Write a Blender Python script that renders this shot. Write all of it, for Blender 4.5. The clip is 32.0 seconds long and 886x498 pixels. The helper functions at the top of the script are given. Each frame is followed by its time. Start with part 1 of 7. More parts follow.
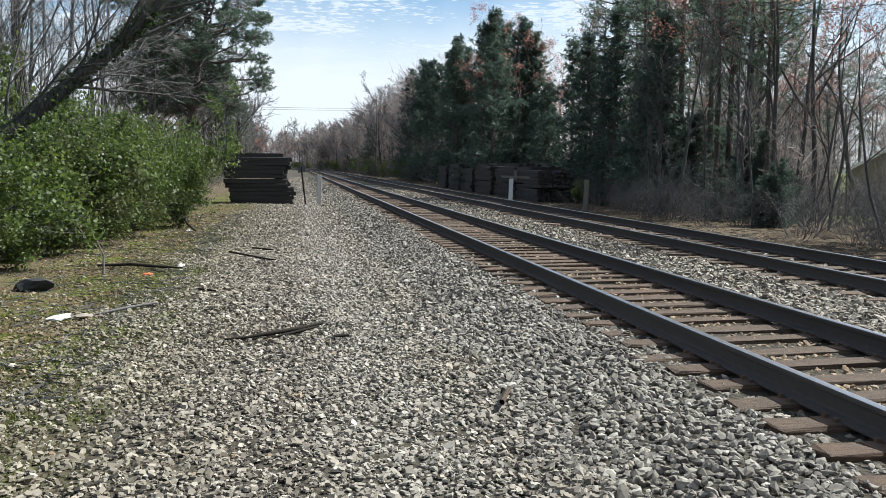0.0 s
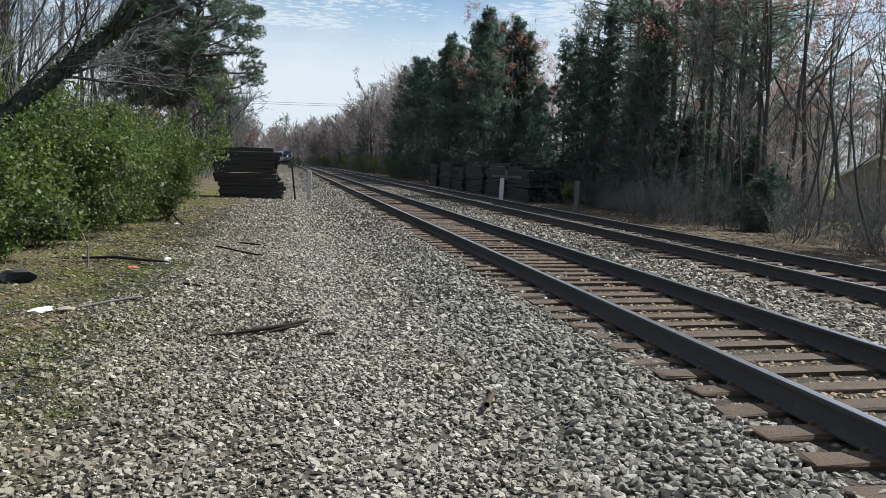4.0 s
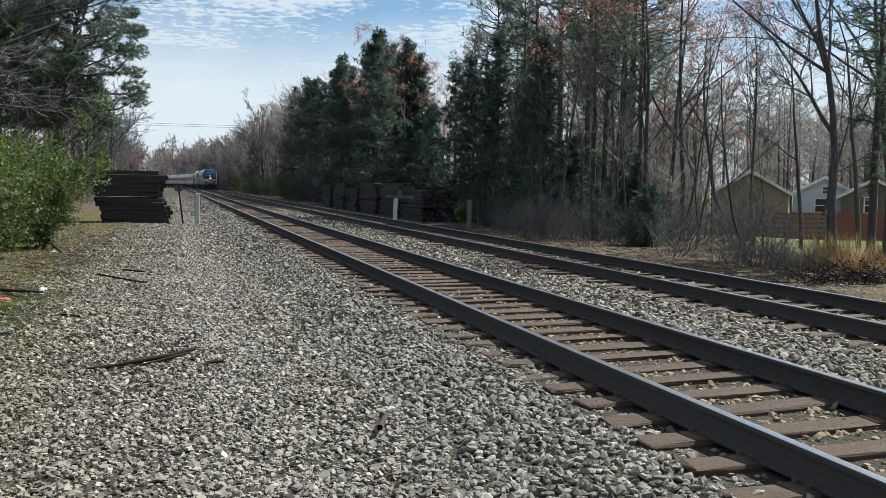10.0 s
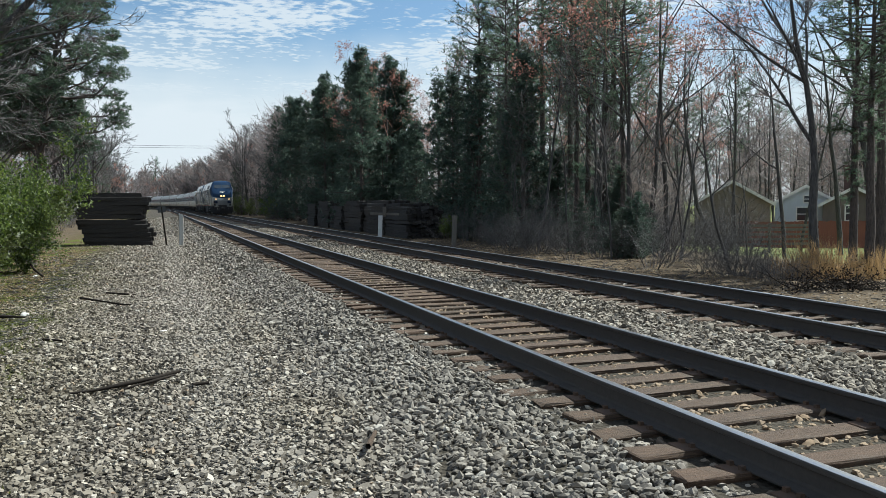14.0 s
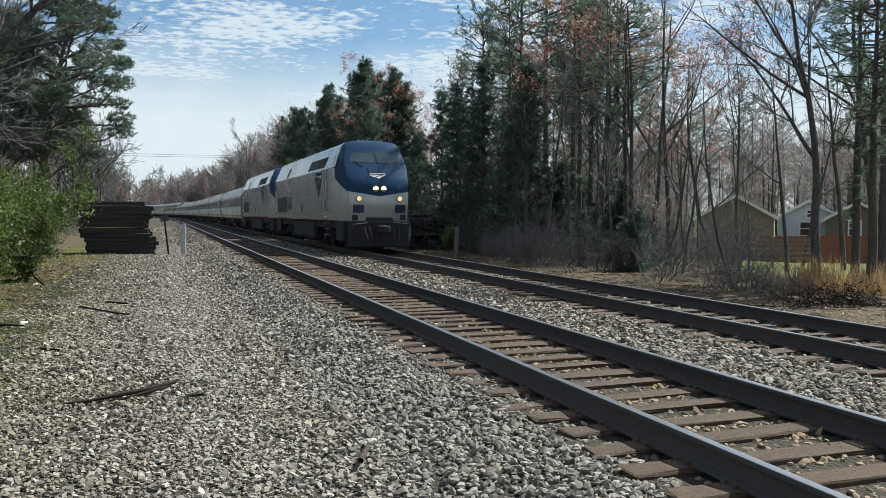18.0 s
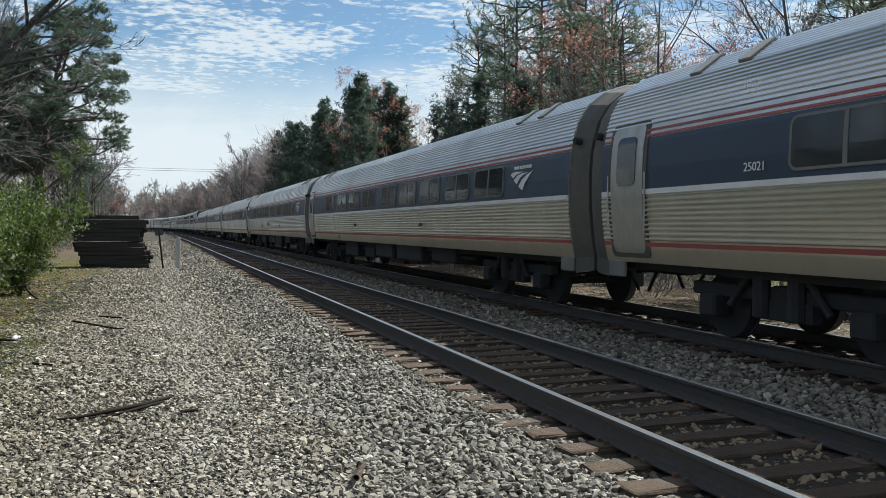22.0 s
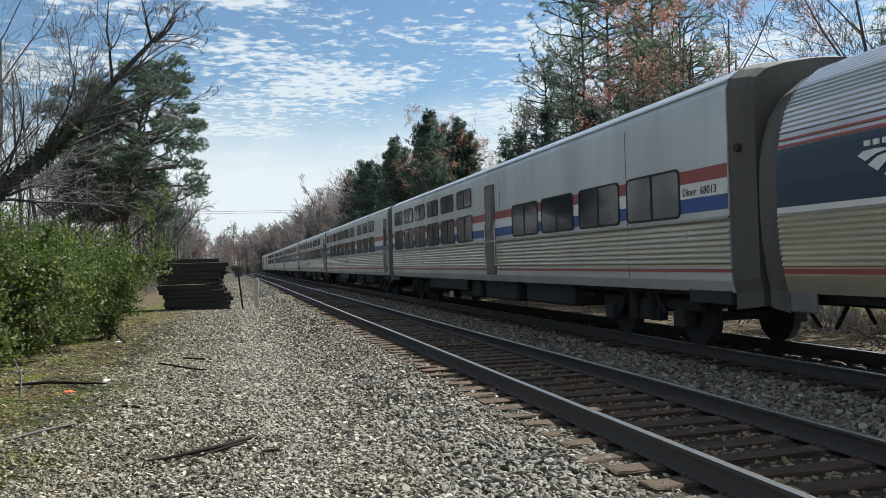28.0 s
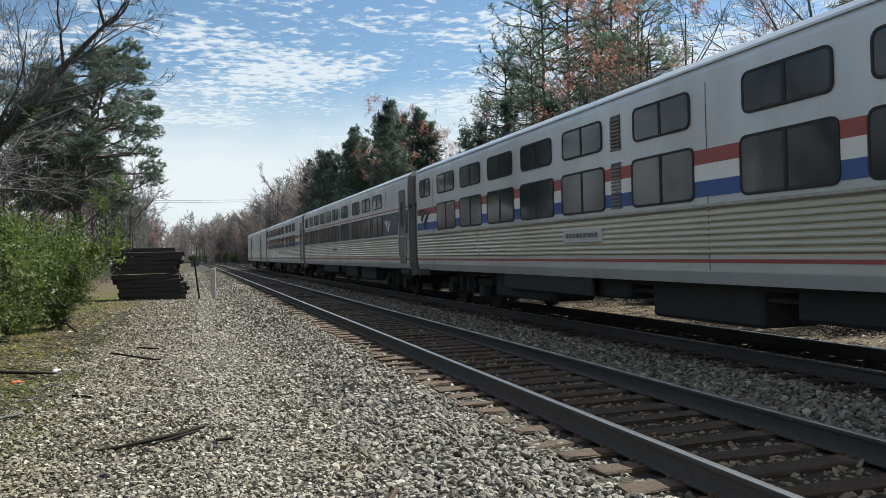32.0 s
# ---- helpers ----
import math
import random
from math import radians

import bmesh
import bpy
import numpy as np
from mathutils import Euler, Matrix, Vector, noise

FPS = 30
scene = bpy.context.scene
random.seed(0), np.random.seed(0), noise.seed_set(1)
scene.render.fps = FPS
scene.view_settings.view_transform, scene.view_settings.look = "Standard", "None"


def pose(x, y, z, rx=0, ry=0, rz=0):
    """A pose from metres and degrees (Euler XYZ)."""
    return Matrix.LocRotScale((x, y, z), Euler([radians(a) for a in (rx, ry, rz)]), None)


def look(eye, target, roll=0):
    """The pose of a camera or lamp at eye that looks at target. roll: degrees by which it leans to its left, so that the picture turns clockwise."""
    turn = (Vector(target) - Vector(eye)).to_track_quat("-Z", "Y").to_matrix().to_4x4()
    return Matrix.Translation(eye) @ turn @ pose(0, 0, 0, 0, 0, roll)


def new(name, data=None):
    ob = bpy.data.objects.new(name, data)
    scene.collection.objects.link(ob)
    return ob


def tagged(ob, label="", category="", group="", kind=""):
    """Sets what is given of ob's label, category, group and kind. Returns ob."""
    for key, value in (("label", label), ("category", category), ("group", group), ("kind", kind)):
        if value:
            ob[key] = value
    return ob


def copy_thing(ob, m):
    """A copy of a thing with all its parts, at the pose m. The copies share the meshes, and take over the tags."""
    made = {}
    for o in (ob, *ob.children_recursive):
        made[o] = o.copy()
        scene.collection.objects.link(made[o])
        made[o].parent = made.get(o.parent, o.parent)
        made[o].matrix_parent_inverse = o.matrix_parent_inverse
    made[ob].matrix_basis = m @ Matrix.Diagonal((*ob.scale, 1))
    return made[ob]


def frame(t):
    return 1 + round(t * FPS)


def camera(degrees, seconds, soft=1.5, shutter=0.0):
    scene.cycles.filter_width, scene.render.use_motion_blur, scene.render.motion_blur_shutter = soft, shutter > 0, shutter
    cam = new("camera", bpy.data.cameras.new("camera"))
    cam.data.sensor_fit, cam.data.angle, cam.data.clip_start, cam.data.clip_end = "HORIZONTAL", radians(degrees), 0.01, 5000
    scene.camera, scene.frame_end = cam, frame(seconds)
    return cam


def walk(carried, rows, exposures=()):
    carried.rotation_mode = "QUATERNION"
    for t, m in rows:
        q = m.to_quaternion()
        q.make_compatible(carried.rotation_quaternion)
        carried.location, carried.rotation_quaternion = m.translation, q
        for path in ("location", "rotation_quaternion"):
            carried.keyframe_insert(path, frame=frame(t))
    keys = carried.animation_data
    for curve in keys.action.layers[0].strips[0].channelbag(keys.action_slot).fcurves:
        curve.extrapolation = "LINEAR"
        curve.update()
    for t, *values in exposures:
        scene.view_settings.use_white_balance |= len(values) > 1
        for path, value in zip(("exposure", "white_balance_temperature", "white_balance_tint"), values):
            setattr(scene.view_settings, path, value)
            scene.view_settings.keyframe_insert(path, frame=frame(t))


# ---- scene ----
cam = camera(56.71, 32.0, soft=0.5)
PATH = [
    (0.0, pose(-0.113, -0.083, 1.427, 84.179, -0.310, -10.273)),
    (0.5, pose(-0.113, -0.076, 1.423, 84.025, -0.373, -10.403)),
    (1.0, pose(-0.111, -0.080, 1.423, 83.869, -0.655, -10.463)),
    (1.5, pose(-0.110, -0.077, 1.404, 83.648, -1.139, -10.382)),
    (2.0, pose(-0.117, -0.066, 1.403, 83.793, -1.730, -10.342)),
    (2.5, pose(-0.113, -0.058, 1.404, 83.722, -2.900, -10.440)),
    (4.5, pose(-0.063, -0.006, 1.436, 84.103, -0.214, -12.045)),
    (5.0, pose(-0.047, -0.010, 1.432, 84.023, -0.205, -14.720)),
    (5.5, pose(-0.047, -0.009, 1.431, 84.124, -0.100, -14.782)),
    (6.0, pose(-0.050, -0.006, 1.425, 84.086, -0.203, -14.971)),
    (6.5, pose(-0.053, -0.005, 1.427, 84.062, -0.579, -15.143)),
    (7.0, pose(-0.038, -0.014, 1.427, 84.089, -0.765, -15.620)),
    (7.5, pose(-0.026, -0.010, 1.429, 84.100, -1.214, -18.029)),
    (8.0, pose(-0.034, -0.004, 1.434, 84.518, -1.550, -18.041)),
    (8.5, pose(-0.038, -0.013, 1.436, 84.872, -1.391, -17.966)),
    (9.0, pose(-0.035, -0.020, 1.435, 85.239, -1.145, -17.963)),
    (9.5, pose(-0.038, -0.013, 1.440, 85.375, -0.907, -18.082)),
    (10.0, pose(-0.032, -0.015, 1.440, 85.589, -0.720, -18.214)),
    (10.5, pose(-0.035, -0.025, 1.439, 86.341, -0.445, -18.197)),
    (11.0, pose(-0.024, -0.040, 1.443, 86.382, -0.020, -18.388)),
    (11.5, pose(-0.023, -0.046, 1.442, 86.541, 0.149, -19.127)),
    (12.0, pose(-0.028, -0.050, 1.440, 86.598, 0.256, -19.586)),
    (12.5, pose(-0.026, -0.037, 1.437, 86.618, 0.304, -19.472)),
    (13.0, pose(-0.021, -0.025, 1.439, 86.687, 0.345, -19.310)),
    (13.5, pose(-0.020, -0.006, 1.436, 86.710, 0.399, -19.342)),
    (14.0, pose(-0.020, 0.002, 1.433, 86.720, 0.423, -19.290)),
    (14.5, pose(-0.021, -0.004, 1.437, 86.706, 0.386, -19.215)),
    (16.5, pose(0.106, -0.042, 1.428, 87.246, -0.795, -18.881)),
    (17.0, pose(0.049, -0.040, 1.434, 87.326, -0.849, -18.730)),
    (17.5, pose(0.028, -0.031, 1.441, 87.298, -1.044, -18.804)),
    (18.0, pose(0.038, -0.002, 1.451, 87.497, -0.097, -19.041)),
    (18.5, pose(0.051, 0.020, 1.449, 87.480, 0.245, -19.342)),
    (19.0, pose(0.033, 0.046, 1.442, 87.515, 0.426, -19.342)),
    (19.5, pose(0.018, 0.034, 1.456, 87.597, 0.044, -19.266)),
    (20.0, pose(0.014, 0.024, 1.459, 87.980, -0.434, -19.279)),
    (20.5, pose(0.014, 0.025, 1.458, 88.312, -0.684, -19.275)),
    (21.0, pose(0.028, 0.033, 1.462, 88.471, -0.426, -19.220)),
    (21.5, pose(0.037, 0.033, 1.454, 88.423, -0.300, -19.400)),
    (22.0, pose(0.037, 0.038, 1.453, 88.490, -0.173, -19.386)),
    (22.5, pose(0.035, 0.040, 1.455, 88.534, -0.150, -19.393)),
    (23.0, pose(0.040, 0.043, 1.450, 88.688, 0.135, -19.209)),
    (23.5, pose(0.047, 0.033, 1.433, 88.688, 0.434, -19.278)),
    (24.0, pose(0.051, 0.035, 1.427, 88.738, 0.720, -19.084)),
    (24.5, pose(0.051, 0.043, 1.451, 90.883, 0.131, -18.526)),
    (25.0, pose(0.043, 0.050, 1.467, 91.194, 0.489, -14.959)),
    (25.5, pose(0.030, 0.043, 1.465, 91.207, 0.810, -14.470)),
    (27.5, pose(0.035, 0.039, 1.464, 90.912, 1.728, -14.169)),
    (28.0, pose(0.040, 0.032, 1.475, 90.862, 1.779, -14.315)),
    (28.5, pose(0.055, 0.049, 1.461, 90.849, 1.854, -14.449)),
    (29.0, pose(0.061, 0.060, 1.455, 90.745, 1.852, -14.540)),
    (29.5, pose(0.063, 0.058, 1.453, 90.629, 1.875, -14.592)),
    (30.0, pose(0.070, 0.051, 1.458, 90.445, 1.756, -14.671)),
    (30.5, pose(0.073, 0.037, 1.458, 90.409, 1.829, -14.854)),
    (31.0, pose(0.081, 0.025, 1.454, 90.286, 1.791, -15.682)),
    (31.5, pose(0.089, 0.013, 1.448, 90.141, 1.668, -17.004)),
    (32.0, pose(0.082, 0.003, 1.449, 90.147, 1.528, -17.080)),
]
# the phone darkens its picture a little as the sky and the train fill it
walk(cam, PATH, exposures=[(0.0, 1.21, 5600, 5), (5.0, 0.93, 5560, 5), (9.0, 0.97, 5580, 4), (16.0, 0.97, 5600, 2), (32.0, 1.07, 5780, 3)])

# ---- world, sun, exposure ----
SUN = Vector((0.87, 0.24, 1.0)).normalized()
world = bpy.data.worlds.new("sky")
scene.world = world
world.use_nodes = True
wn, wl = world.node_tree.nodes, world.node_tree.links
wn.clear()


def wnode(kind, **kw):
    n = wn.new(kind)
    for k, v in kw.items():
        n.inputs[k].default_value = v
    return n


def wmath(op, a, b=None):
    n = wn.new("ShaderNodeMath")
    n.operation = op
    for i, v in enumerate((a, b)):
        if v is None:
            continue
        if isinstance(v, (int, float)):
            n.inputs[i].default_value = v
        else:
            wl.new(v, n.inputs[i])
    return n.outputs[0]


def build_sky():
    out = wn.new("ShaderNodeOutputWorld")
    back = wn.new("ShaderNodeBackground")
    sky = wn.new("ShaderNodeTexSky")
    sky.sky_type = "NISHITA"
    sky.sun_disc = False
    sky.sun_elevation = math.asin(SUN.z)
    sky.sun_rotation = math.atan2(SUN.x, SUN.y)
    sky.air_density, sky.dust_density, sky.ozone_density = 1.1, 0.3, 1.2
    back.inputs["Strength"].default_value = 0.050
    co = wn.new("ShaderNodeTexCoord")
    sep = wn.new("ShaderNodeSeparateXYZ")
    wl.new(co.outputs["Generated"], sep.inputs[0])
    up = wmath("MAXIMUM", sep.outputs[2], 0.015)
    px, py = wmath("DIVIDE", sep.outputs[0], up), wmath("DIVIDE", sep.outputs[1], up)
    comb = wn.new("ShaderNodeCombineXYZ")
    wl.new(px, comb.inputs[0]), wl.new(py, comb.inputs[1])
    # small mackerel puffs, gathered in large fields
    puff = wnode("ShaderNodeTexNoise", Scale=12.0, Detail=5.0, Roughness=0.58, Distortion=0.1)
    field = wnode("ShaderNodeTexNoise", Scale=0.62, Detail=3.0, Roughness=0.55)
    wl.new(comb.outputs[0], puff.inputs["Vector"]), wl.new(comb.outputs[0], field.inputs["Vector"])
    cover = wn.new("ShaderNodeMapRange")
    cover.inputs[1].default_value, cover.inputs[2].default_value = 0.41, 0.56
    wl.new(field.outputs[0], cover.inputs[0])
    mix = wmath("ADD", puff.outputs[0], wmath("MULTIPLY", cover.outputs[0], 0.27))
    ramp = wn.new("ShaderNodeMapRange")
    ramp.inputs[1].default_value, ramp.inputs[2].default_value = 0.60, 0.76
    wl.new(mix, ramp.inputs[0])
    # a bright sheet of cloud low over the horizon
    low = wn.new("ShaderNodeMapRange")
    low.inputs[1].default_value, low.inputs[2].default_value = 0.205, 0.10
    wob = wnode("ShaderNodeTexNoise", Scale=3.0, Detail=4.0, Roughness=0.6)
    wl.new(co.outputs["Generated"], wob.inputs["Vector"])
    wl.new(wmath("ADD", sep.outputs[2], wmath("MULTIPLY", wmath("SUBTRACT", wob.outputs[0], 0.5), 0.16)), low.inputs[0])
    streak = wnode("ShaderNodeTexNoise", Scale=2.2, Detail=5.0, Roughness=0.65)
    sc = wn.new("ShaderNodeVectorMath")
    sc.operation = "MULTIPLY"
    sc.inputs[1].default_value = (1.0, 1.0, 9.0)
    wl.new(co.outputs["Generated"], sc.inputs[0]), wl.new(sc.outputs[0], streak.inputs["Vector"])
    sheet = wmath("MULTIPLY", low.outputs[0], wmath("ADD", wmath("MULTIPLY", streak.outputs[0], 0.9), 0.5))
    amount = wmath("MINIMUM", wmath("MAXIMUM", wmath("MULTIPLY", ramp.outputs[0], 0.85), sheet), 1.0)
    white = wn.new("ShaderNodeMixRGB")
    white.inputs[2].default_value = (8.7, 8.5, 8.2, 1)
    wl.new(amount, white.inputs[0]), wl.new(sky.outputs[0], white.inputs[1])
    wl.new(white.outputs[0], back.inputs[0]), wl.new(back.outputs[0], out.inputs[0])


build_sky()
sun_data = bpy.data.lights.new("sun", "SUN")
sun_data.energy, sun_data.angle, sun_data.color = 5.0, radians(0.53), (1.0, 0.92, 0.79)
sun = new("sun", sun_data)
sun.matrix_world = look((60, 20, 70), Vector((60, 20, 70)) - SUN)

# ---- materials ----
def material(name, build=None, color=(0.5, 0.5, 0.5), rough=0.8, metal=0.0, spec=0.5):
    m = bpy.data.materials.new(name)
    m.use_nodes = True
    b = m.node_tree.nodes["Principled BSDF"]
    b.inputs["Base Color"].default_value = (*color, 1)
    b.inputs["Roughness"].default_value = rough
    b.inputs["Metallic"].default_value = metal
    b.inputs["Specular IOR Level"].default_value = spec
    if build:
        build(Nodes(m.node_tree, b))
    return m


class Nodes:
    """A short hand for node trees."""

    def __init__(self, tree, bsdf):
        self.t, self.b = tree, bsdf
        self.co = tree.nodes.new("ShaderNodeTexCoord")

    def put(self, v, socket):
        if isinstance(v, (int, float)):
            socket.default_value = v
        elif isinstance(v, tuple):
            socket.default_value = (*v, 1) if len(v) == 3 and socket.type == "RGBA" else v
        else:
            self.t.links.new(v, socket)

    def math(self, op, a, b=0.0):
        n = self.t.nodes.new("ShaderNodeMath")
        n.operation = op
        self.put(a, n.inputs[0]), self.put(b, n.inputs[1])
        return n.outputs[0]

    def noise(self, scale, detail=3.0, rough=0.55, vec=None, stretch=None, distort=0.0):
        n = self.t.nodes.new("ShaderNodeTexNoise")
        n.inputs["Scale"].default_value, n.inputs["Detail"].default_value = scale, detail
        n.inputs["Roughness"].default_value, n.inputs["Distortion"].default_value = rough, distort
        v = vec or self.co.outputs["Object"]
        if stretch:
            s = self.t.nodes.new("ShaderNodeVectorMath")
            s.operation = "MULTIPLY"
            self.t.links.new(v, s.inputs[0])
            s.inputs[1].default_value = stretch
            v = s.outputs[0]
        self.t.links.new(v, n.inputs["Vector"])
        return n.outputs[0]

    def voronoi(self, scale, out="Distance", feature="F1"):
        n = self.t.nodes.new("ShaderNodeTexVoronoi")
        n.feature = feature
        n.inputs["Scale"].default_value = scale
        self.t.links.new(self.co.outputs["Object"], n.inputs["Vector"])
        return n.outputs[out]

    def span(self, v, lo, hi, a=0.0, b=1.0):
        n = self.t.nodes.new("ShaderNodeMapRange")
        for i, x in enumerate((v, lo, hi, a, b)):
            self.put(x, n.inputs[i])
        return n.outputs[0]

    def mix(self, f, a, b, mode="MIX"):
        n = self.t.nodes.new("ShaderNodeMixRGB")
        n.blend_type = mode
        self.put(f, n.inputs[0]), self.put(a, n.inputs[1]), self.put(b, n.inputs[2])
        return n.outputs[0]

    def xyz(self, which="Object"):
        n = self.t.nodes.new("ShaderNodeSeparateXYZ")
        self.t.links.new(self.co.outputs[which], n.inputs[0])
        return n.outputs

    def chance(self):
        return self.t.nodes.new("ShaderNodeObjectInfo").outputs["Random"]

    def island(self):
        return self.t.nodes.new("ShaderNodeNewGeometry").outputs["Random Per Island"]

    def ramp(self, f, *stops):
        n = self.t.nodes.new("ShaderNodeValToRGB")
        e = n.color_ramp.elements
        while len(e) < len(stops):
            e.new(0.5)
        for i, (p, c) in enumerate(stops):
            e[i].position, e[i].color = p, (*c, 1)
        self.put(f, n.inputs[0])
        return n.outputs[0]

    def color(self, v):
        self.put(v, self.b.inputs["Base Color"])

    def rough(self, v):
        self.put(v, self.b.inputs["Roughness"])

    def bump(self, h, strength=0.4, dist=0.02):
        n = self.t.nodes.new("ShaderNodeBump")
        n.inputs["Strength"].default_value, n.inputs["Distance"].default_value = strength, dist
        self.put(h, n.inputs["Height"])
        self.t.links.new(n.outputs[0], self.b.inputs["Normal"])


def ground_look(n):
    x, y, z = n.xyz()
    wob = n.math("MULTIPLY", n.math("SUBTRACT", n.noise(0.35, 5, 0.6), 0.5), 2.6)
    xw = n.math("ADD", x, wob)
    # near ground coloured almost black: painted shade for the gaps between the loose stones
    gap_shade = n.mix(n.noise(38.0, 2), (0.020, 0.017, 0.013), (0.085, 0.074, 0.058))
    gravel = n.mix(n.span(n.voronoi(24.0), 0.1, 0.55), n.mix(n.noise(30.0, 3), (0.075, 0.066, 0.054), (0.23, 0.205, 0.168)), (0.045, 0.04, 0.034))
    stone = n.mix(n.span(y, 28.0, 52.0), gap_shade, gravel)
    dirt = n.mix(n.noise(3.0, 6, 0.7), (0.036, 0.028, 0.016), (0.13, 0.10, 0.055))
    moss = n.mix(n.noise(9.0, 5, 0.7), (0.030, 0.042, 0.008), (0.135, 0.155, 0.022))
    litter = n.mix(n.noise(14.0, 6, 0.75), (0.040, 0.031, 0.021), (0.16, 0.122, 0.08))
    left = n.mix(n.span(n.noise(0.9, 5, 0.7), 0.46, 0.58), dirt, moss)
    left = n.mix(n.span(xw, -3.4, -4.6), left, litter)
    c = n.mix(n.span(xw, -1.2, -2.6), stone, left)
    thin = n.span(n.noise(1.1, 5, 0.7), 0.52, 0.68)
    c = n.mix(n.math("MULTIPLY", thin, n.span(xw, 1.2, 0.2)), c, n.mix(0.5, dirt, stone))
    c = n.mix(n.span(xw, 10.3, 11.2), c, litter)
    grass = n.mix(n.noise(6.0, 5, 0.7), (0.07, 0.09, 0.025), (0.20, 0.21, 0.08))
    c = n.mix(n.span(n.math("ADD", x, n.math("MULTIPLY", wob, 3.0)), 24.0, 27.0), c, grass)
    n.color(c)
    n.rough(0.95)
    n.b.inputs["Specular IOR Level"].default_value = 0.08
    n.bump(n.math("ADD", n.voronoi(24.0), n.math("MULTIPLY", n.noise(60.0, 3), 0.4)), 0.8, 0.03)


def stone_look(n):
    r = n.island()
    c = n.ramp(r, (0.0, (0.060, 0.050, 0.040)), (0.2, (0.135, 0.114, 0.089)), (0.6, (0.225, 0.194, 0.153)), (0.9, (0.335, 0.295, 0.238)), (0.97, (0.49, 0.45, 0.38)), (1.0, (0.24, 0.16, 0.09)))
    big = n.noise(0.8, 4, 0.6)
    c = n.mix(n.span(big, 0.45, 0.7, 0.0, 0.5), c, n.mix(0.5, c, (0.25, 0.205, 0.13)))
    x = n.xyz()[0]
    c = n.mix(n.math("MULTIPLY", n.span(x, -0.4, -2.6), n.span(n.noise(1.3, 4, 0.65), 0.35, 0.6, 0.15, 0.8)), c, n.mix(0.62, c, (0.165, 0.14, 0.05)))
    xw = n.math("ADD", x, n.math("MULTIPLY", n.math("SUBTRACT", n.noise(0.7, 3), 0.5), 0.8))
    path = n.math("MULTIPLY", n.span(xw, -0.2, 0.35), n.span(xw, 1.25, 0.8))
    c = n.mix(n.math("MULTIPLY", path, 0.35), c, (0.37, 0.335, 0.285))
    shoulder = n.math("MULTIPLY", n.span(xw, 1.15, 1.6), n.span(x, 3.3, 2.9))
    c = n.mix(n.math("MULTIPLY", shoulder, 0.32), c, n.mix(r, (0.055, 0.054, 0.053), (0.215, 0.21, 0.20)))
    rust = n.math("MULTIPLY", n.span(x, 3.1, 3.5), n.span(x, 5.2, 4.8))
    c = n.mix(n.math("MULTIPLY", rust, 0.9), c, n.mix(0.65, c, (0.30, 0.195, 0.10)))
    c = n.mix(n.math("MULTIPLY", n.noise(70.0, 3), 0.35), c, (0.10, 0.095, 0.09))
    n.color(c)
    n.rough(0.85)
    n.b.inputs["Specular IOR Level"].default_value = 0.22
    n.bump(n.noise(120.0, 3), 0.3, 0.004)


def tie_look(n):
    g = n.noise(9.0, 6, 0.65, stretch=(0.8, 14.0, 14.0))
    r = n.chance()
    c = n.mix(n.span(g, 0.35, 0.68), (0.020, 0.013, 0.008), (0.098, 0.060, 0.033))
    c = n.mix(n.math("MULTIPLY", r, 0.6), c, n.mix(g, (0.028, 0.016, 0.009), (0.125, 0.068, 0.034)))
    n.color(n.mix(n.span(n.noise(2.5, 4), 0.55, 0.8), c, (0.085, 0.068, 0.05)))
    n.rough(0.9)
    n.bump(g, 0.7, 0.02)


def old_tie_look(n):
    g = n.noise(7.0, 6, 0.65, stretch=(0.8, 12.0, 12.0))
    c = n.mix(n.span(g, 0.35, 0.7), (0.011, 0.010, 0.0095), (0.046, 0.040, 0.035))
    n.color(n.mix(n.math("MULTIPLY", n.chance(), 0.4), c, (0.035, 0.030, 0.026)))
    n.rough(0.9)
    n.bump(g, 0.6, 0.02)


def rail_look(n):
    z = n.xyz()[2]
    head = n.span(z, 0.178, 0.181)
    rust = n.mix(n.noise(22.0, 5, 0.65), (0.027, 0.026, 0.026), (0.066, 0.056, 0.049))
    n.color(n.mix(head, rust, (0.62, 0.60, 0.58)))
    n.rough(n.span(head, 0.0, 1.0, 0.85, 0.28))
    n.put(head, n.b.inputs["Metallic"])
    n.bump(n.noise(60.0, 4), 0.3, 0.005)


def bark_look(dark, light):
    def f(n):
        g = n.noise(6.0, 6, 0.7, stretch=(3.0, 3.0, 0.6))
        n.color(n.mix(n.span(g, 0.3, 0.72), dark, light))
        n.rough(0.95)
        n.b.inputs["Specular IOR Level"].default_value = 0.15
        n.bump(g, 0.6, 0.03)
    return f


def leaf_look(a, b, c=None):
    def f(n):
        r = n.island()
        col = n.mix(r, a, b)
        if c:
            col = n.mix(n.span(n.noise(0.55, 3), 0.5, 0.72), col, c)
        col = n.mix(n.math("MULTIPLY", n.chance(), 0.35), col, n.mix(0.5, col, (0.10, 0.09, 0.03)))
        n.color(col)
        n.rough(0.55)
        n.b.inputs["Transmission Weight"].default_value = 0.0
        n.b.inputs["Subsurface Weight"].default_value = 0.0
        tr = n.t.nodes.new("ShaderNodeBsdfTranslucent")
        n.t.links.new(col.node.outputs[0], tr.inputs[0])
        mx = n.t.nodes.new("ShaderNodeMixShader")
        mx.inputs[0].default_value = 0.5
        outn = n.t.nodes["Material Output"]
        n.t.links.new(n.b.outputs[0], mx.inputs[1]), n.t.links.new(tr.outputs[0], mx.inputs[2])
        n.t.links.new(mx.outputs[0], outn.inputs[0])
    return f


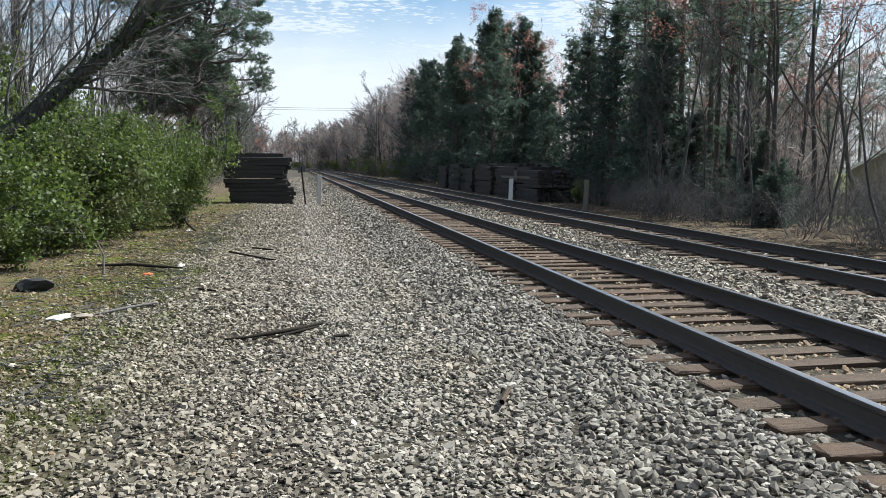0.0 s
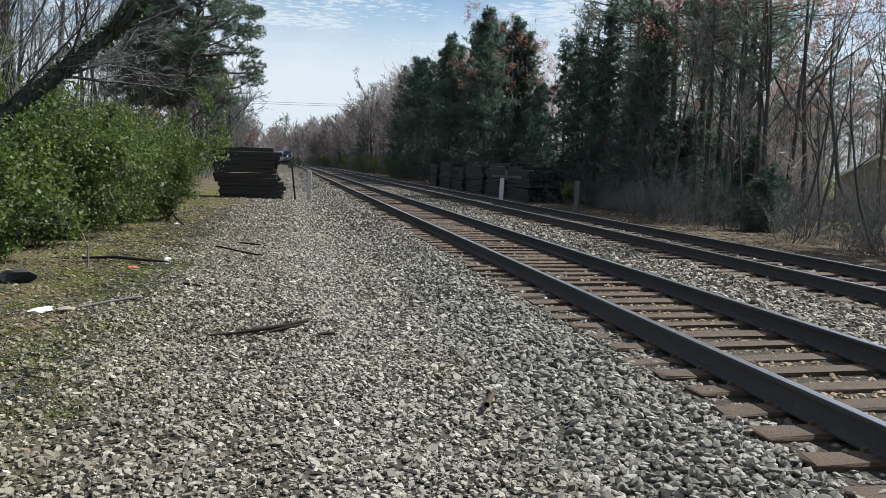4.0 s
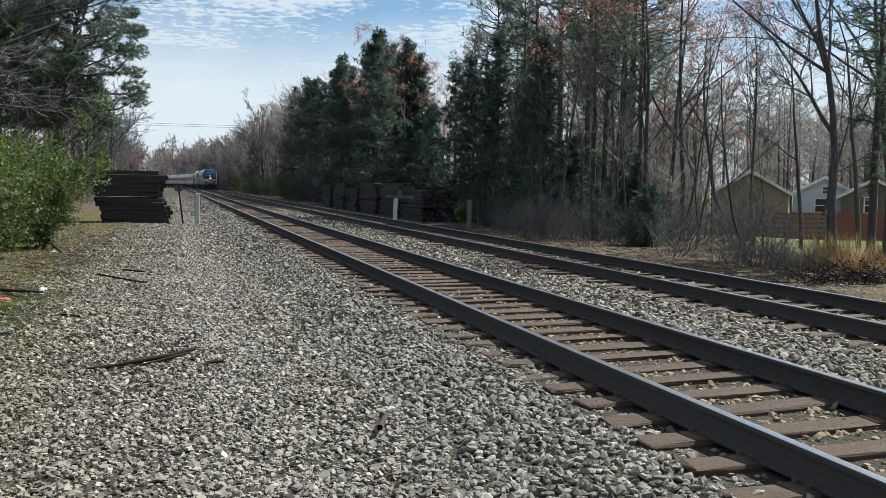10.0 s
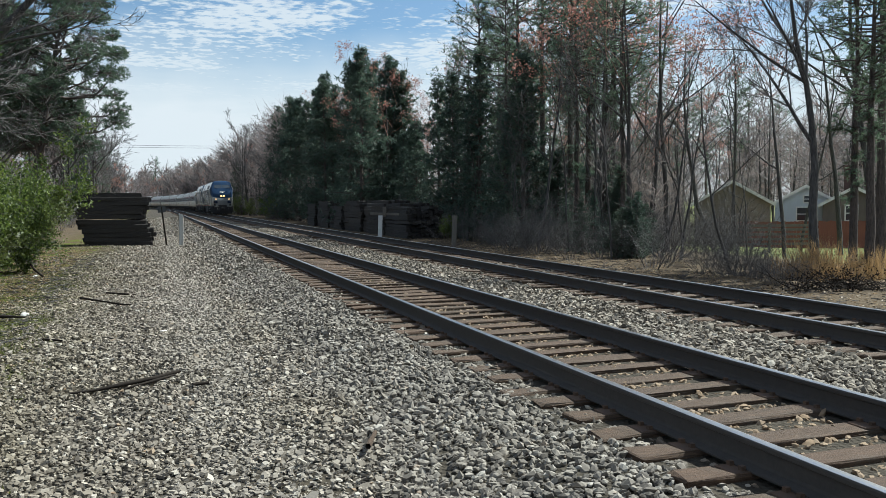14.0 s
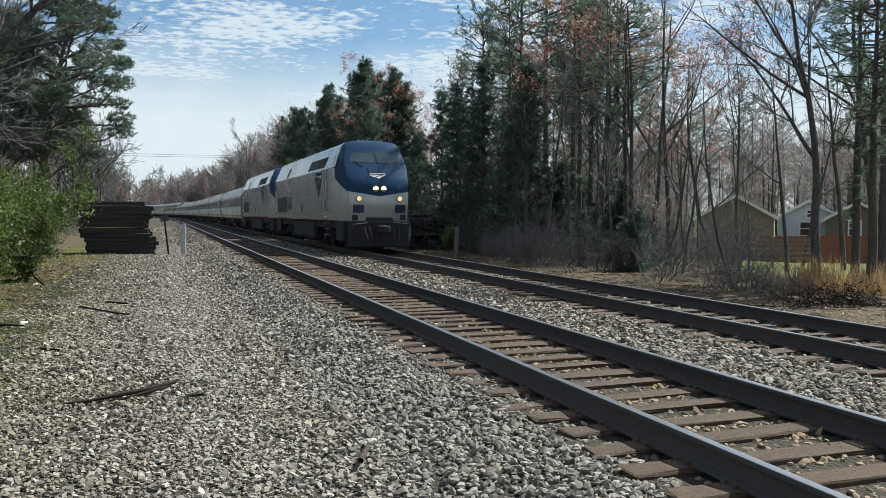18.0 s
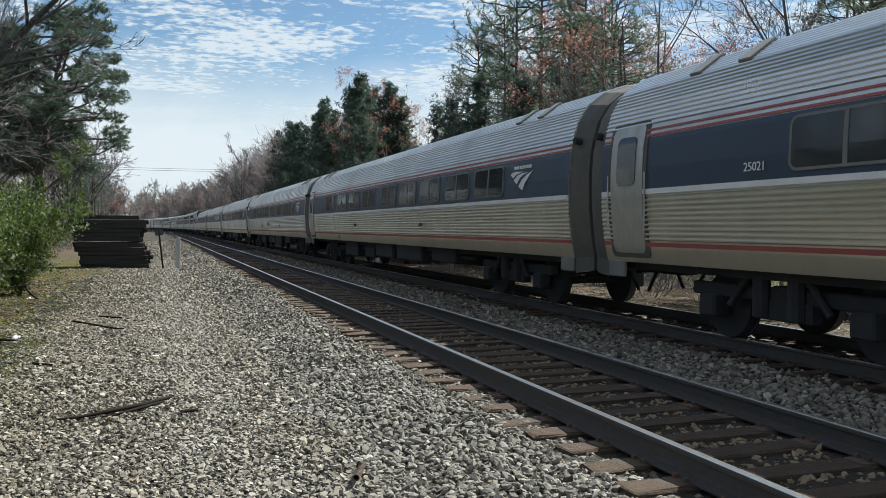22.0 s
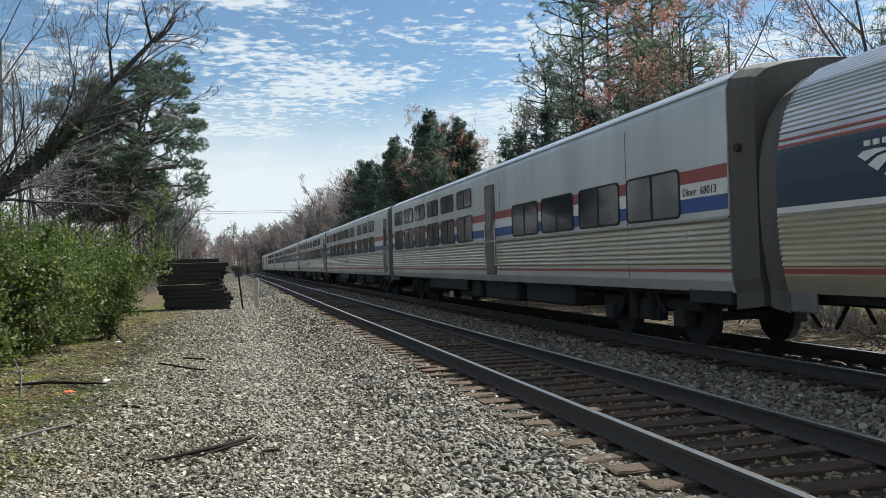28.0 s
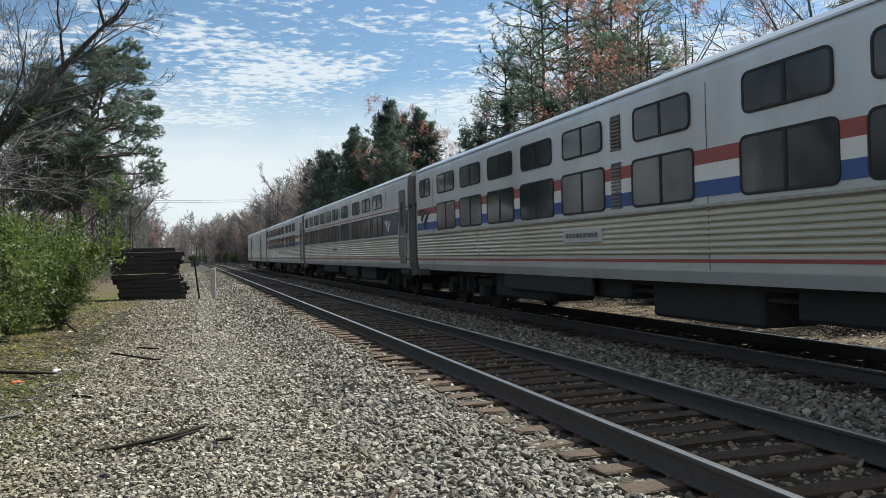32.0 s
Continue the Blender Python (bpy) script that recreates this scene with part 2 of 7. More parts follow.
def worn(base, dirt, scale=1.2, amount=0.5, rough=0.45, bump=0.0, streak=True):
    def f(n):
        g = n.noise(scale, 6, 0.65, stretch=(1.0, 1.0, 0.35) if streak else None)
        h = n.noise(scale * 14, 4, 0.6)
        z = n.xyz()[2]
        m = n.math("MULTIPLY", n.span(g, 0.38, 0.75), amount)
        n.color(n.mix(m, n.mix(n.math("MULTIPLY", h, 0.15), base, dirt), dirt))
        n.rough(n.span(g, 0.3, 0.8, rough, min(1.0, rough + 0.25)))
        if bump:
            n.bump(h, bump, 0.004)
    return f


M = {}
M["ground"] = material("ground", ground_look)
M["stone"] = material("ballast_stone", stone_look)
M["tie"] = material("weathered_tie", tie_look)
M["old_tie"] = material("creosoted_tie", old_tie_look)
M["rail"] = material("rail_steel", rail_look)
M["iron"] = material("rusty_iron", worn((0.07, 0.045, 0.03), (0.13, 0.075, 0.045), 6, 0.8, 0.8))
M["far_twig"] = material("grey_mauve_twig", leaf_look((0.10, 0.09, 0.09), (0.27, 0.235, 0.23), (0.26, 0.175, 0.155)))
M["moss"] = material("moss_tuft", leaf_look((0.04, 0.055, 0.010), (0.135, 0.15, 0.028)))
M["bark"] = material("grey_bark", bark_look((0.032, 0.031, 0.032), (0.115, 0.108, 0.102)))
M["pine_bark"] = material("pine_bark", bark_look((0.036, 0.032, 0.030), (0.13, 0.108, 0.095)))
M["twig"] = material("bare_twig", bark_look((0.065, 0.060, 0.060), (0.185, 0.172, 0.165)))
M["red_twig"] = material("budding_twig", bark_look((0.16, 0.08, 0.065), (0.38, 0.22, 0.175)))
M["needle"] = material("pine_needle", leaf_look((0.065, 0.115, 0.080), (0.15, 0.205, 0.13), (0.11, 0.155, 0.11)))
M["old_needle"] = material("dark_pine_needle", leaf_look((0.042, 0.076, 0.052), (0.105, 0.145, 0.09)))
M["faded"] = material("faded_white_paint", worn((0.46, 0.46, 0.44), (0.25, 0.24, 0.22), 5, 0.5, 0.8))
M["cedar"] = material("cedar_needle", leaf_look((0.035, 0.064, 0.052), (0.08, 0.115, 0.085)))
M["leaf"] = material("privet_leaf", leaf_look((0.026, 0.055, 0.012), (0.135, 0.18, 0.032), (0.085, 0.09, 0.035)))
M["ivy"] = material("ivy_leaf", leaf_look((0.015, 0.035, 0.01), (0.05, 0.08, 0.02)))
M["bud"] = material("red_bud", leaf_look((0.24, 0.10, 0.08), (0.42, 0.21, 0.155)))
M["dry"] = material("dry_grass", leaf_look((0.23, 0.145, 0.065), (0.40, 0.27, 0.135)))
M["silver"] = material("silver_paint", worn((0.37, 0.37, 0.355), (0.25, 0.24, 0.21), 0.5, 0.5, 0.36, 0.05), metal=0.3)
M["navy"] = material("navy_paint", worn((0.016, 0.034, 0.066), (0.034, 0.044, 0.06), 0.8, 0.4, 0.35))
M["steel"] = material("fluted_steel", worn((0.66, 0.63, 0.54), (0.44, 0.39, 0.30), 0.7, 0.6, 0.26, 0.05), metal=0.9)
M["sheet"] = material("steel_sheet", worn((0.56, 0.58, 0.60), (0.34, 0.34, 0.33), 0.6, 0.7, 0.30, 0.03), metal=0.5)
M["under"] = material("underframe_black", worn((0.017, 0.018, 0.021), (0.045, 0.042, 0.038), 2.0, 0.6, 0.9))
M["grey"] = material("underframe_grey", worn((0.075, 0.08, 0.085), (0.05, 0.047, 0.042), 1.5, 0.6, 0.7))
M["glass"] = material("tinted_glass", color=(0.024, 0.029, 0.034), rough=0.08, spec=0.7)
M["rubber"] = material("black_rubber", worn((0.014, 0.014, 0.015), (0.04, 0.038, 0.035), 3, 0.5, 0.75))
M["red"] = material("red_stripe", worn((0.27, 0.052, 0.046), (0.20, 0.10, 0.085), 2, 0.5, 0.45))
M["white"] = material("white_stripe", worn((0.68, 0.67, 0.65), (0.42, 0.40, 0.37), 2, 0.4, 0.45))
M["blue"] = material("blue_stripe", worn((0.03, 0.075, 0.25), (0.08, 0.10, 0.17), 2, 0.4, 0.45))
M["mark"] = material("slate_blue_mark", worn((0.045, 0.056, 0.076), (0.11, 0.115, 0.125), 2, 0.3, 0.75), spec=0.1)
M["whitewash"] = material("white_painted_wood", worn((0.70, 0.70, 0.67), (0.33, 0.31, 0.28), 5, 0.5, 0.8))
M["char"] = material("dark_post", worn((0.018, 0.015, 0.013), (0.055, 0.045, 0.035), 6, 0.5, 0.95), spec=0.1)
M["weathered"] = material("weathered_grey_wood", worn((0.16, 0.145, 0.125), (0.07, 0.06, 0.05), 6, 0.6, 0.9))
M["hood"] = material("dark_brown_hood", worn((0.085, 0.079, 0.069), (0.05, 0.045, 0.038), 1.5, 0.7, 0.6))
M["tan"] = material("tan_siding", worn((0.24, 0.20, 0.16), (0.17, 0.14, 0.11), 1.5, 0.4, 0.8))
M["pale"] = material("pale_siding", worn((0.52, 0.56, 0.60), (0.38, 0.40, 0.42), 1.5, 0.4, 0.8))
M["brown"] = material("brown_shingle_wall", worn((0.15, 0.125, 0.105), (0.09, 0.075, 0.062), 3, 0.5, 0.9))
M["shingle"] = material("grey_roof_shingle", worn((0.26, 0.25, 0.235), (0.15, 0.14, 0.13), 4, 0.5, 0.9, 0.3, False))
M["fence"] = material("red_brown_fence", worn((0.20, 0.075, 0.05), (0.11, 0.05, 0.036), 4, 0.6, 0.9))
M["brick"] = material("dark_brick", worn((0.10, 0.06, 0.05), (0.06, 0.045, 0.04), 8, 0.6, 0.9))
M["paper"] = material("white_litter", worn((0.62, 0.61, 0.58), (0.35, 0.32, 0.28), 9, 0.5, 0.7))
M["orange"] = material("orange_litter", worn((0.55, 0.10, 0.02), (0.35, 0.10, 0.04), 9, 0.4, 0.6))
M["amber"] = material("amber_litter", worn((0.5, 0.30, 0.06), (0.3, 0.2, 0.07), 9, 0.4, 0.6))
# ---- helpers for meshes ----
def mesh_of(name, verts, faces, mats, index=None, smooth=False):
    """A mesh from arrays: verts (n, 3), faces as one (m, k) array or a list of such arrays."""
    me = bpy.data.meshes.new(name)
    verts = np.asarray(verts, np.float32).reshape(-1, 3)
    groups = faces if isinstance(faces, list) else [faces]
    groups = [np.asarray(g, np.int32) for g in groups if len(g)]
    loops = np.concatenate([g.ravel() for g in groups])
    sizes = np.concatenate([np.full(len(g), g.shape[1], np.int32) for g in groups])
    me.vertices.add(len(verts)), me.loops.add(len(loops)), me.polygons.add(len(sizes))
    me.vertices.foreach_set("co", verts.ravel())
    me.loops.foreach_set("vertex_index", loops)
    me.polygons.foreach_set("loop_start", np.concatenate([[0], np.cumsum(sizes)[:-1]]).astype(np.int32))
    for m in mats:
        me.materials.append(m)
    if index is not None:
        me.polygons.foreach_set("material_index", np.asarray(index, np.int32))
    me.polygons.foreach_set("use_smooth", np.full(len(sizes), smooth))
    me.update(calc_edges=True)
    me.validate()
    return me


def part(name, bm, mat, parent=None, label="", smooth=False):
    """Links a bmesh as one mesh object under a thing or a part."""
    me = bpy.data.meshes.new(name)
    bm.to_mesh(me)
    bm.free()
    for m in mat if isinstance(mat, (list, tuple)) else [mat]:
        me.materials.append(m)
    if smooth:
        me.polygons.foreach_set("use_smooth", np.full(len(me.polygons), True))
    ob = new(name, me)
    ob.parent = parent
    return tagged(ob, label) if label else ob


def hold(name, me, parent=None, m=None, label=""):
    ob = new(name, me)
    ob.parent = parent
    if m is not None:
        ob.matrix_basis = m
    return tagged(ob, label) if label else ob


def empty(name, label, category, group="", m=None, kind=""):
    ob = new(name)
    ob.empty_display_size = 0.2
    if m is not None:
        ob.matrix_basis = m
    return tagged(ob, label, category, group, kind)


def box(bm, x0, x1, y0, y1, z0, z1, bevel=0.0, mat=0):
    v = [bm.verts.new((x, y, z)) for z in (z0, z1) for y in (y0, y1) for x in (x0, x1)]
    fs = [bm.faces.new([v[i] for i in q]) for q in ((0, 2, 3, 1), (4, 5, 7, 6), (0, 1, 5, 4), (2, 6, 7, 3), (0, 4, 6, 2), (1, 3, 7, 5))]
    for f in fs:
        f.material_index = mat
    if bevel:
        es = list({e for f in fs for e in f.edges})
        r = bmesh.ops.bevel(bm, geom=es, offset=bevel, segments=1, affect="EDGES")
        for f in r["faces"]:
            f.material_index = mat
    return v


def cyl(bm, p, q, r0, r1=None, n=10):
    p, q = Vector(p), Vector(q)
    m = Matrix.Translation((p + q) / 2) @ (q - p).to_track_quat("Z", "Y").to_matrix().to_4x4()
    return bmesh.ops.create_cone(bm, cap_ends=True, segments=n, radius1=r0, radius2=r0 if r1 is None else r1, depth=(q - p).length, matrix=m)["verts"]


def boxes(name, parent, mat, *dims, bevel=0.0, label=""):
    bm = bmesh.new()
    for d in dims:
        box(bm, *d, bevel=bevel)
    return part(name, bm, mat, parent, label)


def tubes(paths, sides=5):
    """Tapered tubes: paths are lists of (x, y, z, radius). Gives verts and quads."""
    vs, fs, base = [], [], 0
    for p in paths:
        p = np.asarray(p, float)
        d = np.gradient(p[:, :3], axis=0)
        d /= np.linalg.norm(d, axis=1)[:, None] + 1e-9
        ref = np.where(np.abs(d[:, 2:3]) > 0.9, [[1.0, 0, 0]], [[0, 0, 1.0]])
        u = np.cross(d, ref)
        u /= np.linalg.norm(u, axis=1)[:, None] + 1e-9
        w = np.cross(d, u)
        a = np.linspace(0, 2 * np.pi, sides, endpoint=False)
        ring = p[:, None, :3] + p[:, None, 3:4] * (u[:, None] * np.cos(a)[None, :, None] + w[:, None] * np.sin(a)[None, :, None])
        vs.append(ring.reshape(-1, 3))
        k = len(p)
        i, j = np.meshgrid(np.arange(k - 1), np.arange(sides), indexing="ij")
        q = np.stack([i * sides + j, i * sides + (j + 1) % sides, (i + 1) * sides + (j + 1) % sides, (i + 1) * sides + j], -1)
        fs.append(q.reshape(-1, 4) + base)
        base += k * sides
    return np.concatenate(vs), np.concatenate(fs)


# ---- plan of the line: the tracks run along y and bend away far off ----
BEND, BEND_K, BEND_END = 130.0, 1.48e-6, 420.0
NEAR_X, FAR_X, FAR_Z, GAUGE = 4.104, 8.296, -0.04, 1.505


def bend(y):
    u = np.clip(np.asarray(y, float), BEND, BEND_END) - BEND
    over = np.maximum(np.asarray(y, float) - BEND_END, 0)
    return -BEND_K * u ** 3 - over * 3 * BEND_K * (BEND_END - BEND) ** 2


def ground_height(x, y):
    """Height of the formation across the line; x counts from the straight line."""
    xs = [-2000, -60, -12, -4.5, -2.0, 0.6, 1.35, 2.5, 3.0, 5.6, 6.1, 6.7, 9.9, 10.3, 11.4, 13.5, 19, 28, 36, 60, 2000]
    zs = [-0.4, -0.4, -0.2, -0.24, -0.30, -0.33, -0.31, -0.235, -0.225, -0.225, -0.27, -0.265, -0.265, -0.30, -0.48, -0.46, -0.7, -1.25, -1.8, -2.0, -2.0]
    return np.interp(x, xs, zs)


def rumple(x, y):
    return (0.022 * np.sin(1.7 * x + 0.9 * np.sin(0.8 * y)) * np.sin(1.1 * y + 0.5 * x) + 0.012 * np.sin(4.3 * x + 2.1 * y) * np.sin(3.7 * y - 1.3 * x)) * np.where((x > 2.6) & (x < 9.9), 0.25, 1.0)


def make_ground():
    xs = np.concatenate([[-2000, -900, -400, -200, -100, -60, -40, -28, -20, -15], np.arange(-12, -4.6, 0.3), np.arange(-4.5, 3.0, 0.14), np.arange(3.0, 15, 0.3), [16, 18, 21, 25, 30, 40, 60, 100, 200, 400, 900, 2000]])
    ys = np.concatenate([[-900, -300, -100, -40, -20], np.arange(-8, 2, 0.4), np.arange(2, 20, 0.18), np.arange(20, 40, 0.4), np.arange(40, 130, 2.5), np.arange(130, 460, 10), [500, 600, 800, 1200, 2000, 3500]])
    X, Y = np.meshgrid(xs, ys, indexing="ij")
    Z = ground_height(X, Y) + rumple(X, Y)
    v = np.stack([X + bend(Y), Y, Z], -1).reshape(-1, 3)
    n, m = len(xs), len(ys)
    i, j = np.meshgrid(np.arange(n - 1), np.arange(m - 1), indexing="ij")
    f = np.stack([i * m + j, (i + 1) * m + j, (i + 1) * m + j + 1, i * m + j + 1], -1).reshape(-1, 4)
    tagged(new("ground", mesh_of("ground", v, f, [M["ground"]], smooth=True)), "gravel and mossy dirt ground with leaf litter", "ground", kind="structure")


make_ground()



def ico_base():
    bm = bmesh.new()
    bmesh.ops.create_icosphere(bm, subdivisions=1, radius=1.0)
    v = np.array([q.co[:] for q in bm.verts])
    f = np.array([[q.index for q in p.verts] for p in bm.faces])
    bm.free()
    return v, f


def scatter_stones(name, label, rng, pts, size, flat=0.62, small=False):
    """Broken stones as one mesh: points (n, 3) with radii (n)."""
    v0, f0 = ico_base()
    if small:
        # half-buried chips: a five-cornered foot and a smaller flat top
        a5 = np.arange(5) * 2 * np.pi / 5
        v0 = np.concatenate([np.stack([np.cos(a5), np.sin(a5), np.full(5, -0.5)], -1), np.stack([0.78 * np.cos(a5 + 0.2), 0.78 * np.sin(a5 + 0.2), np.full(5, 0.62)], -1)])
        f0 = np.array([[i, (i + 1) % 5, 5 + (i + 1) % 5, 5 + i] for i in range(5)])
    n = len(pts)
    shapes = v0[None] * (1 + 0.34 * (rng.random((40, len(v0), 1)) - 0.5) * 2)
    # chip each shape by planes for broken faces
    for k in range(40):
        for _ in range(4):
            d = rng.normal(size=3)
            d /= np.linalg.norm(d)
            h = rng.uniform(0.45, 0.75)
            over = np.maximum(shapes[k] @ d - h, 0)
            shapes[k] -= over[:, None] * d
    s = shapes[rng.integers(0, 40, n)] * np.stack([rng.uniform(0.75, 1.35, n), rng.uniform(0.65, 1.1, n), flat * rng.uniform(0.75, 1.3, n)], -1)[:, None]
    a = rng.uniform(0, 2 * np.pi, n)
    tilt = rng.normal(0, 0.27, (n, 2))
    c, sn = np.cos(a), np.sin(a)
    x, y, z = s[..., 0] * c[:, None] - s[..., 1] * sn[:, None], s[..., 0] * sn[:, None] + s[..., 1] * c[:, None], s[..., 2]
    z2 = z + x * tilt[:, :1] + y * tilt[:, 1:]
    v = np.stack([x, y, z2], -1) * size[:, None, None] + pts[:, None]
    f = (f0[None] + (np.arange(n) * len(v0))[:, None, None]).reshape(-1, f0.shape[1])
    if small:
        f = [f, np.arange(5, 10)[None] + (np.arange(n) * 10)[:, None]]
    tagged(new(name, mesh_of(name, v.reshape(-1, 3), f, [M["stone"]])), label, "gravel", kind="stuff")


def ballast():
    rng = np.random.default_rng(5)

    def field(x0, x1, y0, y1, per_m2, keep=None):
        n = int((x1 - x0) * (y1 - y0) * per_m2)
        x, y = rng.uniform(x0, x1, n), rng.uniform(y0, y1, n)
        if keep is not None:
            k = rng.random(n) < keep(x, y)
            x, y = x[k], y[k]
        return x, y

    sets = []
    thin_left = lambda x, y: np.clip((x + 2.45 + 0.45 * np.sin(0.9 * y) + 0.3 * np.sin(2.3 * y + x)) / 1.1, np.interp(y, [6.0, 9.0], [0.55, 0.10]), 1)
    for (x0, x1, y0, y1, d, r0, r1, keep) in (
        (-3.6, 1.6, 2.9, 8.0, 1180, 0.012, 0.032, thin_left), (-4.0, 1.6, 8.0, 20.0, 760, 0.014, 0.034, thin_left), (-3.4, 1.6, 20.0, 45.0, 230, 0.02, 0.045, thin_left),
        (1.15, 3.1, 2.9, 9.0, 820, 0.018, 0.038, None), (1.1, 3.0, 9.0, 20.0, 600, 0.02, 0.042, None), (1.2, 3.0, 20.0, 50.0, 200, 0.03, 0.055, None),
        (3.0, 5.45, 1.5, 10.0, 460, 0.018, 0.036, None), (3.0, 5.45, 10.0, 24.0, 230, 0.02, 0.04, None), (3.0, 5.45, 24.0, 50.0, 70, 0.025, 0.045, None),
        (5.3, 7.3, 2.5, 14.0, 420, 0.022, 0.046, None), (5.3, 7.3, 14.0, 30.0, 210, 0.024, 0.048, None), (5.3, 7.3, 30.0, 60.0, 70, 0.03, 0.055, None),
        (-3.2, 3.0, 45.0, 110.0, 16, 0.04, 0.075, None),
        (7.3, 10.4, 3.0, 22.0, 110, 0.024, 0.05, None),
        (-3.0, 3.0, -5.0, 2.9, 420, 0.018, 0.038, thin_left), (3.0, 7.3, -5.0, 1.8, 260, 0.022, 0.04, None),
    ):
        x, y = field(x0, x1, y0, y1, d, keep)
        sets.append((x, y, rng.uniform(r0, r1, len(x)) * rng.choice([0.75, 1.0, 1.0, 1.25], len(x))))
    x, y, r = (np.concatenate([s[i] for s in sets]) for i in range(3))
    # none on the rails' feet
    clear = np.ones(len(x), bool)
    for c in (NEAR_X - GAUGE / 2, NEAR_X + GAUGE / 2, FAR_X - GAUGE / 2, FAR_X + GAUGE / 2):
        clear &= np.abs(x - c) > 0.11
    x, y, r = x[clear], y[clear], r[clear]
    z = ground_height(x, y) + rumple(x, y) + rng.uniform(-0.2, 0.75, len(x)) * r
    inside = (np.abs(x - NEAR_X) < 1.3) | (np.abs(x - FAR_X) < 1.3)
    z = np.where(inside, z - 0.022, z)
    flat = np.where(x < 1.4, 0.56, 0.70)
    pts = np.stack([x, y, z], -1)
    fine = (x < 1.45) | (y > 9.5) | (y < 2.0)
    scatter_stones("ballast_stones", "crushed grey granite ballast stones covering the track bed", rng, pts[~fine], r[~fine], flat[~fine])
    scatter_stones("gravel_stones", "fine flat pale gravel chips beside the track", rng, pts[fine], r[fine] * np.where(pts[fine][:, 1] < 9.5, 0.92, 1.0), flat[fine], True)


ballast()


# ---- tracks ----
RAIL_PROFILE = [(-0.076, 0.0), (0.076, 0.0), (0.076, 0.012), (0.016, 0.030), (0.009, 0.05), (0.009, 0.135), (0.035, 0.148), (0.037, 0.170), (0.030, 0.182), (0.012, 0.1855), (-0.012, 0.1855), (-0.030, 0.182), (-0.037, 0.170), (-0.035, 0.148), (-0.009, 0.135), (-0.009, 0.05), (-0.016, 0.030), (-0.076, 0.012)]
TIE_TOP = 0.192


def make_rail(parent, x0, top):
    ys = np.concatenate([np.arange(-14, 130, 4.0), np.arange(130, 520, 5.0)])
    p = np.array(RAIL_PROFILE)
    k = len(p)
    sway = 0.006 * np.sin(ys * 0.31 + x0)
    v = np.stack([np.broadcast_to(x0 + bend(ys)[:, None] + sway[:, None] + p[:, 0], (len(ys), k)), np.broadcast_to(ys[:, None], (len(ys), k)), np.broadcast_to(p[:, 1], (len(ys), k))], -1)
    i, j = np.meshgrid(np.arange(len(ys) - 1), np.arange(k), indexing="ij")
    f = np.stack([i * k + j, i * k + (j + 1) % k, (i + 1) * k + (j + 1) % k, (i + 1) * k + j], -1).reshape(-1, 4)
    return hold("rail", mesh_of("rail", v.reshape(-1, 3), f, [M["rail"]]), parent, pose(0, 0, top - 0.1855))


def tie_meshes():
    out = []
    rng = np.random.default_rng(11)
    for k in range(7):
        bm = bmesh.new()
        box(bm, -1.295, 1.295, -0.114, 0.114, -0.17, 0.0, bevel=0.012)
        bmesh.ops.bisect_plane(bm, geom=bm.verts[:] + bm.edges[:] + bm.faces[:], plane_co=(-1.0, 0, 0), plane_no=(1, 0, 0))
        bmesh.ops.bisect_plane(bm, geom=bm.verts[:] + bm.edges[:] + bm.faces[:], plane_co=(0.3, 0, 0), plane_no=(1, 0, 0))
        for v in bm.verts:
            v.co.x += rng.normal(0, 0.012) * (abs(v.co.x) > 1.2)
            v.co.z += rng.normal(0, 0.006)
            v.co.y += rng.normal(0, 0.006)
        me = bpy.data.meshes.new("tie")
        bm.to_mesh(me)
        bm.free()
        me.materials.append(M["tie"])
        out.append(me)
    return out


def plate_mesh():
    bm = bmesh.new()
    box(bm, -0.19, 0.19, -0.09, 0.09, 0.0, 0.018, bevel=0.005)
    for x, y in ((-0.1, -0.05), (0.1, 0.05), (-0.1, 0.06), (0.1, -0.06)):
        box(bm, x - 0.016, x + 0.016, y - 0.016, y + 0.016, 0.012, 0.045)
    me = bpy.data.meshes.new("tie_plate")
    bm.to_mesh(me)
    bm.free()
    me.materials.append(M["iron"])
    return me


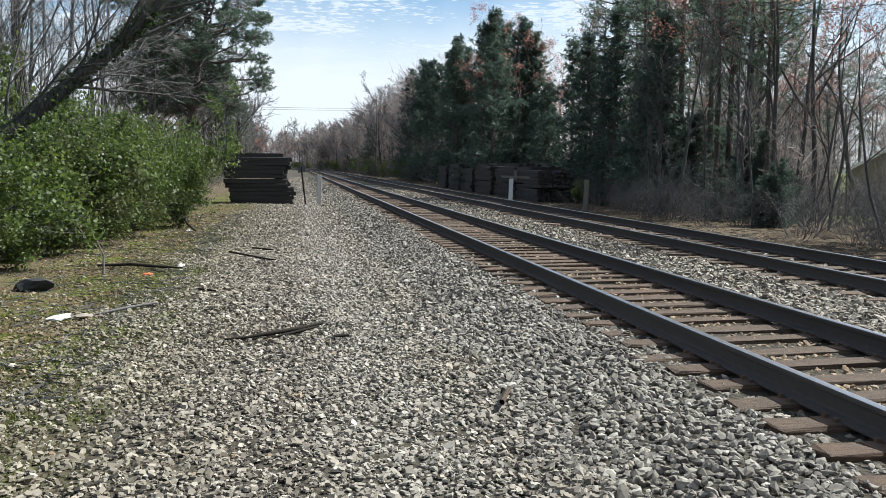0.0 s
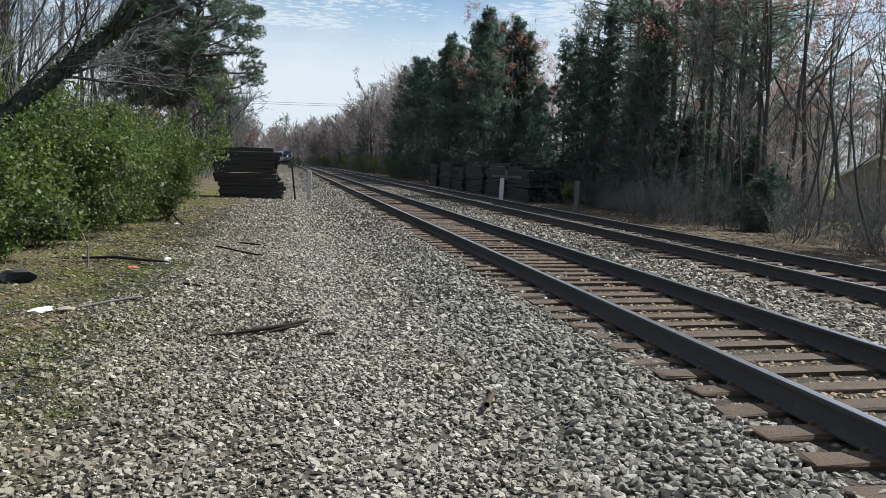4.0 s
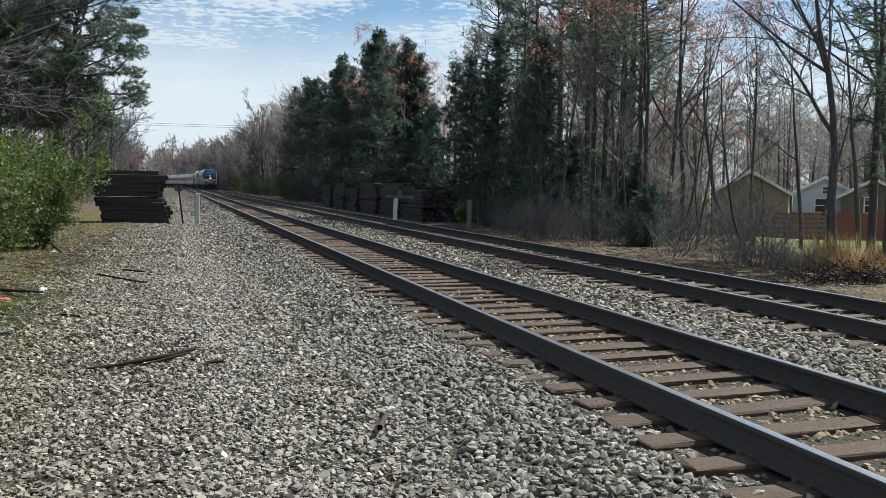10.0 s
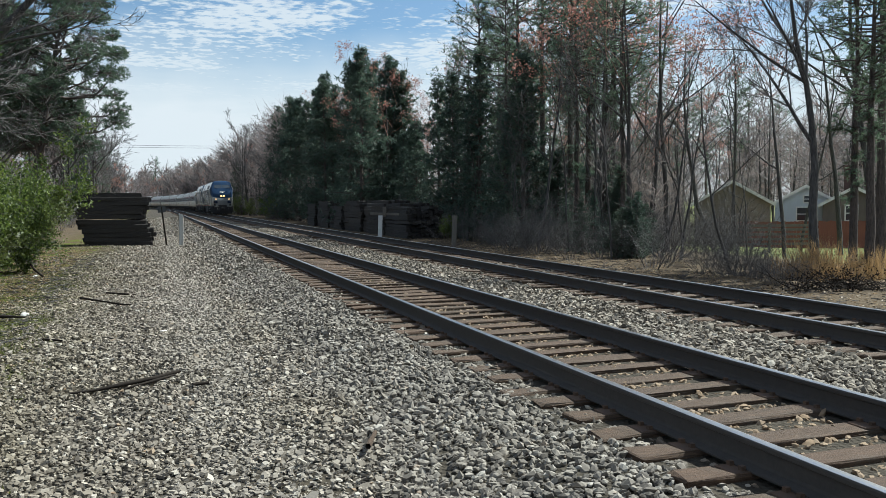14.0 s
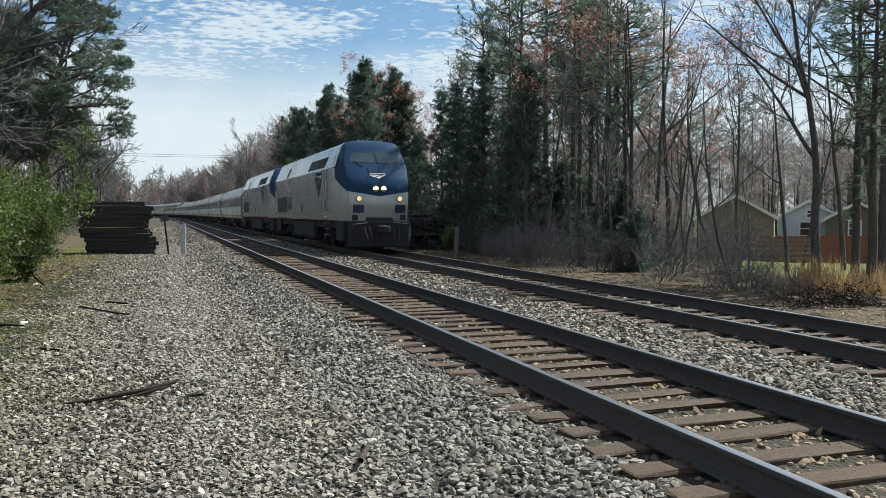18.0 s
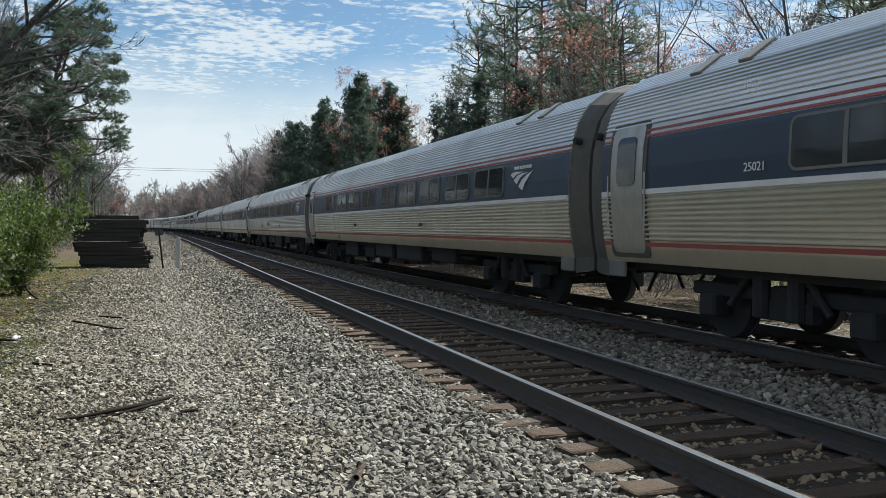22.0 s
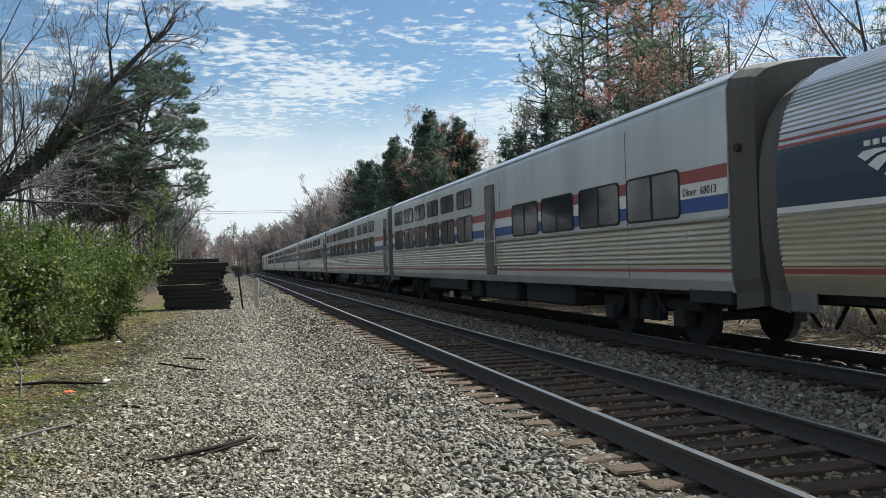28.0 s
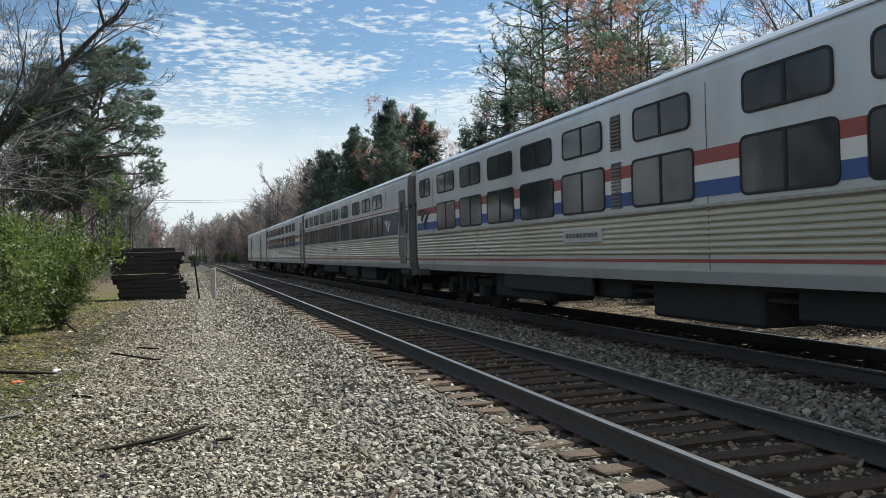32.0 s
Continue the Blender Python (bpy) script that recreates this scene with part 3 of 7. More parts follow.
def make_track(name, x0, top, label, phase):
    rng = np.random.default_rng(int(x0 * 10))
    tr = empty(name, label, "railway track", kind="structure")
    make_rail(tr, x0 - GAUGE / 2, top), make_rail(tr, x0 + GAUGE / 2, top)
    ties, plate = tie_meshes(), plate_mesh()
    k = -28
    y = 4.5 + 0.49 * k + phase
    near, rest_v, rest_f = 0, [], []
    while y < 330:
        dx, rz = rng.normal(0, 0.03), rng.normal(0, 0.7)
        cx = x0 + float(bend(y)) + dx
        slope = math.degrees(math.atan(-3 * BEND_K * max(min(y, BEND_END) - BEND, 0) ** 2))
        if y < 95:
            t = hold("tie", ties[rng.integers(0, 7)], tr, pose(cx, y, top - TIE_TOP + rng.normal(0, 0.004), rng.normal(0, 0.6), rng.normal(0, 0.25), rz))
            if -2 < y < 26:
                for s in (-1, 1):
                    hold("tie_plate", plate, t, pose(s * GAUGE / 2 - dx, 0, -0.011))
        else:
            b = len(rest_v) * 8
            c, s = math.cos(radians(-slope)), math.sin(radians(-slope))
            rest_v.append([(cx + px * c - py * s, y + px * s + py * c, top - TIE_TOP + pz) for pz in (-0.15, 0.0) for py in (-0.11, 0.11) for px in (-1.29, 1.29)])
            rest_f += [[b + i for i in q] for q in ((4, 5, 7, 6), (0, 1, 5, 4), (2, 6, 7, 3), (0, 4, 6, 2), (1, 3, 7, 5))]
        k += 1
        y = 4.5 + 0.49 * k + phase + rng.normal(0, 0.016)
    hold("distant_ties", mesh_of("distant_ties", np.array(rest_v).reshape(-1, 3), np.array(rest_f), [M["tie"]]), tr)["kind"] = "stuff"
    return tr


make_track("track_1", NEAR_X, 0.0, "siding track with rusty rails on weathered wooden ties", 0.0)
make_track("track_2", FAR_X, FAR_Z, "main track with rusty rails on wooden ties", 0.2)

# ---- the train: each vehicle lies along y, its front towards -y, rail top at z = 0 ----
def sweep(profile, ys, mats, index, cap=True, smooth=False, name="shell"):
    """A shell of constant section along y. profile: (x, z) from the left foot over the roof to the right foot."""
    p = np.asarray(profile, float)
    k, n = len(p), len(ys)
    v = np.stack([np.broadcast_to(p[:, 0], (n, k)), np.broadcast_to(np.asarray(ys)[:, None], (n, k)), np.broadcast_to(p[:, 1], (n, k))], -1).reshape(-1, 3)
    i, j = np.meshgrid(np.arange(n - 1), np.arange(k - 1), indexing="ij")
    f = np.stack([i * k + j, (i + 1) * k + j, (i + 1) * k + j + 1, i * k + j + 1], -1).reshape(-1, 4)
    idx = np.broadcast_to(np.asarray(index)[None], (n - 1, k - 1)).ravel()
    groups = [f]
    if cap:
        groups.append(np.array([list(range(k))]))
        groups.append(np.array([list(range((n - 1) * k, n * k))[::-1]]))
        idx = np.concatenate([idx, [0, 0]])
    return mesh_of(name, v, groups, mats, idx, smooth)


def side_plate(bm, outline, side, curve, off=0.01, depth=0.02):
    """A thin panel with the outline (y, z) laid on the vehicle's side: curve(z) gives the half width. side -1 is the left."""
    zz = [z for y, z in outline]
    if max(zz) - min(zz) > 0.5:
        # tall panels follow the curve in slices
        n = len(outline)
        rows = []
        for z in np.unique(np.round(np.concatenate([np.linspace(min(zz), max(zz), 12), zz]), 4)):
            ys = []
            for (ya, za), (yb, zb) in zip(outline, outline[1:] + outline[:1]):
                if min(za, zb) - 1e-4 <= z <= max(za, zb) + 1e-4:
                    u = 0.0 if abs(zb - za) < 1e-6 else min(1.0, max(0.0, (z - za) / (zb - za)))
                    ys += [ya + (yb - ya) * u] + ([yb] if abs(zb - za) < 1e-6 else [])
            if ys:
                rows.append([bm.verts.new((side * (curve(z) + o), y, z)) for y, o in ((min(ys), -depth), (min(ys), off), (max(ys), off), (max(ys), -depth))])
        for a, b in zip(rows, rows[1:]):
            for i in range(3):
                bm.faces.new((a[i], a[i + 1], b[i + 1], b[i]))
        return
    out = [bm.verts.new((side * (curve(z) + off), y, z)) for y, z in outline]
    back = [bm.verts.new((side * (curve(z) - depth), y, z)) for y, z in outline]
    n = len(outline)
    bm.faces.new(out)
    for i in range(n):
        bm.faces.new((out[i], out[(i + 1) % n], back[(i + 1) % n], back[i]))


def rounded(y0, y1, z0, z1, r=0.09, n=4):
    pts = []
    for cy, cz, a0 in ((y1 - r, z0 + r, -90), (y1 - r, z1 - r, 0), (y0 + r, z1 - r, 90), (y0 + r, z0 + r, 180)):
        for i in range(n + 1):
            a = radians(a0 + 90 * i / n)
            pts.append((cy + r * math.cos(a), cz + r * math.sin(a)))
    return pts


def panel(name, parent, mat, outline, curve, off=0.01, sides=(-1,), label=""):
    bm = bmesh.new()
    for s in sides:
        side_plate(bm, outline, s, curve, off)
    bmesh.ops.recalc_face_normals(bm, faces=bm.faces)
    return part(name, bm, mat, parent, label)


def window(parent, y0, y1, z0, z1, curve, divided=False, frame_mat="rubber", sides=(-1, 1)):
    if len(sides) > 1:
        for s in sides:
            window(parent, y0, y1, z0, z1, curve, divided, frame_mat, (s,))
        return
    bm = bmesh.new()
    for s in sides:
        o, i = rounded(y0 - 0.035, y1 + 0.035, z0 - 0.035, z1 + 0.035, 0.12), rounded(y0, y1, z0, z1, 0.09)
        vo = [bm.verts.new((s * (curve(z) + 0.022), y, z)) for y, z in o]
        vi = [bm.verts.new((s * (curve(z) + 0.022), y, z)) for y, z in i]
        bo = [bm.verts.new((s * (curve(z) - 0.02), y, z)) for y, z in o]
        bi = [bm.verts.new((s * (curve(z) - 0.02), y, z)) for y, z in i]
        for a in range(len(o)):
            b = (a + 1) % len(o)
            bm.faces.new((vo[a], vo[b], vi[b], vi[a])), bm.faces.new((vo[a], bo[a], bo[b], vo[b])), bm.faces.new((vi[a], vi[b], bi[b], bi[a]))
        if divided:
            c = (y0 + y1) / 2
            side_plate(bm, [(c - 0.03, z0), (c + 0.03, z0), (c + 0.03, z1), (c - 0.03, z1)], s, curve, 0.024)
    bmesh.ops.recalc_face_normals(bm, faces=bm.faces)
    w = part("window", bm, M[frame_mat], parent)
    panel("pane", w, M["glass"], rounded(y0, y1, z0, z1, 0.09), curve, 0.016, sides)


def wheel_mesh(r):
    bm = bmesh.new()
    cyl(bm, (-0.07, 0, 0), (0.065, 0, 0), r, n=24)
    cyl(bm, (0.065, 0, 0), (0.09, 0, 0), r + 0.028, n=24)
    cyl(bm, (-0.10, 0, 0), (-0.06, 0, 0), r * 0.34, n=12)
    me = bpy.data.meshes.new("wheel")
    bm.to_mesh(me)
    bm.free()
    me.materials.append(M["under"])
    return me


WHEELS = {}


def truck(parent, y, base=2.59, r=0.457, frame_mat="under"):
    """A two-axle bogie under a vehicle: frames, springs, boxes, wheels."""
    bm = bmesh.new()
    for s in (-1, 1):
        box(bm, s * 1.0 - 0.07, s * 1.0 + 0.07, -base / 2 - 0.45, base / 2 + 0.45, 0.58, 0.76, bevel=0.02)
        box(bm, s * 1.0 - 0.09, s * 1.0 + 0.09, -0.5, 0.5, 0.36, 0.62, bevel=0.02)
        for a in (-1, 1):
            box(bm, s * 1.06 - 0.13, s * 1.06 + 0.13, a * base / 2 - 0.17, a * base / 2 + 0.17, 0.30, 0.60, bevel=0.03)
            cyl(bm, (s * 1.12, a * 0.3, 0.40), (s * 1.12, a * 0.3, 0.95), 0.11, n=10)
            cyl(bm, (s * 1.15, a * 0.85, 0.50), (s * 1.15, a * 0.45, 0.95), 0.045, n=8)
    box(bm, -1.0, 1.0, -0.22, 0.22, 0.5, 0.78)
    t = part("bogie", bm, M[frame_mat], parent)
    t.location = (0, y, 0)
    me = WHEELS.setdefault(r, wheel_mesh(r))
    for a in (-1, 1):
        for s in (-1, 1):
            hold("wheel", me, t, pose(s * -0.7525 * -1, a * base / 2, r, 0, 0, 0 if s < 0 else 180))
        bm = bmesh.new()
        cyl(bm, (-0.75, a * base / 2, r), (0.75, a * base / 2, r), 0.08, n=8)
        part("axle", bm, M["under"], t)
    return t


EMBLEM = (
    ((0.0, 0.86), (0.08, 0.97), (0.255, 1.0), (0.61, 0.945), (0.45, 0.916), (0.275, 0.85), (0.12, 0.68)),
    ((0.157, 0.565), (0.294, 0.776), (0.53, 0.88), (0.82, 0.895), (0.61, 0.82), (0.45, 0.67), (0.30, 0.354)),
    ((0.384, 0.23), (0.53, 0.565), (0.725, 0.76), (1.0, 0.96), (0.82, 0.65), (0.69, 0.40), (0.56, 0.0)),
)


def fan_mark(parent, y, z, width, height, curve, mat, off=0.012, side=-1):
    """Three sweeping curved bands, the operator's emblem as plain shapes; y is its rear end, z its foot."""
    for band in EMBLEM:
        bm = bmesh.new()
        f = bm.faces.new([bm.verts.new((side * (curve(z + v * height) + off), y - u * width if side < 0 else y - width + u * width, z + v * height)) for u, v in band])
        bmesh.ops.triangulate(bm, faces=[f])
        part("emblem_band", bm, mat, parent)


def lettering(parent, text, y, z, size, x, mat, name="number", slant=0.0):
    cu = bpy.data.curves.new(name, "FONT")
    cu.body, cu.size, cu.extrude, cu.resolution_u, cu.shear = text, size, 0.003, 3, slant
    ob = new(name, cu)
    dg = bpy.context.evaluated_depsgraph_get()
    me = bpy.data.meshes.new_from_object(ob.evaluated_get(dg))
    bpy.data.objects.remove(ob)
    me.materials.clear()
    me.materials.append(mat)
    t = hold(name, me, parent)
    t.matrix_basis = Matrix.Translation((x, y, z)) @ Matrix(((0, 0, -1, 0), (-1, 0, 0, 0), (0, 1, 0, 0), (0, 0, 0, 1)))
    return t


# -- locomotive
def loco_half(z):
    return float(np.interp(z, [0.3, 1.2, 3.36, 4.10, 4.32, 4.43, 4.49], [1.50, 1.52, 1.52, 1.20, 1.08, 0.86, 0.02]))


def loco_front(z):
    return float(np.interp(z, [0.3, 1.3, 1.9, 2.45, 2.75, 3.1, 3.4, 3.7, 3.95, 4.2, 4.34, 4.44, 4.49], [-9.30, -9.36, -9.41, -9.38, -9.28, -9.05, -8.83, -8.60, -8.43, -8.26, -8.14, -7.98, -7.6]))


def loco_paint(n):
    """Silver body with a blue mask over the nose and a red line at the sill."""
    x, y, z = n.xyz()
    across = n.math("MULTIPLY", n.math("MINIMUM", n.math("ABSOLUTE", x), 1.2), 0.16)
    back = n.math("MAXIMUM", n.math("ADD", y, 9.15), 0.0)
    along = n.math("MULTIPLY", back, 0.40)
    edge = n.math("ADD", n.math("ADD", across, along), 2.15)
    blue = n.math("MULTIPLY", n.math("GREATER_THAN", z, edge), n.math("LESS_THAN", y, n.math("ADD", n.math("MULTIPLY", z, 0.10), -8.02)))
    blue = n.math("MULTIPLY", blue, n.math("LESS_THAN", z, 4.475))
    g = n.noise(0.5, 6, 0.65, stretch=(1.0, 1.0, 0.35))
    fine = n.noise(9.0, 4, 0.6)
    silver = n.mix(n.math("MULTIPLY", n.span(g, 0.4, 0.75), 0.55), n.mix(n.math("MULTIPLY", fine, 0.12), (0.345, 0.362, 0.375), (0.25, 0.25, 0.24)), (0.26, 0.26, 0.245))
    soot = n.math("MULTIPLY", n.span(z, 1.9, 1.1), n.span(n.noise(1.6, 5, 0.7), 0.35, 0.75))
    silver = n.mix(n.math("MULTIPLY", soot, 0.6), silver, (0.20, 0.175, 0.145))
    c = n.mix(blue, silver, n.mix(n.math("MULTIPLY", fine, 0.3), (0.022, 0.046, 0.098), (0.036, 0.058, 0.10)))
    n.color(c)
    n.rough(n.math("ADD", n.span(g, 0.3, 0.8, 0.17, 0.32), n.math("MULTIPLY", blue, 0.22)))
    n.put(n.math("MULTIPLY", n.math("SUBTRACT", 1.0, blue), 0.5), n.b.inputs["Metallic"])
    n.put(n.math("SUBTRACT", 0.3, n.math("MULTIPLY", blue, 0.27)), n.b.inputs["Specular IOR Level"])


M["loco"] = material("locomotive_paint", loco_paint)
M["dull"] = material("dull_grey_steel", worn((0.16, 0.155, 0.145), (0.09, 0.085, 0.078), 2.0, 0.6, 0.6))
M["lamp"] = material("headlight_glow", color=(1.0, 0.8, 0.5), rough=0.3)
M["ditch"] = material("ditch_light_glow", color=(0.6, 0.45, 0.25), rough=0.3)
for key, power in (("lamp", 3.0), ("ditch", 0.55)):
    glow = M[key].node_tree.nodes["Principled BSDF"].inputs
    glow["Emission Color"].default_value, glow["Emission Strength"].default_value = (1.0, 0.52, 0.20, 1), power
M["screen_glass"] = material("windscreen_glass", color=(0.020, 0.034, 0.055), rough=0.10, spec=0.8)
M["lens"] = material("unlit_lens", color=(0.35, 0.33, 0.30), rough=0.2)
M["board"] = material("number_board", color=(0.02, 0.03, 0.06), rough=0.2)
M["screen"] = material("intake_mesh", worn((0.030, 0.032, 0.035), (0.07, 0.066, 0.06), 30, 0.7, 0.7, 0.3, False))
M["chrome"] = material("handrail_steel", worn((0.45, 0.44, 0.42), (0.25, 0.23, 0.2), 5, 0.5, 0.35), metal=0.8)


def loco_body():
    """Stacked plan outlines, left side only mirrored: sloping cab front, tapered nose, long straight sides."""
    levels = [1.18, 1.35, 1.65, 1.95, 2.2, 2.45, 2.6, 2.75, 2.92, 3.1, 3.36, 3.55, 3.8, 4.0, 4.1, 4.2, 4.28, 4.34, 4.40, 4.45, 4.49]
    rows = []
    for z in levels:
        w, f = loco_half(z), loco_front(z)
        nose_w = w * np.interp(z, [1.2, 2.6, 3.3, 4.2, 4.38], [0.80, 0.82, 0.86, 1.0, 1.0])
        half = [(0.0, f), (nose_w * 0.45, f + 0.02), (nose_w * 0.86, f + 0.06), (nose_w * 0.97, f + 0.11), (nose_w, f + 0.19), ((nose_w + w) / 2 + 0.02, f + 1.0), (w, max(f + 1.9, -7.75)), (w, -5.5), (w, 0.0), (w, 9.85), (w * 0.96, 10.0), (0.0, 10.0)]
        ring = [(-x, y, z) for x, y in half] + [(x, y, z) for x, y in half[-2:0:-1]]
        rows.append(ring)
    k = len(rows[0])
    v = np.array(rows).reshape(-1, 3)
    i, j = np.meshgrid(np.arange(len(levels) - 1), np.arange(k), indexing="ij")
    f = np.stack([i * k + j, (i + 1) * k + j, (i + 1) * k + (j + 1) % k, i * k + (j + 1) % k], -1).reshape(-1, 4)
    me = mesh_of("body", v, [f, np.array([list(range(k))]), np.array([list(range((len(levels) - 1) * k, len(levels) * k))[::-1]])], [M["loco"]])
    bm = bmesh.new()
    bm.from_mesh(me)
    bmesh.ops.recalc_face_normals(bm, faces=bm.faces)
    bm.to_mesh(me)
    bm.free()
    me.polygons.foreach_set("use_smooth", np.full(len(me.polygons), True))
    me.set_sharp_from_angle(angle=radians(19))
    return me


def nose_point(x, z):
    """Place on the nose at that x and height."""
    w = loco_half(z) * float(np.interp(z, [1.2, 2.6, 3.3, 4.2, 4.38], [0.80, 0.82, 0.86, 1.0, 1.0]))
    f = loco_front(z)
    return f + float(np.interp(abs(x) / w, [0, 0.45, 0.86, 0.97, 1.0], [0, 0.02, 0.06, 0.11, 0.19]))


def nose_panel(name, parent, mat, pts, off=0.012, label=""):
    bm = bmesh.new()
    n = len(pts)
    a = [bm.verts.new((x, nose_point(x, z) - off, z)) for x, z in pts]
    b = [bm.verts.new((x, nose_point(x, z) + 0.03, z)) for x, z in pts]
    bm.faces.new(a)
    for i in range(n):
        bm.faces.new((a[i], a[(i + 1) % n], b[(i + 1) % n], b[i]))
    bmesh.ops.recalc_face_normals(bm, faces=bm.faces)
    return part(name, bm, mat, parent, label)


def windscreen(parent, s):
    """A wide pane that follows the curve of the cab front, with its rubber rim."""
    for name, mat, grow_by, off in (("windscreen_rim", "rubber", 0.022, 0.008), ("windscreen", "screen_glass", 0.0, 0.016)):
        bm = bmesh.new()
        rows = []
        for v in np.linspace(0, 1, 5):
            row = []
            for u in np.linspace(0, 1, 9):
                x = 0.07 - grow_by + u * (1.02 - 0.07 * v - 0.07 + 2 * grow_by)
                z = 3.52 - grow_by + v * (0.40 - 0.03 * u + 2 * grow_by)
                row.append(bm.verts.new((s * x, nose_point(s * x, z) - off, z)))
            rows.append(row)
        for a, b in zip(rows, rows[1:]):
            for i in range(8):
                bm.faces.new((a[i], a[i + 1], b[i + 1], b[i]))
        bmesh.ops.recalc_face_normals(bm, faces=bm.faces)
        part(name, bm, M[mat], parent)


def locomotive(number, lit):
    lo = empty("locomotive", "silver and blue diesel locomotive, " + ("headlights lit" if lit else "second in the train"), "locomotive", "vehicles of the train")
    hold("body", loco_body(), lo)
    # windscreens, nose hatch, emblem
    for s in (-1, 1):
        windscreen(lo, s)
        bm = bmesh.new()
        cyl(bm, (s * 0.55, nose_point(s * 0.55, 3.38) - 0.03, 3.38), (s * 0.9, nose_point(s * 0.9, 3.62) - 0.03, 3.62), 0.012, n=6)
        part("wiper", bm, M["rubber"], lo)
        # ditch light, number board, step well
        y = nose_point(s * 0.83, 2.06)
        bm = bmesh.new()
        cyl(bm, (s * 0.83, y + 0.02, 2.06), (s * 0.83, y - 0.06, 2.06), 0.13, 0.115, n=20)
        d = part("ditch_light", bm, M["dull"], lo)
        bm = bmesh.new()
        cyl(bm, (s * 0.83, y - 0.055, 2.06), (s * 0.83, y - 0.068, 2.06), 0.095, 0.09, n=20)
        part("lens", bm, M["ditch"] if lit else M["lens"], d)
        nose_panel("number_board", lo, M["board"], rounded(s * 0.85 - 0.22, s * 0.85 + 0.22, 1.50, 1.82, 0.04), 0.02)
        nose_panel("step_well", lo, M["under"], rounded(s * 0.98 - 0.12, s * 0.98 + 0.12, 1.20, 1.42, 0.03), 0.015)
        bm = bmesh.new()
        pts = [(s * 0.55, -9.45, 1.12), (s * 0.6, -9.8, 1.10), (s * 1.05, -9.73, 1.06), (s * 1.1, -9.45, 1.0)]
        for a, b in zip(pts, pts[1:]):
            cyl(bm, a, b, 0.02, n=6)
        part("uncoupling_lever", bm, M["dull"], lo)
    for x in (-0.16, 0.16):
        y = nose_point(x, 2.45)
        bm = bmesh.new()
        cyl(bm, (x, y + 0.03, 2.45), (x, y - 0.05, 2.44), 0.13, 0.125, n=20)
        h = part("headlight", bm, M["dull"], lo)
        bm = bmesh.new()
        cyl(bm, (x, y - 0.045, 2.45), (x, y - 0.06, 2.44), 0.105, n=20)
        part("lens", bm, M["lamp"] if lit else M["lens"], h)
    nose_panel("nose_hatch", lo, M["loco"], rounded(-0.36, 0.36, 3.10, 3.32, 0.05), 0.02, "recessed blue nose hatch")
    for band in EMBLEM:
        nose_panel("emblem_band", lo, M["white"], [((u - 0.5) * 0.72, 2.86 + v * 0.16) for u, v in band], 0.012)
    for k in range(6):
        nose_panel("lettering_bar", lo, M["white"], [(-0.32 + 0.11 * k, 3.045), (-0.24 + 0.11 * k, 3.045), (-0.24 + 0.11 * k, 3.075), (-0.32 + 0.11 * k, 3.075)], 0.014)
    for s in (-1, 1):
        nose_panel("marker_lamp", lo, M["rubber"], rounded(s * 0.80 - 0.05, s * 0.80 + 0.05, 2.46, 2.56, 0.045), 0.014)
    nose_panel("nose_panel_seam", lo, M["grey"], [(-1.2, 1.478), (1.2, 1.478), (1.2, 1.486), (-1.2, 1.486)], 0.004)
    # side of the cab: windows, door, handrails, ladder, rear door
    for s in (-1, 1):
        bm = bmesh.new()
        side_plate(bm, [(-6.95, 3.42), (-7.65, 3.36), (-7.30, 3.86), (-6.85, 3.90)], s, loco_half, 0.012)
        part("cab_window", bm, M["glass"], lo)
        bm = bmesh.new()
        side_plate(bm, [(-7.72, 3.36), (-7.98, 3.36), (-7.60, 3.90), (-7.38, 3.90)], s, loco_half, 0.012)
        part("quarter_window", bm, M["sheet"], lo)
        for y in (-6.52, -5.88):
            bm = bmesh.new()
            cyl(bm, (s * 1.57, y, 1.55), (s * 1.57, y, 3.32), 0.022, n=6)
            cyl(bm, (s * 1.50, y, 1.55), (s * 1.57, y, 1.55), 0.02, n=6), cyl(bm, (s * 1.50, y, 3.32), (s * 1.57, y, 3.32), 0.02, n=6)
            part("handrail", bm, M["chrome"], lo)
        bm = bmesh.new()
        side_plate(bm, rounded(-6.46, -5.94, 1.55, 3.35, 0.06), s, loco_half, 0.006)
        d = part("cab_door", bm, M["silver"], lo)
        bm = bmesh.new()
        side_plate(bm, rounded(-6.36, -6.04, 1.62, 2.1, 0.05), s, loco_half, 0.012)
        part("louver", bm, M["screen"], d)
        for z in (2.35, 2.95):
            boxes("hinge", d, M["under"], (s * 1.535 - 0.02, s * 1.535 + 0.02, -6.44, -6.30, z, z + 0.16))
        bm = bmesh.new()
        for z in (0.55, 0.8, 1.05, 1.3):
            box(bm, s * 1.46 - 0.1, s * 1.46 + 0.06, -6.42, -5.98, z, z + 0.03)
        part("ladder", bm, M["chrome"], lo)
        bm = bmesh.new()
        side_plate(bm, rounded(9.05, 9.6, 1.5, 3.3, 0.08), s, loco_half, 0.008)
        d = part("engine_room_door", bm, M["silver"], lo)
        bm = bmesh.new()
        side_plate(bm, rounded(9.16, 9.48, 2.75, 3.2, 0.08), s, loco_half, 0.014)
        part("pane", bm, M["glass"], d)
        for y in (8.9, 9.75):
            bm = bmesh.new()
            cyl(bm, (s * 1.56, y, 1.5), (s * 1.56, y, 2.9), 0.02, n=6)
            part("handrail", bm, M["chrome"], lo)
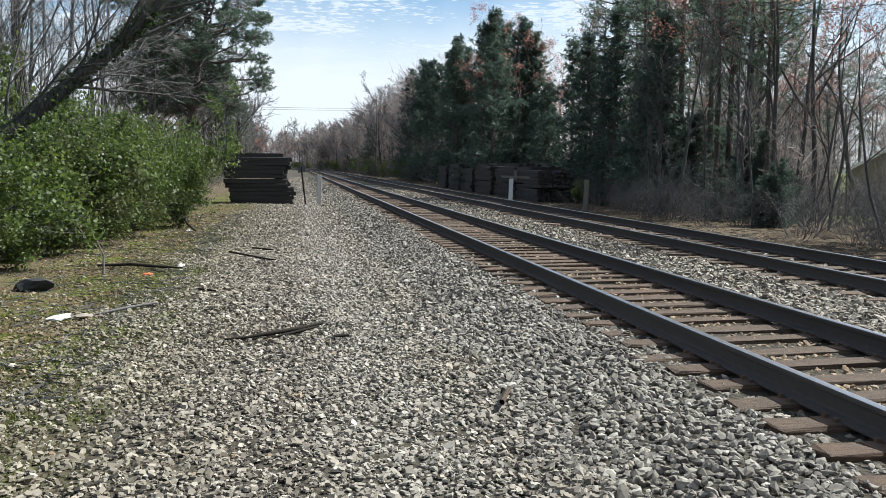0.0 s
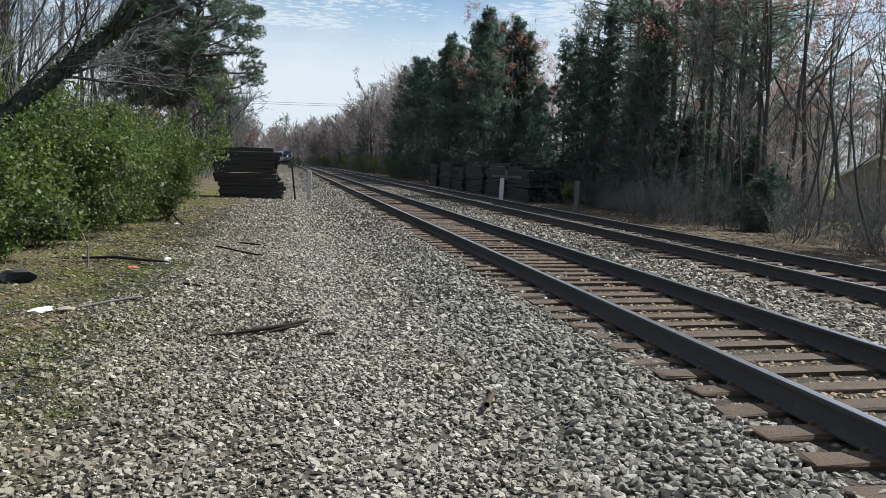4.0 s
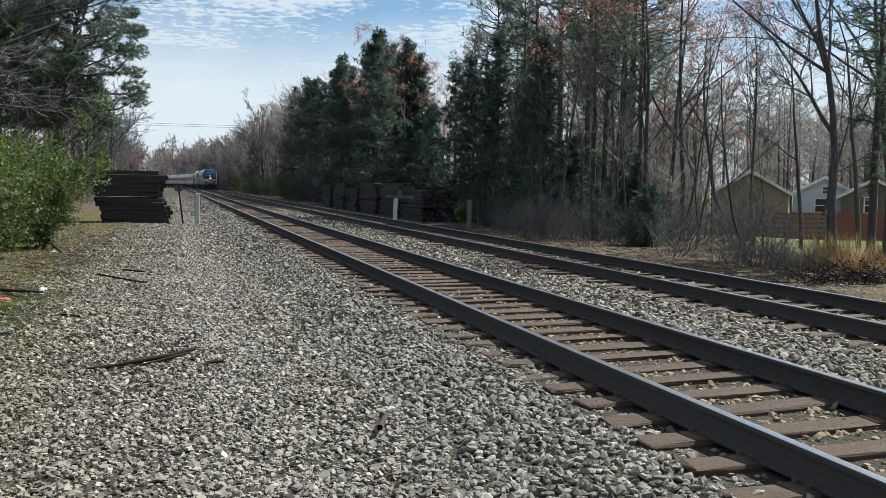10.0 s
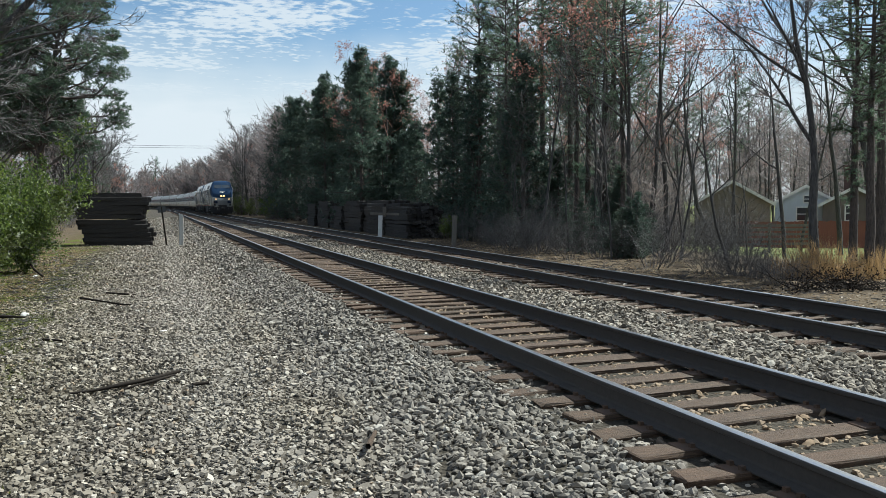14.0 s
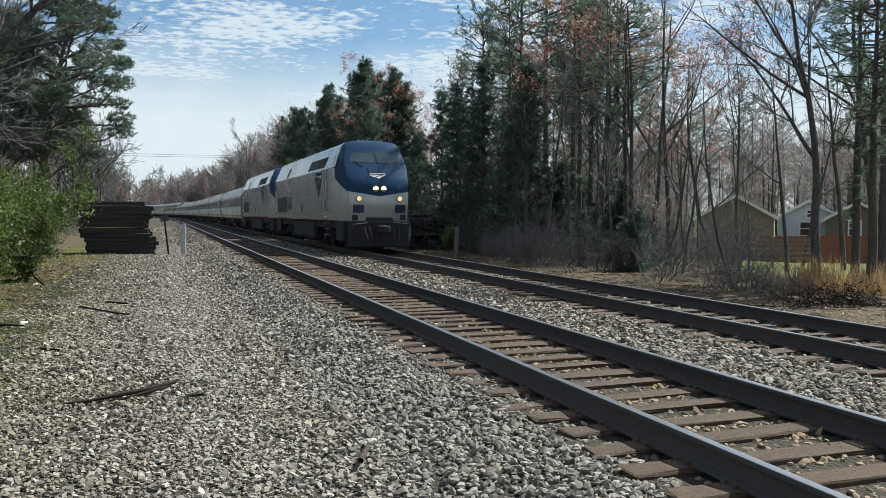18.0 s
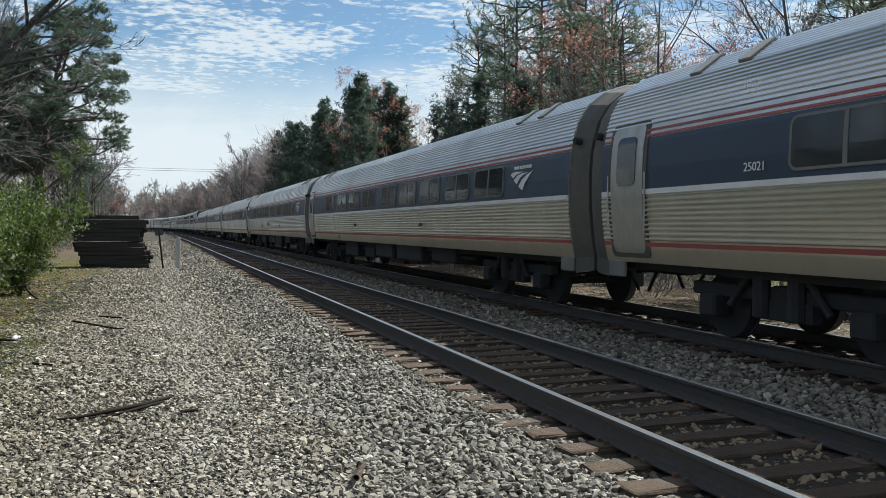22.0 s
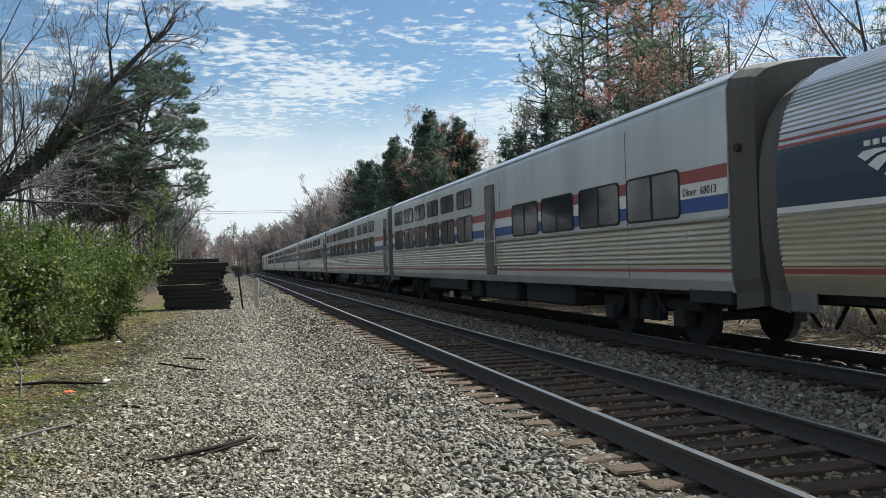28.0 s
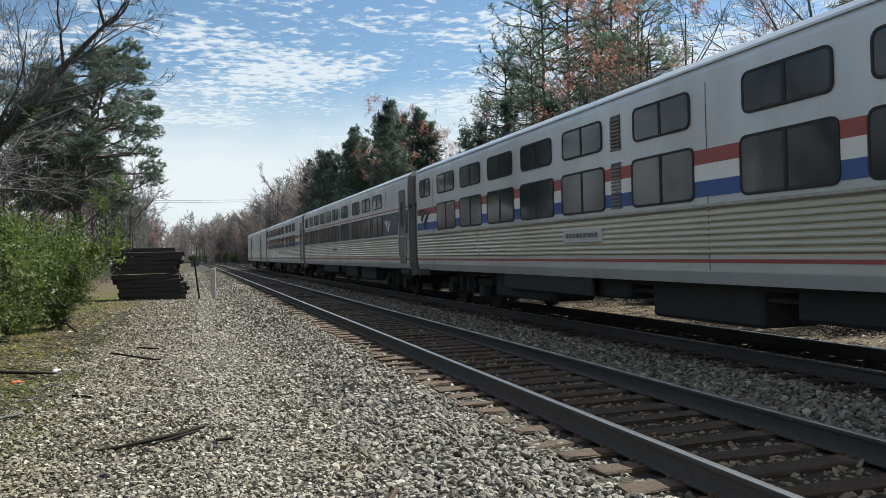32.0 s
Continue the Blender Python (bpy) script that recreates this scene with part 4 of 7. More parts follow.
        # grilles and intakes
        for y0, y1, z0, z1 in ((-5.55, -3.75, 3.46, 3.92), (-3.6, -2.55, 3.46, 3.92), (-2.4, -1.5, 3.46, 3.92), (4.9, 5.45, 3.42, 3.92), (5.05, 6.8, 1.52, 2.38), (6.95, 8.7, 1.52, 2.38), (0.0, 0.38, 1.52, 1.9)):
            bm = bmesh.new()
            side_plate(bm, [(y0, z0), (y1, z0), (y1, z1), (y0, z1)], s, loco_half, 0.012)
            g = part("intake_grille", bm, M["screen"], lo)
            if y0 == -5.55:
                bm = bmesh.new()
                for k in range(9):
                    z = z0 + 0.03 + k * 0.048
                    side_plate(bm, [(y0, z), (y1, z), (y1, z + 0.02), (y0, z + 0.02)], s, loco_half, 0.035)
                part("louver", bm, M["grey"], g)
        for y0, y1, z0, z1 in ((4.0, 4.45, 2.55, 3.25),):
            bm = bmesh.new()
            side_plate(bm, rounded(y0, y1, z0, z1, 0.05), s, loco_half, 0.006)
            part("access_panel", bm, M["silver"], lo)
        for y in (-6.9, -7.4, -4.9, 2.2, 7.4):
            bm = bmesh.new()
            cyl(bm, (s * 1.50, y, 1.62 + 0.1 * math.sin(y)), (s * 1.535, y, 1.62 + 0.1 * math.sin(y)), 0.035, n=10)
            part("filler_cap", bm, M["under"], lo)
        bm = bmesh.new()
        side_plate(bm, [(-7.6, 1.195), (10.0, 1.195), (10.0, 1.235), (-7.6, 1.235)], s, loco_half, 0.004)
        part("sill_stripe", bm, M["red"], lo)
    fan_mark(lo, -3.55, 2.18, 1.72, 0.92, loco_half, M["mark"])
    for k in range(6):
        boxes("lettering_bar", lo, M["mark"], (-1.532, -1.515, -5.20 + 0.235 * k, -5.05 + 0.235 * k, 3.14, 3.28))
    lettering(lo, number, 4.85, 1.68, 1.0, -1.53, M["mark"])
    # roof gear
    boxes("roof_fan_housing", lo, M["grey"], (-0.7, 0.7, 1.2, 3.4, 4.38, 4.56), bevel=0.03)
    boxes("roof_fan_housing", lo, M["grey"], (-0.75, 0.75, 5.2, 8.6, 4.38, 4.54), bevel=0.03)
    boxes("exhaust_stack", lo, M["under"], (-0.45, 0.45, -1.0, -0.2, 4.4, 4.6), bevel=0.04)
    bm = bmesh.new()
    for k in (-0.2, 0.0, 0.2):
        cyl(bm, (k, -6.1, 4.52), (k, -6.6, 4.52), 0.05, 0.08, n=10)
    part("air_horn", bm, M["chrome"], lo)
    # underframe
    boxes("pilot", lo, M["under"], (-1.22, 1.22, -9.48, -9.0, 0.14, 1.18), (-0.55, 0.55, -9.43, -9.2, 1.0, 1.32), bevel=0.05)
    boxes("skirt", lo, M["under"], (-1.42, 1.42, -8.98, -7.7, 0.35, 1.18), bevel=0.05)
    boxes("skirt", lo, M["under"], (-1.40, 1.40, 8.6, 9.9, 0.4, 1.18), bevel=0.05)
    boxes("fuel_tank", lo, M["under"], (-1.42, 1.42, -2.9, 3.6, 0.28, 1.18), bevel=0.12)
    boxes("frame", lo, M["under"], (-1.3, 1.3, -8.0, 9.6, 0.85, 1.2))
    for s in (-1, 1):
        boxes("coupler", lo, M["under"], (-0.16, 0.16, min(s * 9.4, s * 10.45), max(s * 9.4, s * 10.45), 0.72, 1.0), bevel=0.04)
        for x in (-0.7, -0.5, 0.5, 0.7):
            bm = bmesh.new()
            cyl(bm, (x, s * 9.7, 0.95), (x * 0.9, s * 10.0, 0.45), 0.03, n=6)
            part("air_hose", bm, M["under"], lo)
    truck(lo, -5.6, 2.74, 0.508), truck(lo, 6.1, 2.74, 0.508)
    return lo


# -- rounded coach with fluted sides
COACH_PROFILE = [(1.47, 0.98), (1.52, 1.20), (1.57, 1.60), (1.595, 2.0), (1.595, 2.35), (1.57, 2.72), (1.51, 3.0), (1.41, 3.31), (1.22, 3.59), (0.91, 3.82), (0.48, 3.97), (0.0, 4.02)]


def coach_half(z):
    return float(np.interp(z, [p[1] for p in COACH_PROFILE], [p[0] for p in COACH_PROFILE]))


def fluted(points, flute, pitch=0.07, depth=0.018):
    """Resamples half a profile and raises ribs where flute(x, z) holds. Gives points and a rib flag."""
    p = np.asarray(points, float)
    d = np.concatenate([[0], np.cumsum(np.hypot(*np.diff(p, axis=0).T))])
    s = np.arange(0, d[-1], pitch / 4)
    s = np.append(s, d[-1])
    x, z = np.interp(s, d, p[:, 0]), np.interp(s, d, p[:, 1])
    tx, tz = np.gradient(x), np.gradient(z)
    n = np.hypot(tx, tz)
    nx, nz = tz / n, -tx / n
    h = np.where((np.arange(len(s)) % 4) < 2, depth, 0.0) * np.array([bool(flute(a, b)) for a, b in zip(x, z)])
    return np.stack([x + nx * h, z + nz * h], -1)


CAR_HALF = 12.45


def both(half):
    return [(-x, z) for x, z in half] + [(x, z) for x, z in half[-2::-1]]


def car_end(parent, y, s, half, foot, mat):
    """End of a car: a steel rim, a dark weather hood round the gangway, a lamp; s is -1 at the front."""
    bm = bmesh.new()
    half = [(x, z) for x, z in half]
    ring = [(-half[0][0] * 0.97, 0.72)] + [(-x * 0.97, z) for x, z in half] + [(x * 0.97, z) for x, z in half[-2::-1]] + [(half[0][0] * 0.97, 0.72)]
    rows = []
    for k, d in ((0.985, 0.0), (0.97, 0.12), (0.955, 0.36), (0.935, 0.50)):
        rows.append([bm.verts.new((x * k / 0.97, y + s * d, 2.2 + (z - 2.2) * (k + 0.02))) for x, z in ring])
    for a, b in zip(rows, rows[1:]):
        for i in range(len(a) - 1):
            bm.faces.new((a[i], a[i + 1], b[i + 1], b[i]))
    bm.faces.new(rows[-1])
    bmesh.ops.recalc_face_normals(bm, faces=bm.faces)
    e = part("weather_hood", bm, mat, parent, "dark brown weather hood", smooth=False)
    bm = bmesh.new()
    for x0, x1, z0, z1 in ((-0.72, -0.52, 1.05, 3.3), (0.52, 0.72, 1.05, 3.3), (-0.72, 0.72, 3.12, 3.34)):
        box(bm, x0, x1, min(y + s * 0.4, y + s * 0.54), max(y + s * 0.4, y + s * 0.54), z0, z1, bevel=0.03)
    part("diaphragm", bm, M["rubber"], e)
    bm = bmesh.new()
    cyl(bm, (-half[4][0] * 0.93, y + s * 0.2, 2.95), (-half[4][0] * 1.0, y + s * 0.2, 2.95), 0.06, n=10)
    part("end_lamp", bm, M["rubber"], e)
    bm = bmesh.new()
    cyl(bm, (-half[4][0] * 0.96, y + s * 0.12, 2.4), (-half[4][0] * 0.93, y + s * 0.36, 2.4), 0.014, n=6)
    part("grab_iron", bm, M["chrome"], e)


def under_gear(car, seed, tanks):
    rng = np.random.default_rng(seed)
    boxes("frame", car, M["under"], (-1.2, 1.2, -12.4, 12.4, 0.86, 1.06))
    for y0, y1, d in tanks:
        x = 1.42
        boxes("equipment_box", car, M["under"], (-x + rng.uniform(0.0, 0.25), -0.3, y0, y1, d + rng.uniform(0, 0.18), 1.02), bevel=0.05)
        boxes("equipment_box", car, M["under"], (0.35, x, y0 - 0.3, y1 + 0.2, d + 0.05, 1.02), bevel=0.05)
    for x in (-1.1, 1.1):
        bm = bmesh.new()
        cyl(bm, (x, -7.0, 0.75), (x, 7.0, 0.75), 0.04, n=6)
        part("air_pipe", bm, M["under"], car)
    truck(car, -9.07), truck(car, 9.07)
    for s in (-1, 1):
        boxes("coupler", car, M["under"], (-0.15, 0.15, min(s * 12.3, s * 12.98), max(s * 12.3, s * 12.98), 0.72, 0.98), bevel=0.04)
        for x in (-0.5, 0.5):
            bm = bmesh.new()
            cyl(bm, (x, s * 12.5, 0.85), (x * 0.9, s * 12.85, 0.45), 0.03, n=6)
            part("air_hose", bm, M["rubber"], car)


def coach(seed):
    """Tube-shaped stainless coach: ribbed roof and lower side, navy window band, thin red lines."""
    car = empty("passenger_coach", "ribbed stainless steel coach with a navy window band and red pinstripes", "railway coach", "vehicles of the train")
    half = fluted(COACH_PROFILE, lambda x, z: 1.30 < z < 1.96 or z > 2.98)
    prof = both([tuple(p) for p in half])
    zs = np.array([(a[1] + b[1]) / 2 for a, b in zip(prof, prof[1:])])
    idx = np.where((zs > 2.06) & (zs < 2.79), 1, np.where((zs >= 2.79) & (zs < 2.985) | (zs >= 1.96) & (zs <= 2.06), 2, 0))
    idx = np.where((zs > 2.985), 3, idx)
    hold("body", sweep(prof, [-CAR_HALF, CAR_HALF], [M["steel"], M["navy"], M["sheet"], M["roof"]], idx), car)
    for s, y in ((-1, -CAR_HALF), (1, CAR_HALF)):
        car_end(car, y, s, COACH_PROFILE, 1.0, M["hood"])
    for name, z0, z1, mat in (("red_pinstripe", 2.80, 2.835, "red"), ("red_pinstripe", 2.885, 2.915, "red"), ("white_belt", 1.98, 2.05, "white"), ("red_sill_stripe", 1.225, 1.285, "red")):
        for s in (-1, 1):
            bm = bmesh.new()
            side_plate(bm, [(-CAR_HALF + 0.02, z0), (CAR_HALF - 0.02, z0), (CAR_HALF - 0.02, z1), (-CAR_HALF + 0.02, z1)], s, coach_half, 0.016)
            part(name, bm, M[mat], car)
    for y in (-8.9, -6.95, -4.95, -3.0, -1.05, 1.4, 3.45, 5.5, 7.6):
        window(car, y - 0.76, y + 0.76, 2.16, 2.71, coach_half, True, frame_mat="dull")
    for y in (11.72,):
        for s in (-1, 1):
            bm = bmesh.new()
            side_plate(bm, rounded(y - 0.52, y + 0.52, 1.05, 3.06, 0.10), s, coach_half, 0.012)
            d = part("door_frame", bm, M["hood"], car)
            bm = bmesh.new()
            side_plate(bm, rounded(y - 0.43, y + 0.43, 1.12, 3.0, 0.10), s, coach_half, 0.024)
            d = part("vestibule_door", bm, M["chrome"], car)
            bm = bmesh.new()
            side_plate(bm, rounded(y - 0.25, y + 0.25, 2.12, 2.84, 0.10), s, coach_half, 0.036)
            part("pane", bm, M["glass"], d)
        for e in (-0.5, 0.5):
            bm = bmesh.new()
            cyl(bm, (-1.625, y + e, 1.5), (-1.625, y + e, 2.3), 0.013, n=6)
            part("grab_rail", bm, M["chrome"], car)
    fan_mark(car, -10.05, 2.2, 1.0, 0.38, coach_half, M["white"], 0.014)
    fan_mark(car, -10.05, 2.2, 1.0, 0.38, coach_half, M["white"], 0.014, 1)
    for k in range(6):
        for x0, x1 in ((-1.597, -1.55), (1.55, 1.597)):
            boxes("lettering_bar", car, M["white"], (x0, x1, -10.95 + 0.13 * k, -10.87 + 0.13 * k, 2.62, 2.68))
    for y in (-10.6, -9.6, 9.6, 10.6):
        bm = bmesh.new()
        m = pose(-1.03, y, 3.75, 0, -36, 0)
        box(bm, -0.25, 0.25, -0.12, 0.12, -0.03, 0.03, bevel=0.01)
        bmesh.ops.transform(bm, matrix=m, verts=bm.verts)
        part("roof_vent", bm, M["dull"], car)
    for s in (-1, 1):
        for e in (-1, 1):
            boxes("end_skirt", car, M["dull"], (min(s * 1.42, s * 1.48), max(s * 1.42, s * 1.48), min(e * 11.95, e * 12.42), max(e * 11.95, e * 12.42), 0.74, 1.0), bevel=0.02)
    for y in (-4.2, 3.3):
        boxes("filler_box", car, M["grey"], (-1.625, -1.57, y - 0.09, y + 0.09, 1.52, 1.62), bevel=0.015)
    under_gear(car, seed, ((-6.0, -4.2, 0.42), (-3.6, -1.2, 0.36), (-0.6, 1.4, 0.45), (2.1, 3.4, 0.38), (4.2, 6.2, 0.42)))
    return car


# -- tall flat-sided sleeping car, diner and baggage car
TALL_PROFILE = [(1.50, 0.95), (1.545, 1.12), (1.55, 1.5), (1.55, 2.5), (1.55, 3.5), (1.545, 3.80), (1.50, 3.94), (1.32, 4.07), (1.0, 4.16), (0.5, 4.24), (0.0, 4.27)]


def tall_half(z):
    return float(np.interp(z, [p[1] for p in TALL_PROFILE], [p[0] for p in TALL_PROFILE]))


def stripe(car, name, mat, y0, y1, z0, z1, off=0.008):
    for s in (-1, 1):
        bm = bmesh.new()
        side_plate(bm, [(y0, z0), (y1, z0), (y1, z1), (y0, z1)], s, tall_half, off)
        part(name, bm, M[mat], car)


def tall_car(kind, seed):
    names = {"sleeper": ("sleeping_car", "silver sleeping car with tricolour stripes and two window rows", "railway coach"),
             "navy": ("sleeping_car", "silver sleeping car with a navy band and two window rows", "railway coach"),
             "diner": ("dining_car", "silver dining car with wide windows and tricolour stripes", "railway coach"),
             "baggage": ("baggage_car", "plain silver baggage car with dark doors", "railway coach")}[kind]
    car = empty(names[0], names[1], names[2], "vehicles of the train")
    half = fluted(TALL_PROFILE, lambda x, z: 1.32 < z < 1.97, pitch=0.085)
    prof = both([tuple(p) for p in half])
    zs = np.array([(a[1] + b[1]) / 2 for a, b in zip(prof, prof[1:])])
    idx = np.where((zs > 1.32) & (zs < 1.98), 1, np.where(zs > 3.93, 2, 0))
    hold("body", sweep(prof, [-CAR_HALF, CAR_HALF], [M["sheet"], M["steel"], M["roof"]], idx), car)
    for s, y in ((-1, -CAR_HALF), (1, CAR_HALF)):
        car_end(car, y, s, TALL_PROFILE, 1.0, M["hood"])
    stripe(car, "belt_rail", "chrome", -CAR_HALF, CAR_HALF, 1.99, 2.03, 0.03)
    stripe(car, "gutter", "sheet", -CAR_HALF, CAR_HALF, 3.90, 3.935, 0.03)
    stripe(car, "red_sill_stripe", "red", -CAR_HALF, CAR_HALF, 1.235, 1.285)
    def band(y0, y1):
        stripe(car, "red_stripe", "red", y0, y1, 2.57, 2.77), stripe(car, "white_stripe", "white", y0, y1, 2.345, 2.57), stripe(car, "blue_stripe", "blue", y0, y1, 2.13, 2.345)
    lower = [(y - 0.85, y + 0.85) for y in (9.45, 7.4, 5.35, 3.33, 1.31, -1.24, -3.9, -5.95, -8.0)]
    if kind in ("sleeper", "diner"):
        band(-CAR_HALF + 0.02, CAR_HALF - 0.05)
    if kind == "sleeper":
        fan_mark(car, 12.2, 2.12, 1.3, 0.62, tall_half, M["mark"], 0.016)
    if kind == "navy":
        stripe(car, "navy_band", "navy", -CAR_HALF + 0.02, CAR_HALF - 0.02, 2.08, 2.84)
        stripe(car, "white_line", "white", -CAR_HALF + 0.02, CAR_HALF - 0.02, 2.86, 2.89), stripe(car, "red_line", "red", -CAR_HALF + 0.02, CAR_HALF - 0.02, 2.91, 2.95)
        fan_mark(car, -9.2, 2.2, 1.0, 0.42, tall_half, M["white"], 0.02)
        boxes("destination_display", car, M["dull"], (-1.575, -1.54, -11.0, -10.55, 2.38, 2.72), bevel=0.015)
    if kind in ("sleeper", "navy"):
        window(car, 11.0, 12.0, 3.13, 3.59, tall_half, True)
        if kind == "navy":
            window(car, 10.95, 12.05, 2.12, 2.80, tall_half, True)
        for a, b in lower:
            window(car, a + 0.05, b - 0.05, 2.12, 2.80, tall_half, True), window(car, a + 0.12, b - 0.12, 3.13, 3.59, tall_half, True)
        for z0, z1 in ((2.2, 2.78), (3.16, 3.56)) if kind == "navy" else ():
            window(car, -0.03, 0.21, z0, z1, tall_half, False, "chrome")
        for y in (0.09,) if kind == "sleeper" else ():
            for z0, z1 in ((2.1, 2.85), (3.05, 3.62)):
                bm = bmesh.new()
                side_plate(bm, [(y - 0.16, z0), (y + 0.16, z0), (y + 0.16, z1), (y - 0.16, z1)], -1, tall_half, 0.008)
                g = part("vent_grille", bm, M["grey"], car)
                bm = bmesh.new()
                for i in range(int((z1 - z0) / 0.06)):
                    side_plate(bm, [(y - 0.15, z0 + 0.06 * i), (y + 0.15, z0 + 0.06 * i), (y + 0.15, z0 + 0.06 * i + 0.03), (y - 0.15, z0 + 0.06 * i + 0.03)], -1, tall_half, 0.03)
                part("slat", bm, M["dull"], g)
        stripe(car, "name_plate", "sheet", 0.6, 2.1, 1.58, 1.80, 0.03)
        bm = bmesh.new()
        for i in range(9):
            side_plate(bm, [(0.75 + 0.14 * i, 1.66), (0.85 + 0.14 * i, 1.66), (0.85 + 0.14 * i, 1.74), (0.75 + 0.14 * i, 1.74)], -1, tall_half, 0.04)
        part("lettering_bar", bm, M["dull"], car)
    if kind == "diner":
        for y in (-10.3, -8.25, -6.2, -4.2):
            window(car, y - 0.85, y + 0.85, 2.10, 2.80, tall_half, True)
        for k in range(6):
            y = 1.0 + 2.0 * k
            window(car, y - 0.8, y + 0.8, 2.10, 2.80, tall_half, True), window(car, y - 0.75, y + 0.75, 3.10, 3.58, tall_half, True)
        lettering(car, "Diner  68013", -11.26, 2.385, 0.17, -1.562, M["mark"], "car_number")
        door_at = (-1.5,)
    elif kind == "baggage":
        door_at = (-6.5, 6.5)
    else:
        door_at = (-11.75,)
    for y in door_at:
        w = 0.75 if kind == "baggage" else 0.36
        for s in (-1, 1):
            bm = bmesh.new()
            side_plate(bm, rounded(y - w - 0.07, y + w + 0.07, 1.12, 3.52, 0.08), s, tall_half, 0.012)
            d = part("door_frame", bm, M["hood"], car)
            bm = bmesh.new()
            side_plate(bm, rounded(y - w, y + w, 1.15, 3.45, 0.08), s, tall_half, 0.022)
            d = part("side_door", bm, M["dull"], car, "dull grey side door in a dark frame")
            bm = bmesh.new()
            side_plate(bm, rounded(y - 0.2, y + 0.2, 2.3, 3.12, 0.08), s, tall_half, 0.034)
            part("pane", bm, M["glass"], d)
        for e in (-w - 0.08, w + 0.08):
            bm = bmesh.new()
            cyl(bm, (-1.58, y + e, 1.4), (-1.58, y + e, 2.5), 0.018, n=6)
            part("grab_rail", bm, M["chrome"], car)
    for y in (-9.4, -2.36, 10.7):
        stripe(car, "panel_seam", "grey", y - 0.006, y + 0.006, 1.14, 3.88, 0.005)
    for e in (-1, 1):
        boxes("end_skirt", car, M["under"], (-1.53, -1.44, min(e * 11.3, e * 12.4), max(e * 11.3, e * 12.4), 0.78, 0.97), bevel=0.01)
    boxes("side_skirt", car, M["under"], (-1.48, -1.40, 1.2, 5.4, 0.62, 0.96), bevel=0.02)
    under_gear(car, seed, ((-6.5, -3.6, 0.40), (-3.0, -0.4, 0.36), (0.3, 2.6, 0.42), (3.3, 6.4, 0.38)))
    return car


M["roof"] = material("ribbed_roof_steel", worn((0.68, 0.69, 0.70), (0.46, 0.46, 0.46), 0.6, 0.45, 0.24, 0.04), metal=0.95)


def build_train():
    """Vehicles from the front, each with the place of its middle behind the leading coupler."""
    out, at = [], 0.0
    for number, lit in (("176", True), ("71", False)):
        out.append((locomotive(number, lit), at + 10.515, 5.85, 0))
        at += 21.03
    first = coach(1)
    out.append((first, at + 13.0, 9.07, 0))
    for k in range(5):
        at += 26.0
        out.append((copy_thing(first, pose(0, 0, 0)), at + 13.0, 9.07, 180 if k == 4 else 0))
    at += 26.0
    for i, text, y, z, size, mat in ((2, "25021", 9.13, 2.17, 0.15, "white"), (4, "25065", 0.85, 1.57, 0.25, "under")):
        lettering(out[i][0], text, y, z, size, -1.615, M[mat], "car_number")
    boxes("number_plate", out[4][0], M["steel"], (-1.612, -1.57, 0.02, 0.95, 1.53, 1.79))
    sleeper, navy = None, None
    for k, kind in enumerate(("diner", "sleeper", "navy", "sleeper", "navy", "sleeper", "baggage")):
        if kind == "sleeper" and sleeper:
            car = copy_thing(sleeper, pose(0, 0, 0))
        elif kind == "navy" and navy:
            car = copy_thing(navy, pose(0, 0, 0))
        else:
            car = tall_car(kind, 20 + k)
        sleeper = car if kind == "sleeper" else sleeper
        navy = car if kind == "navy" else navy
        out.append((car, at + 13.0, 9.07, 0))
        at += 26.0
    return out


TRAIN = build_train()

# place of the leading coupler along the line, second by second
RUN_T = [0.0, 6.0, 10.0, 14.0, 16.5, 19.0, 21.0, 25.5, 28.0, 32.0]
RUN_S = [372.0, 263.5, 188.0, 110.0, 61.5, 9.3, -34.2, -133.0, -188.5, -277.2]


def run(t):
    h = np.diff(RUN_S) / np.diff(RUN_T)
    m = np.concatenate([[h[0]], (h[1:] + h[:-1]) / 2, [h[-1]]])
    i = int(np.clip(np.searchsorted(RUN_T, t, "right") - 1, 0, len(RUN_T) - 2))
    d = RUN_T[i + 1] - RUN_T[i]
    u = (t - RUN_T[i]) / d
    return (2 * u**3 - 3 * u**2 + 1) * RUN_S[i] + (u**3 - 2 * u**2 + u) * d * m[i] + (-2 * u**3 + 3 * u**2) * RUN_S[i + 1] + (u**3 - u**2) * d * m[i + 1]


LINE_Y = np.arange(-400, 1200, 1.0)
LINE_S = np.concatenate([[0], np.cumsum(np.hypot(np.diff(LINE_Y), np.diff(bend(LINE_Y))))]) - 400.0


def on_line(s):
    y = float(np.interp(s, LINE_S, LINE_Y))
    return FAR_X + float(bend(y)), y


def car_pose(s, pivot, turned=0):
    (x0, y0), (x1, y1) = on_line(s - pivot), on_line(s + pivot)
    return pose((x0 + x1) / 2, (y0 + y1) / 2, FAR_Z, 0, 0, math.degrees(math.atan2(-(x1 - x0), y1 - y0)) + turned)


def motions():
    for car, behind, pivot, turned in TRAIN:
        walk(car, [(t / 2, car_pose(run(t / 2) + behind, pivot, turned)) for t in range(0, 65)])

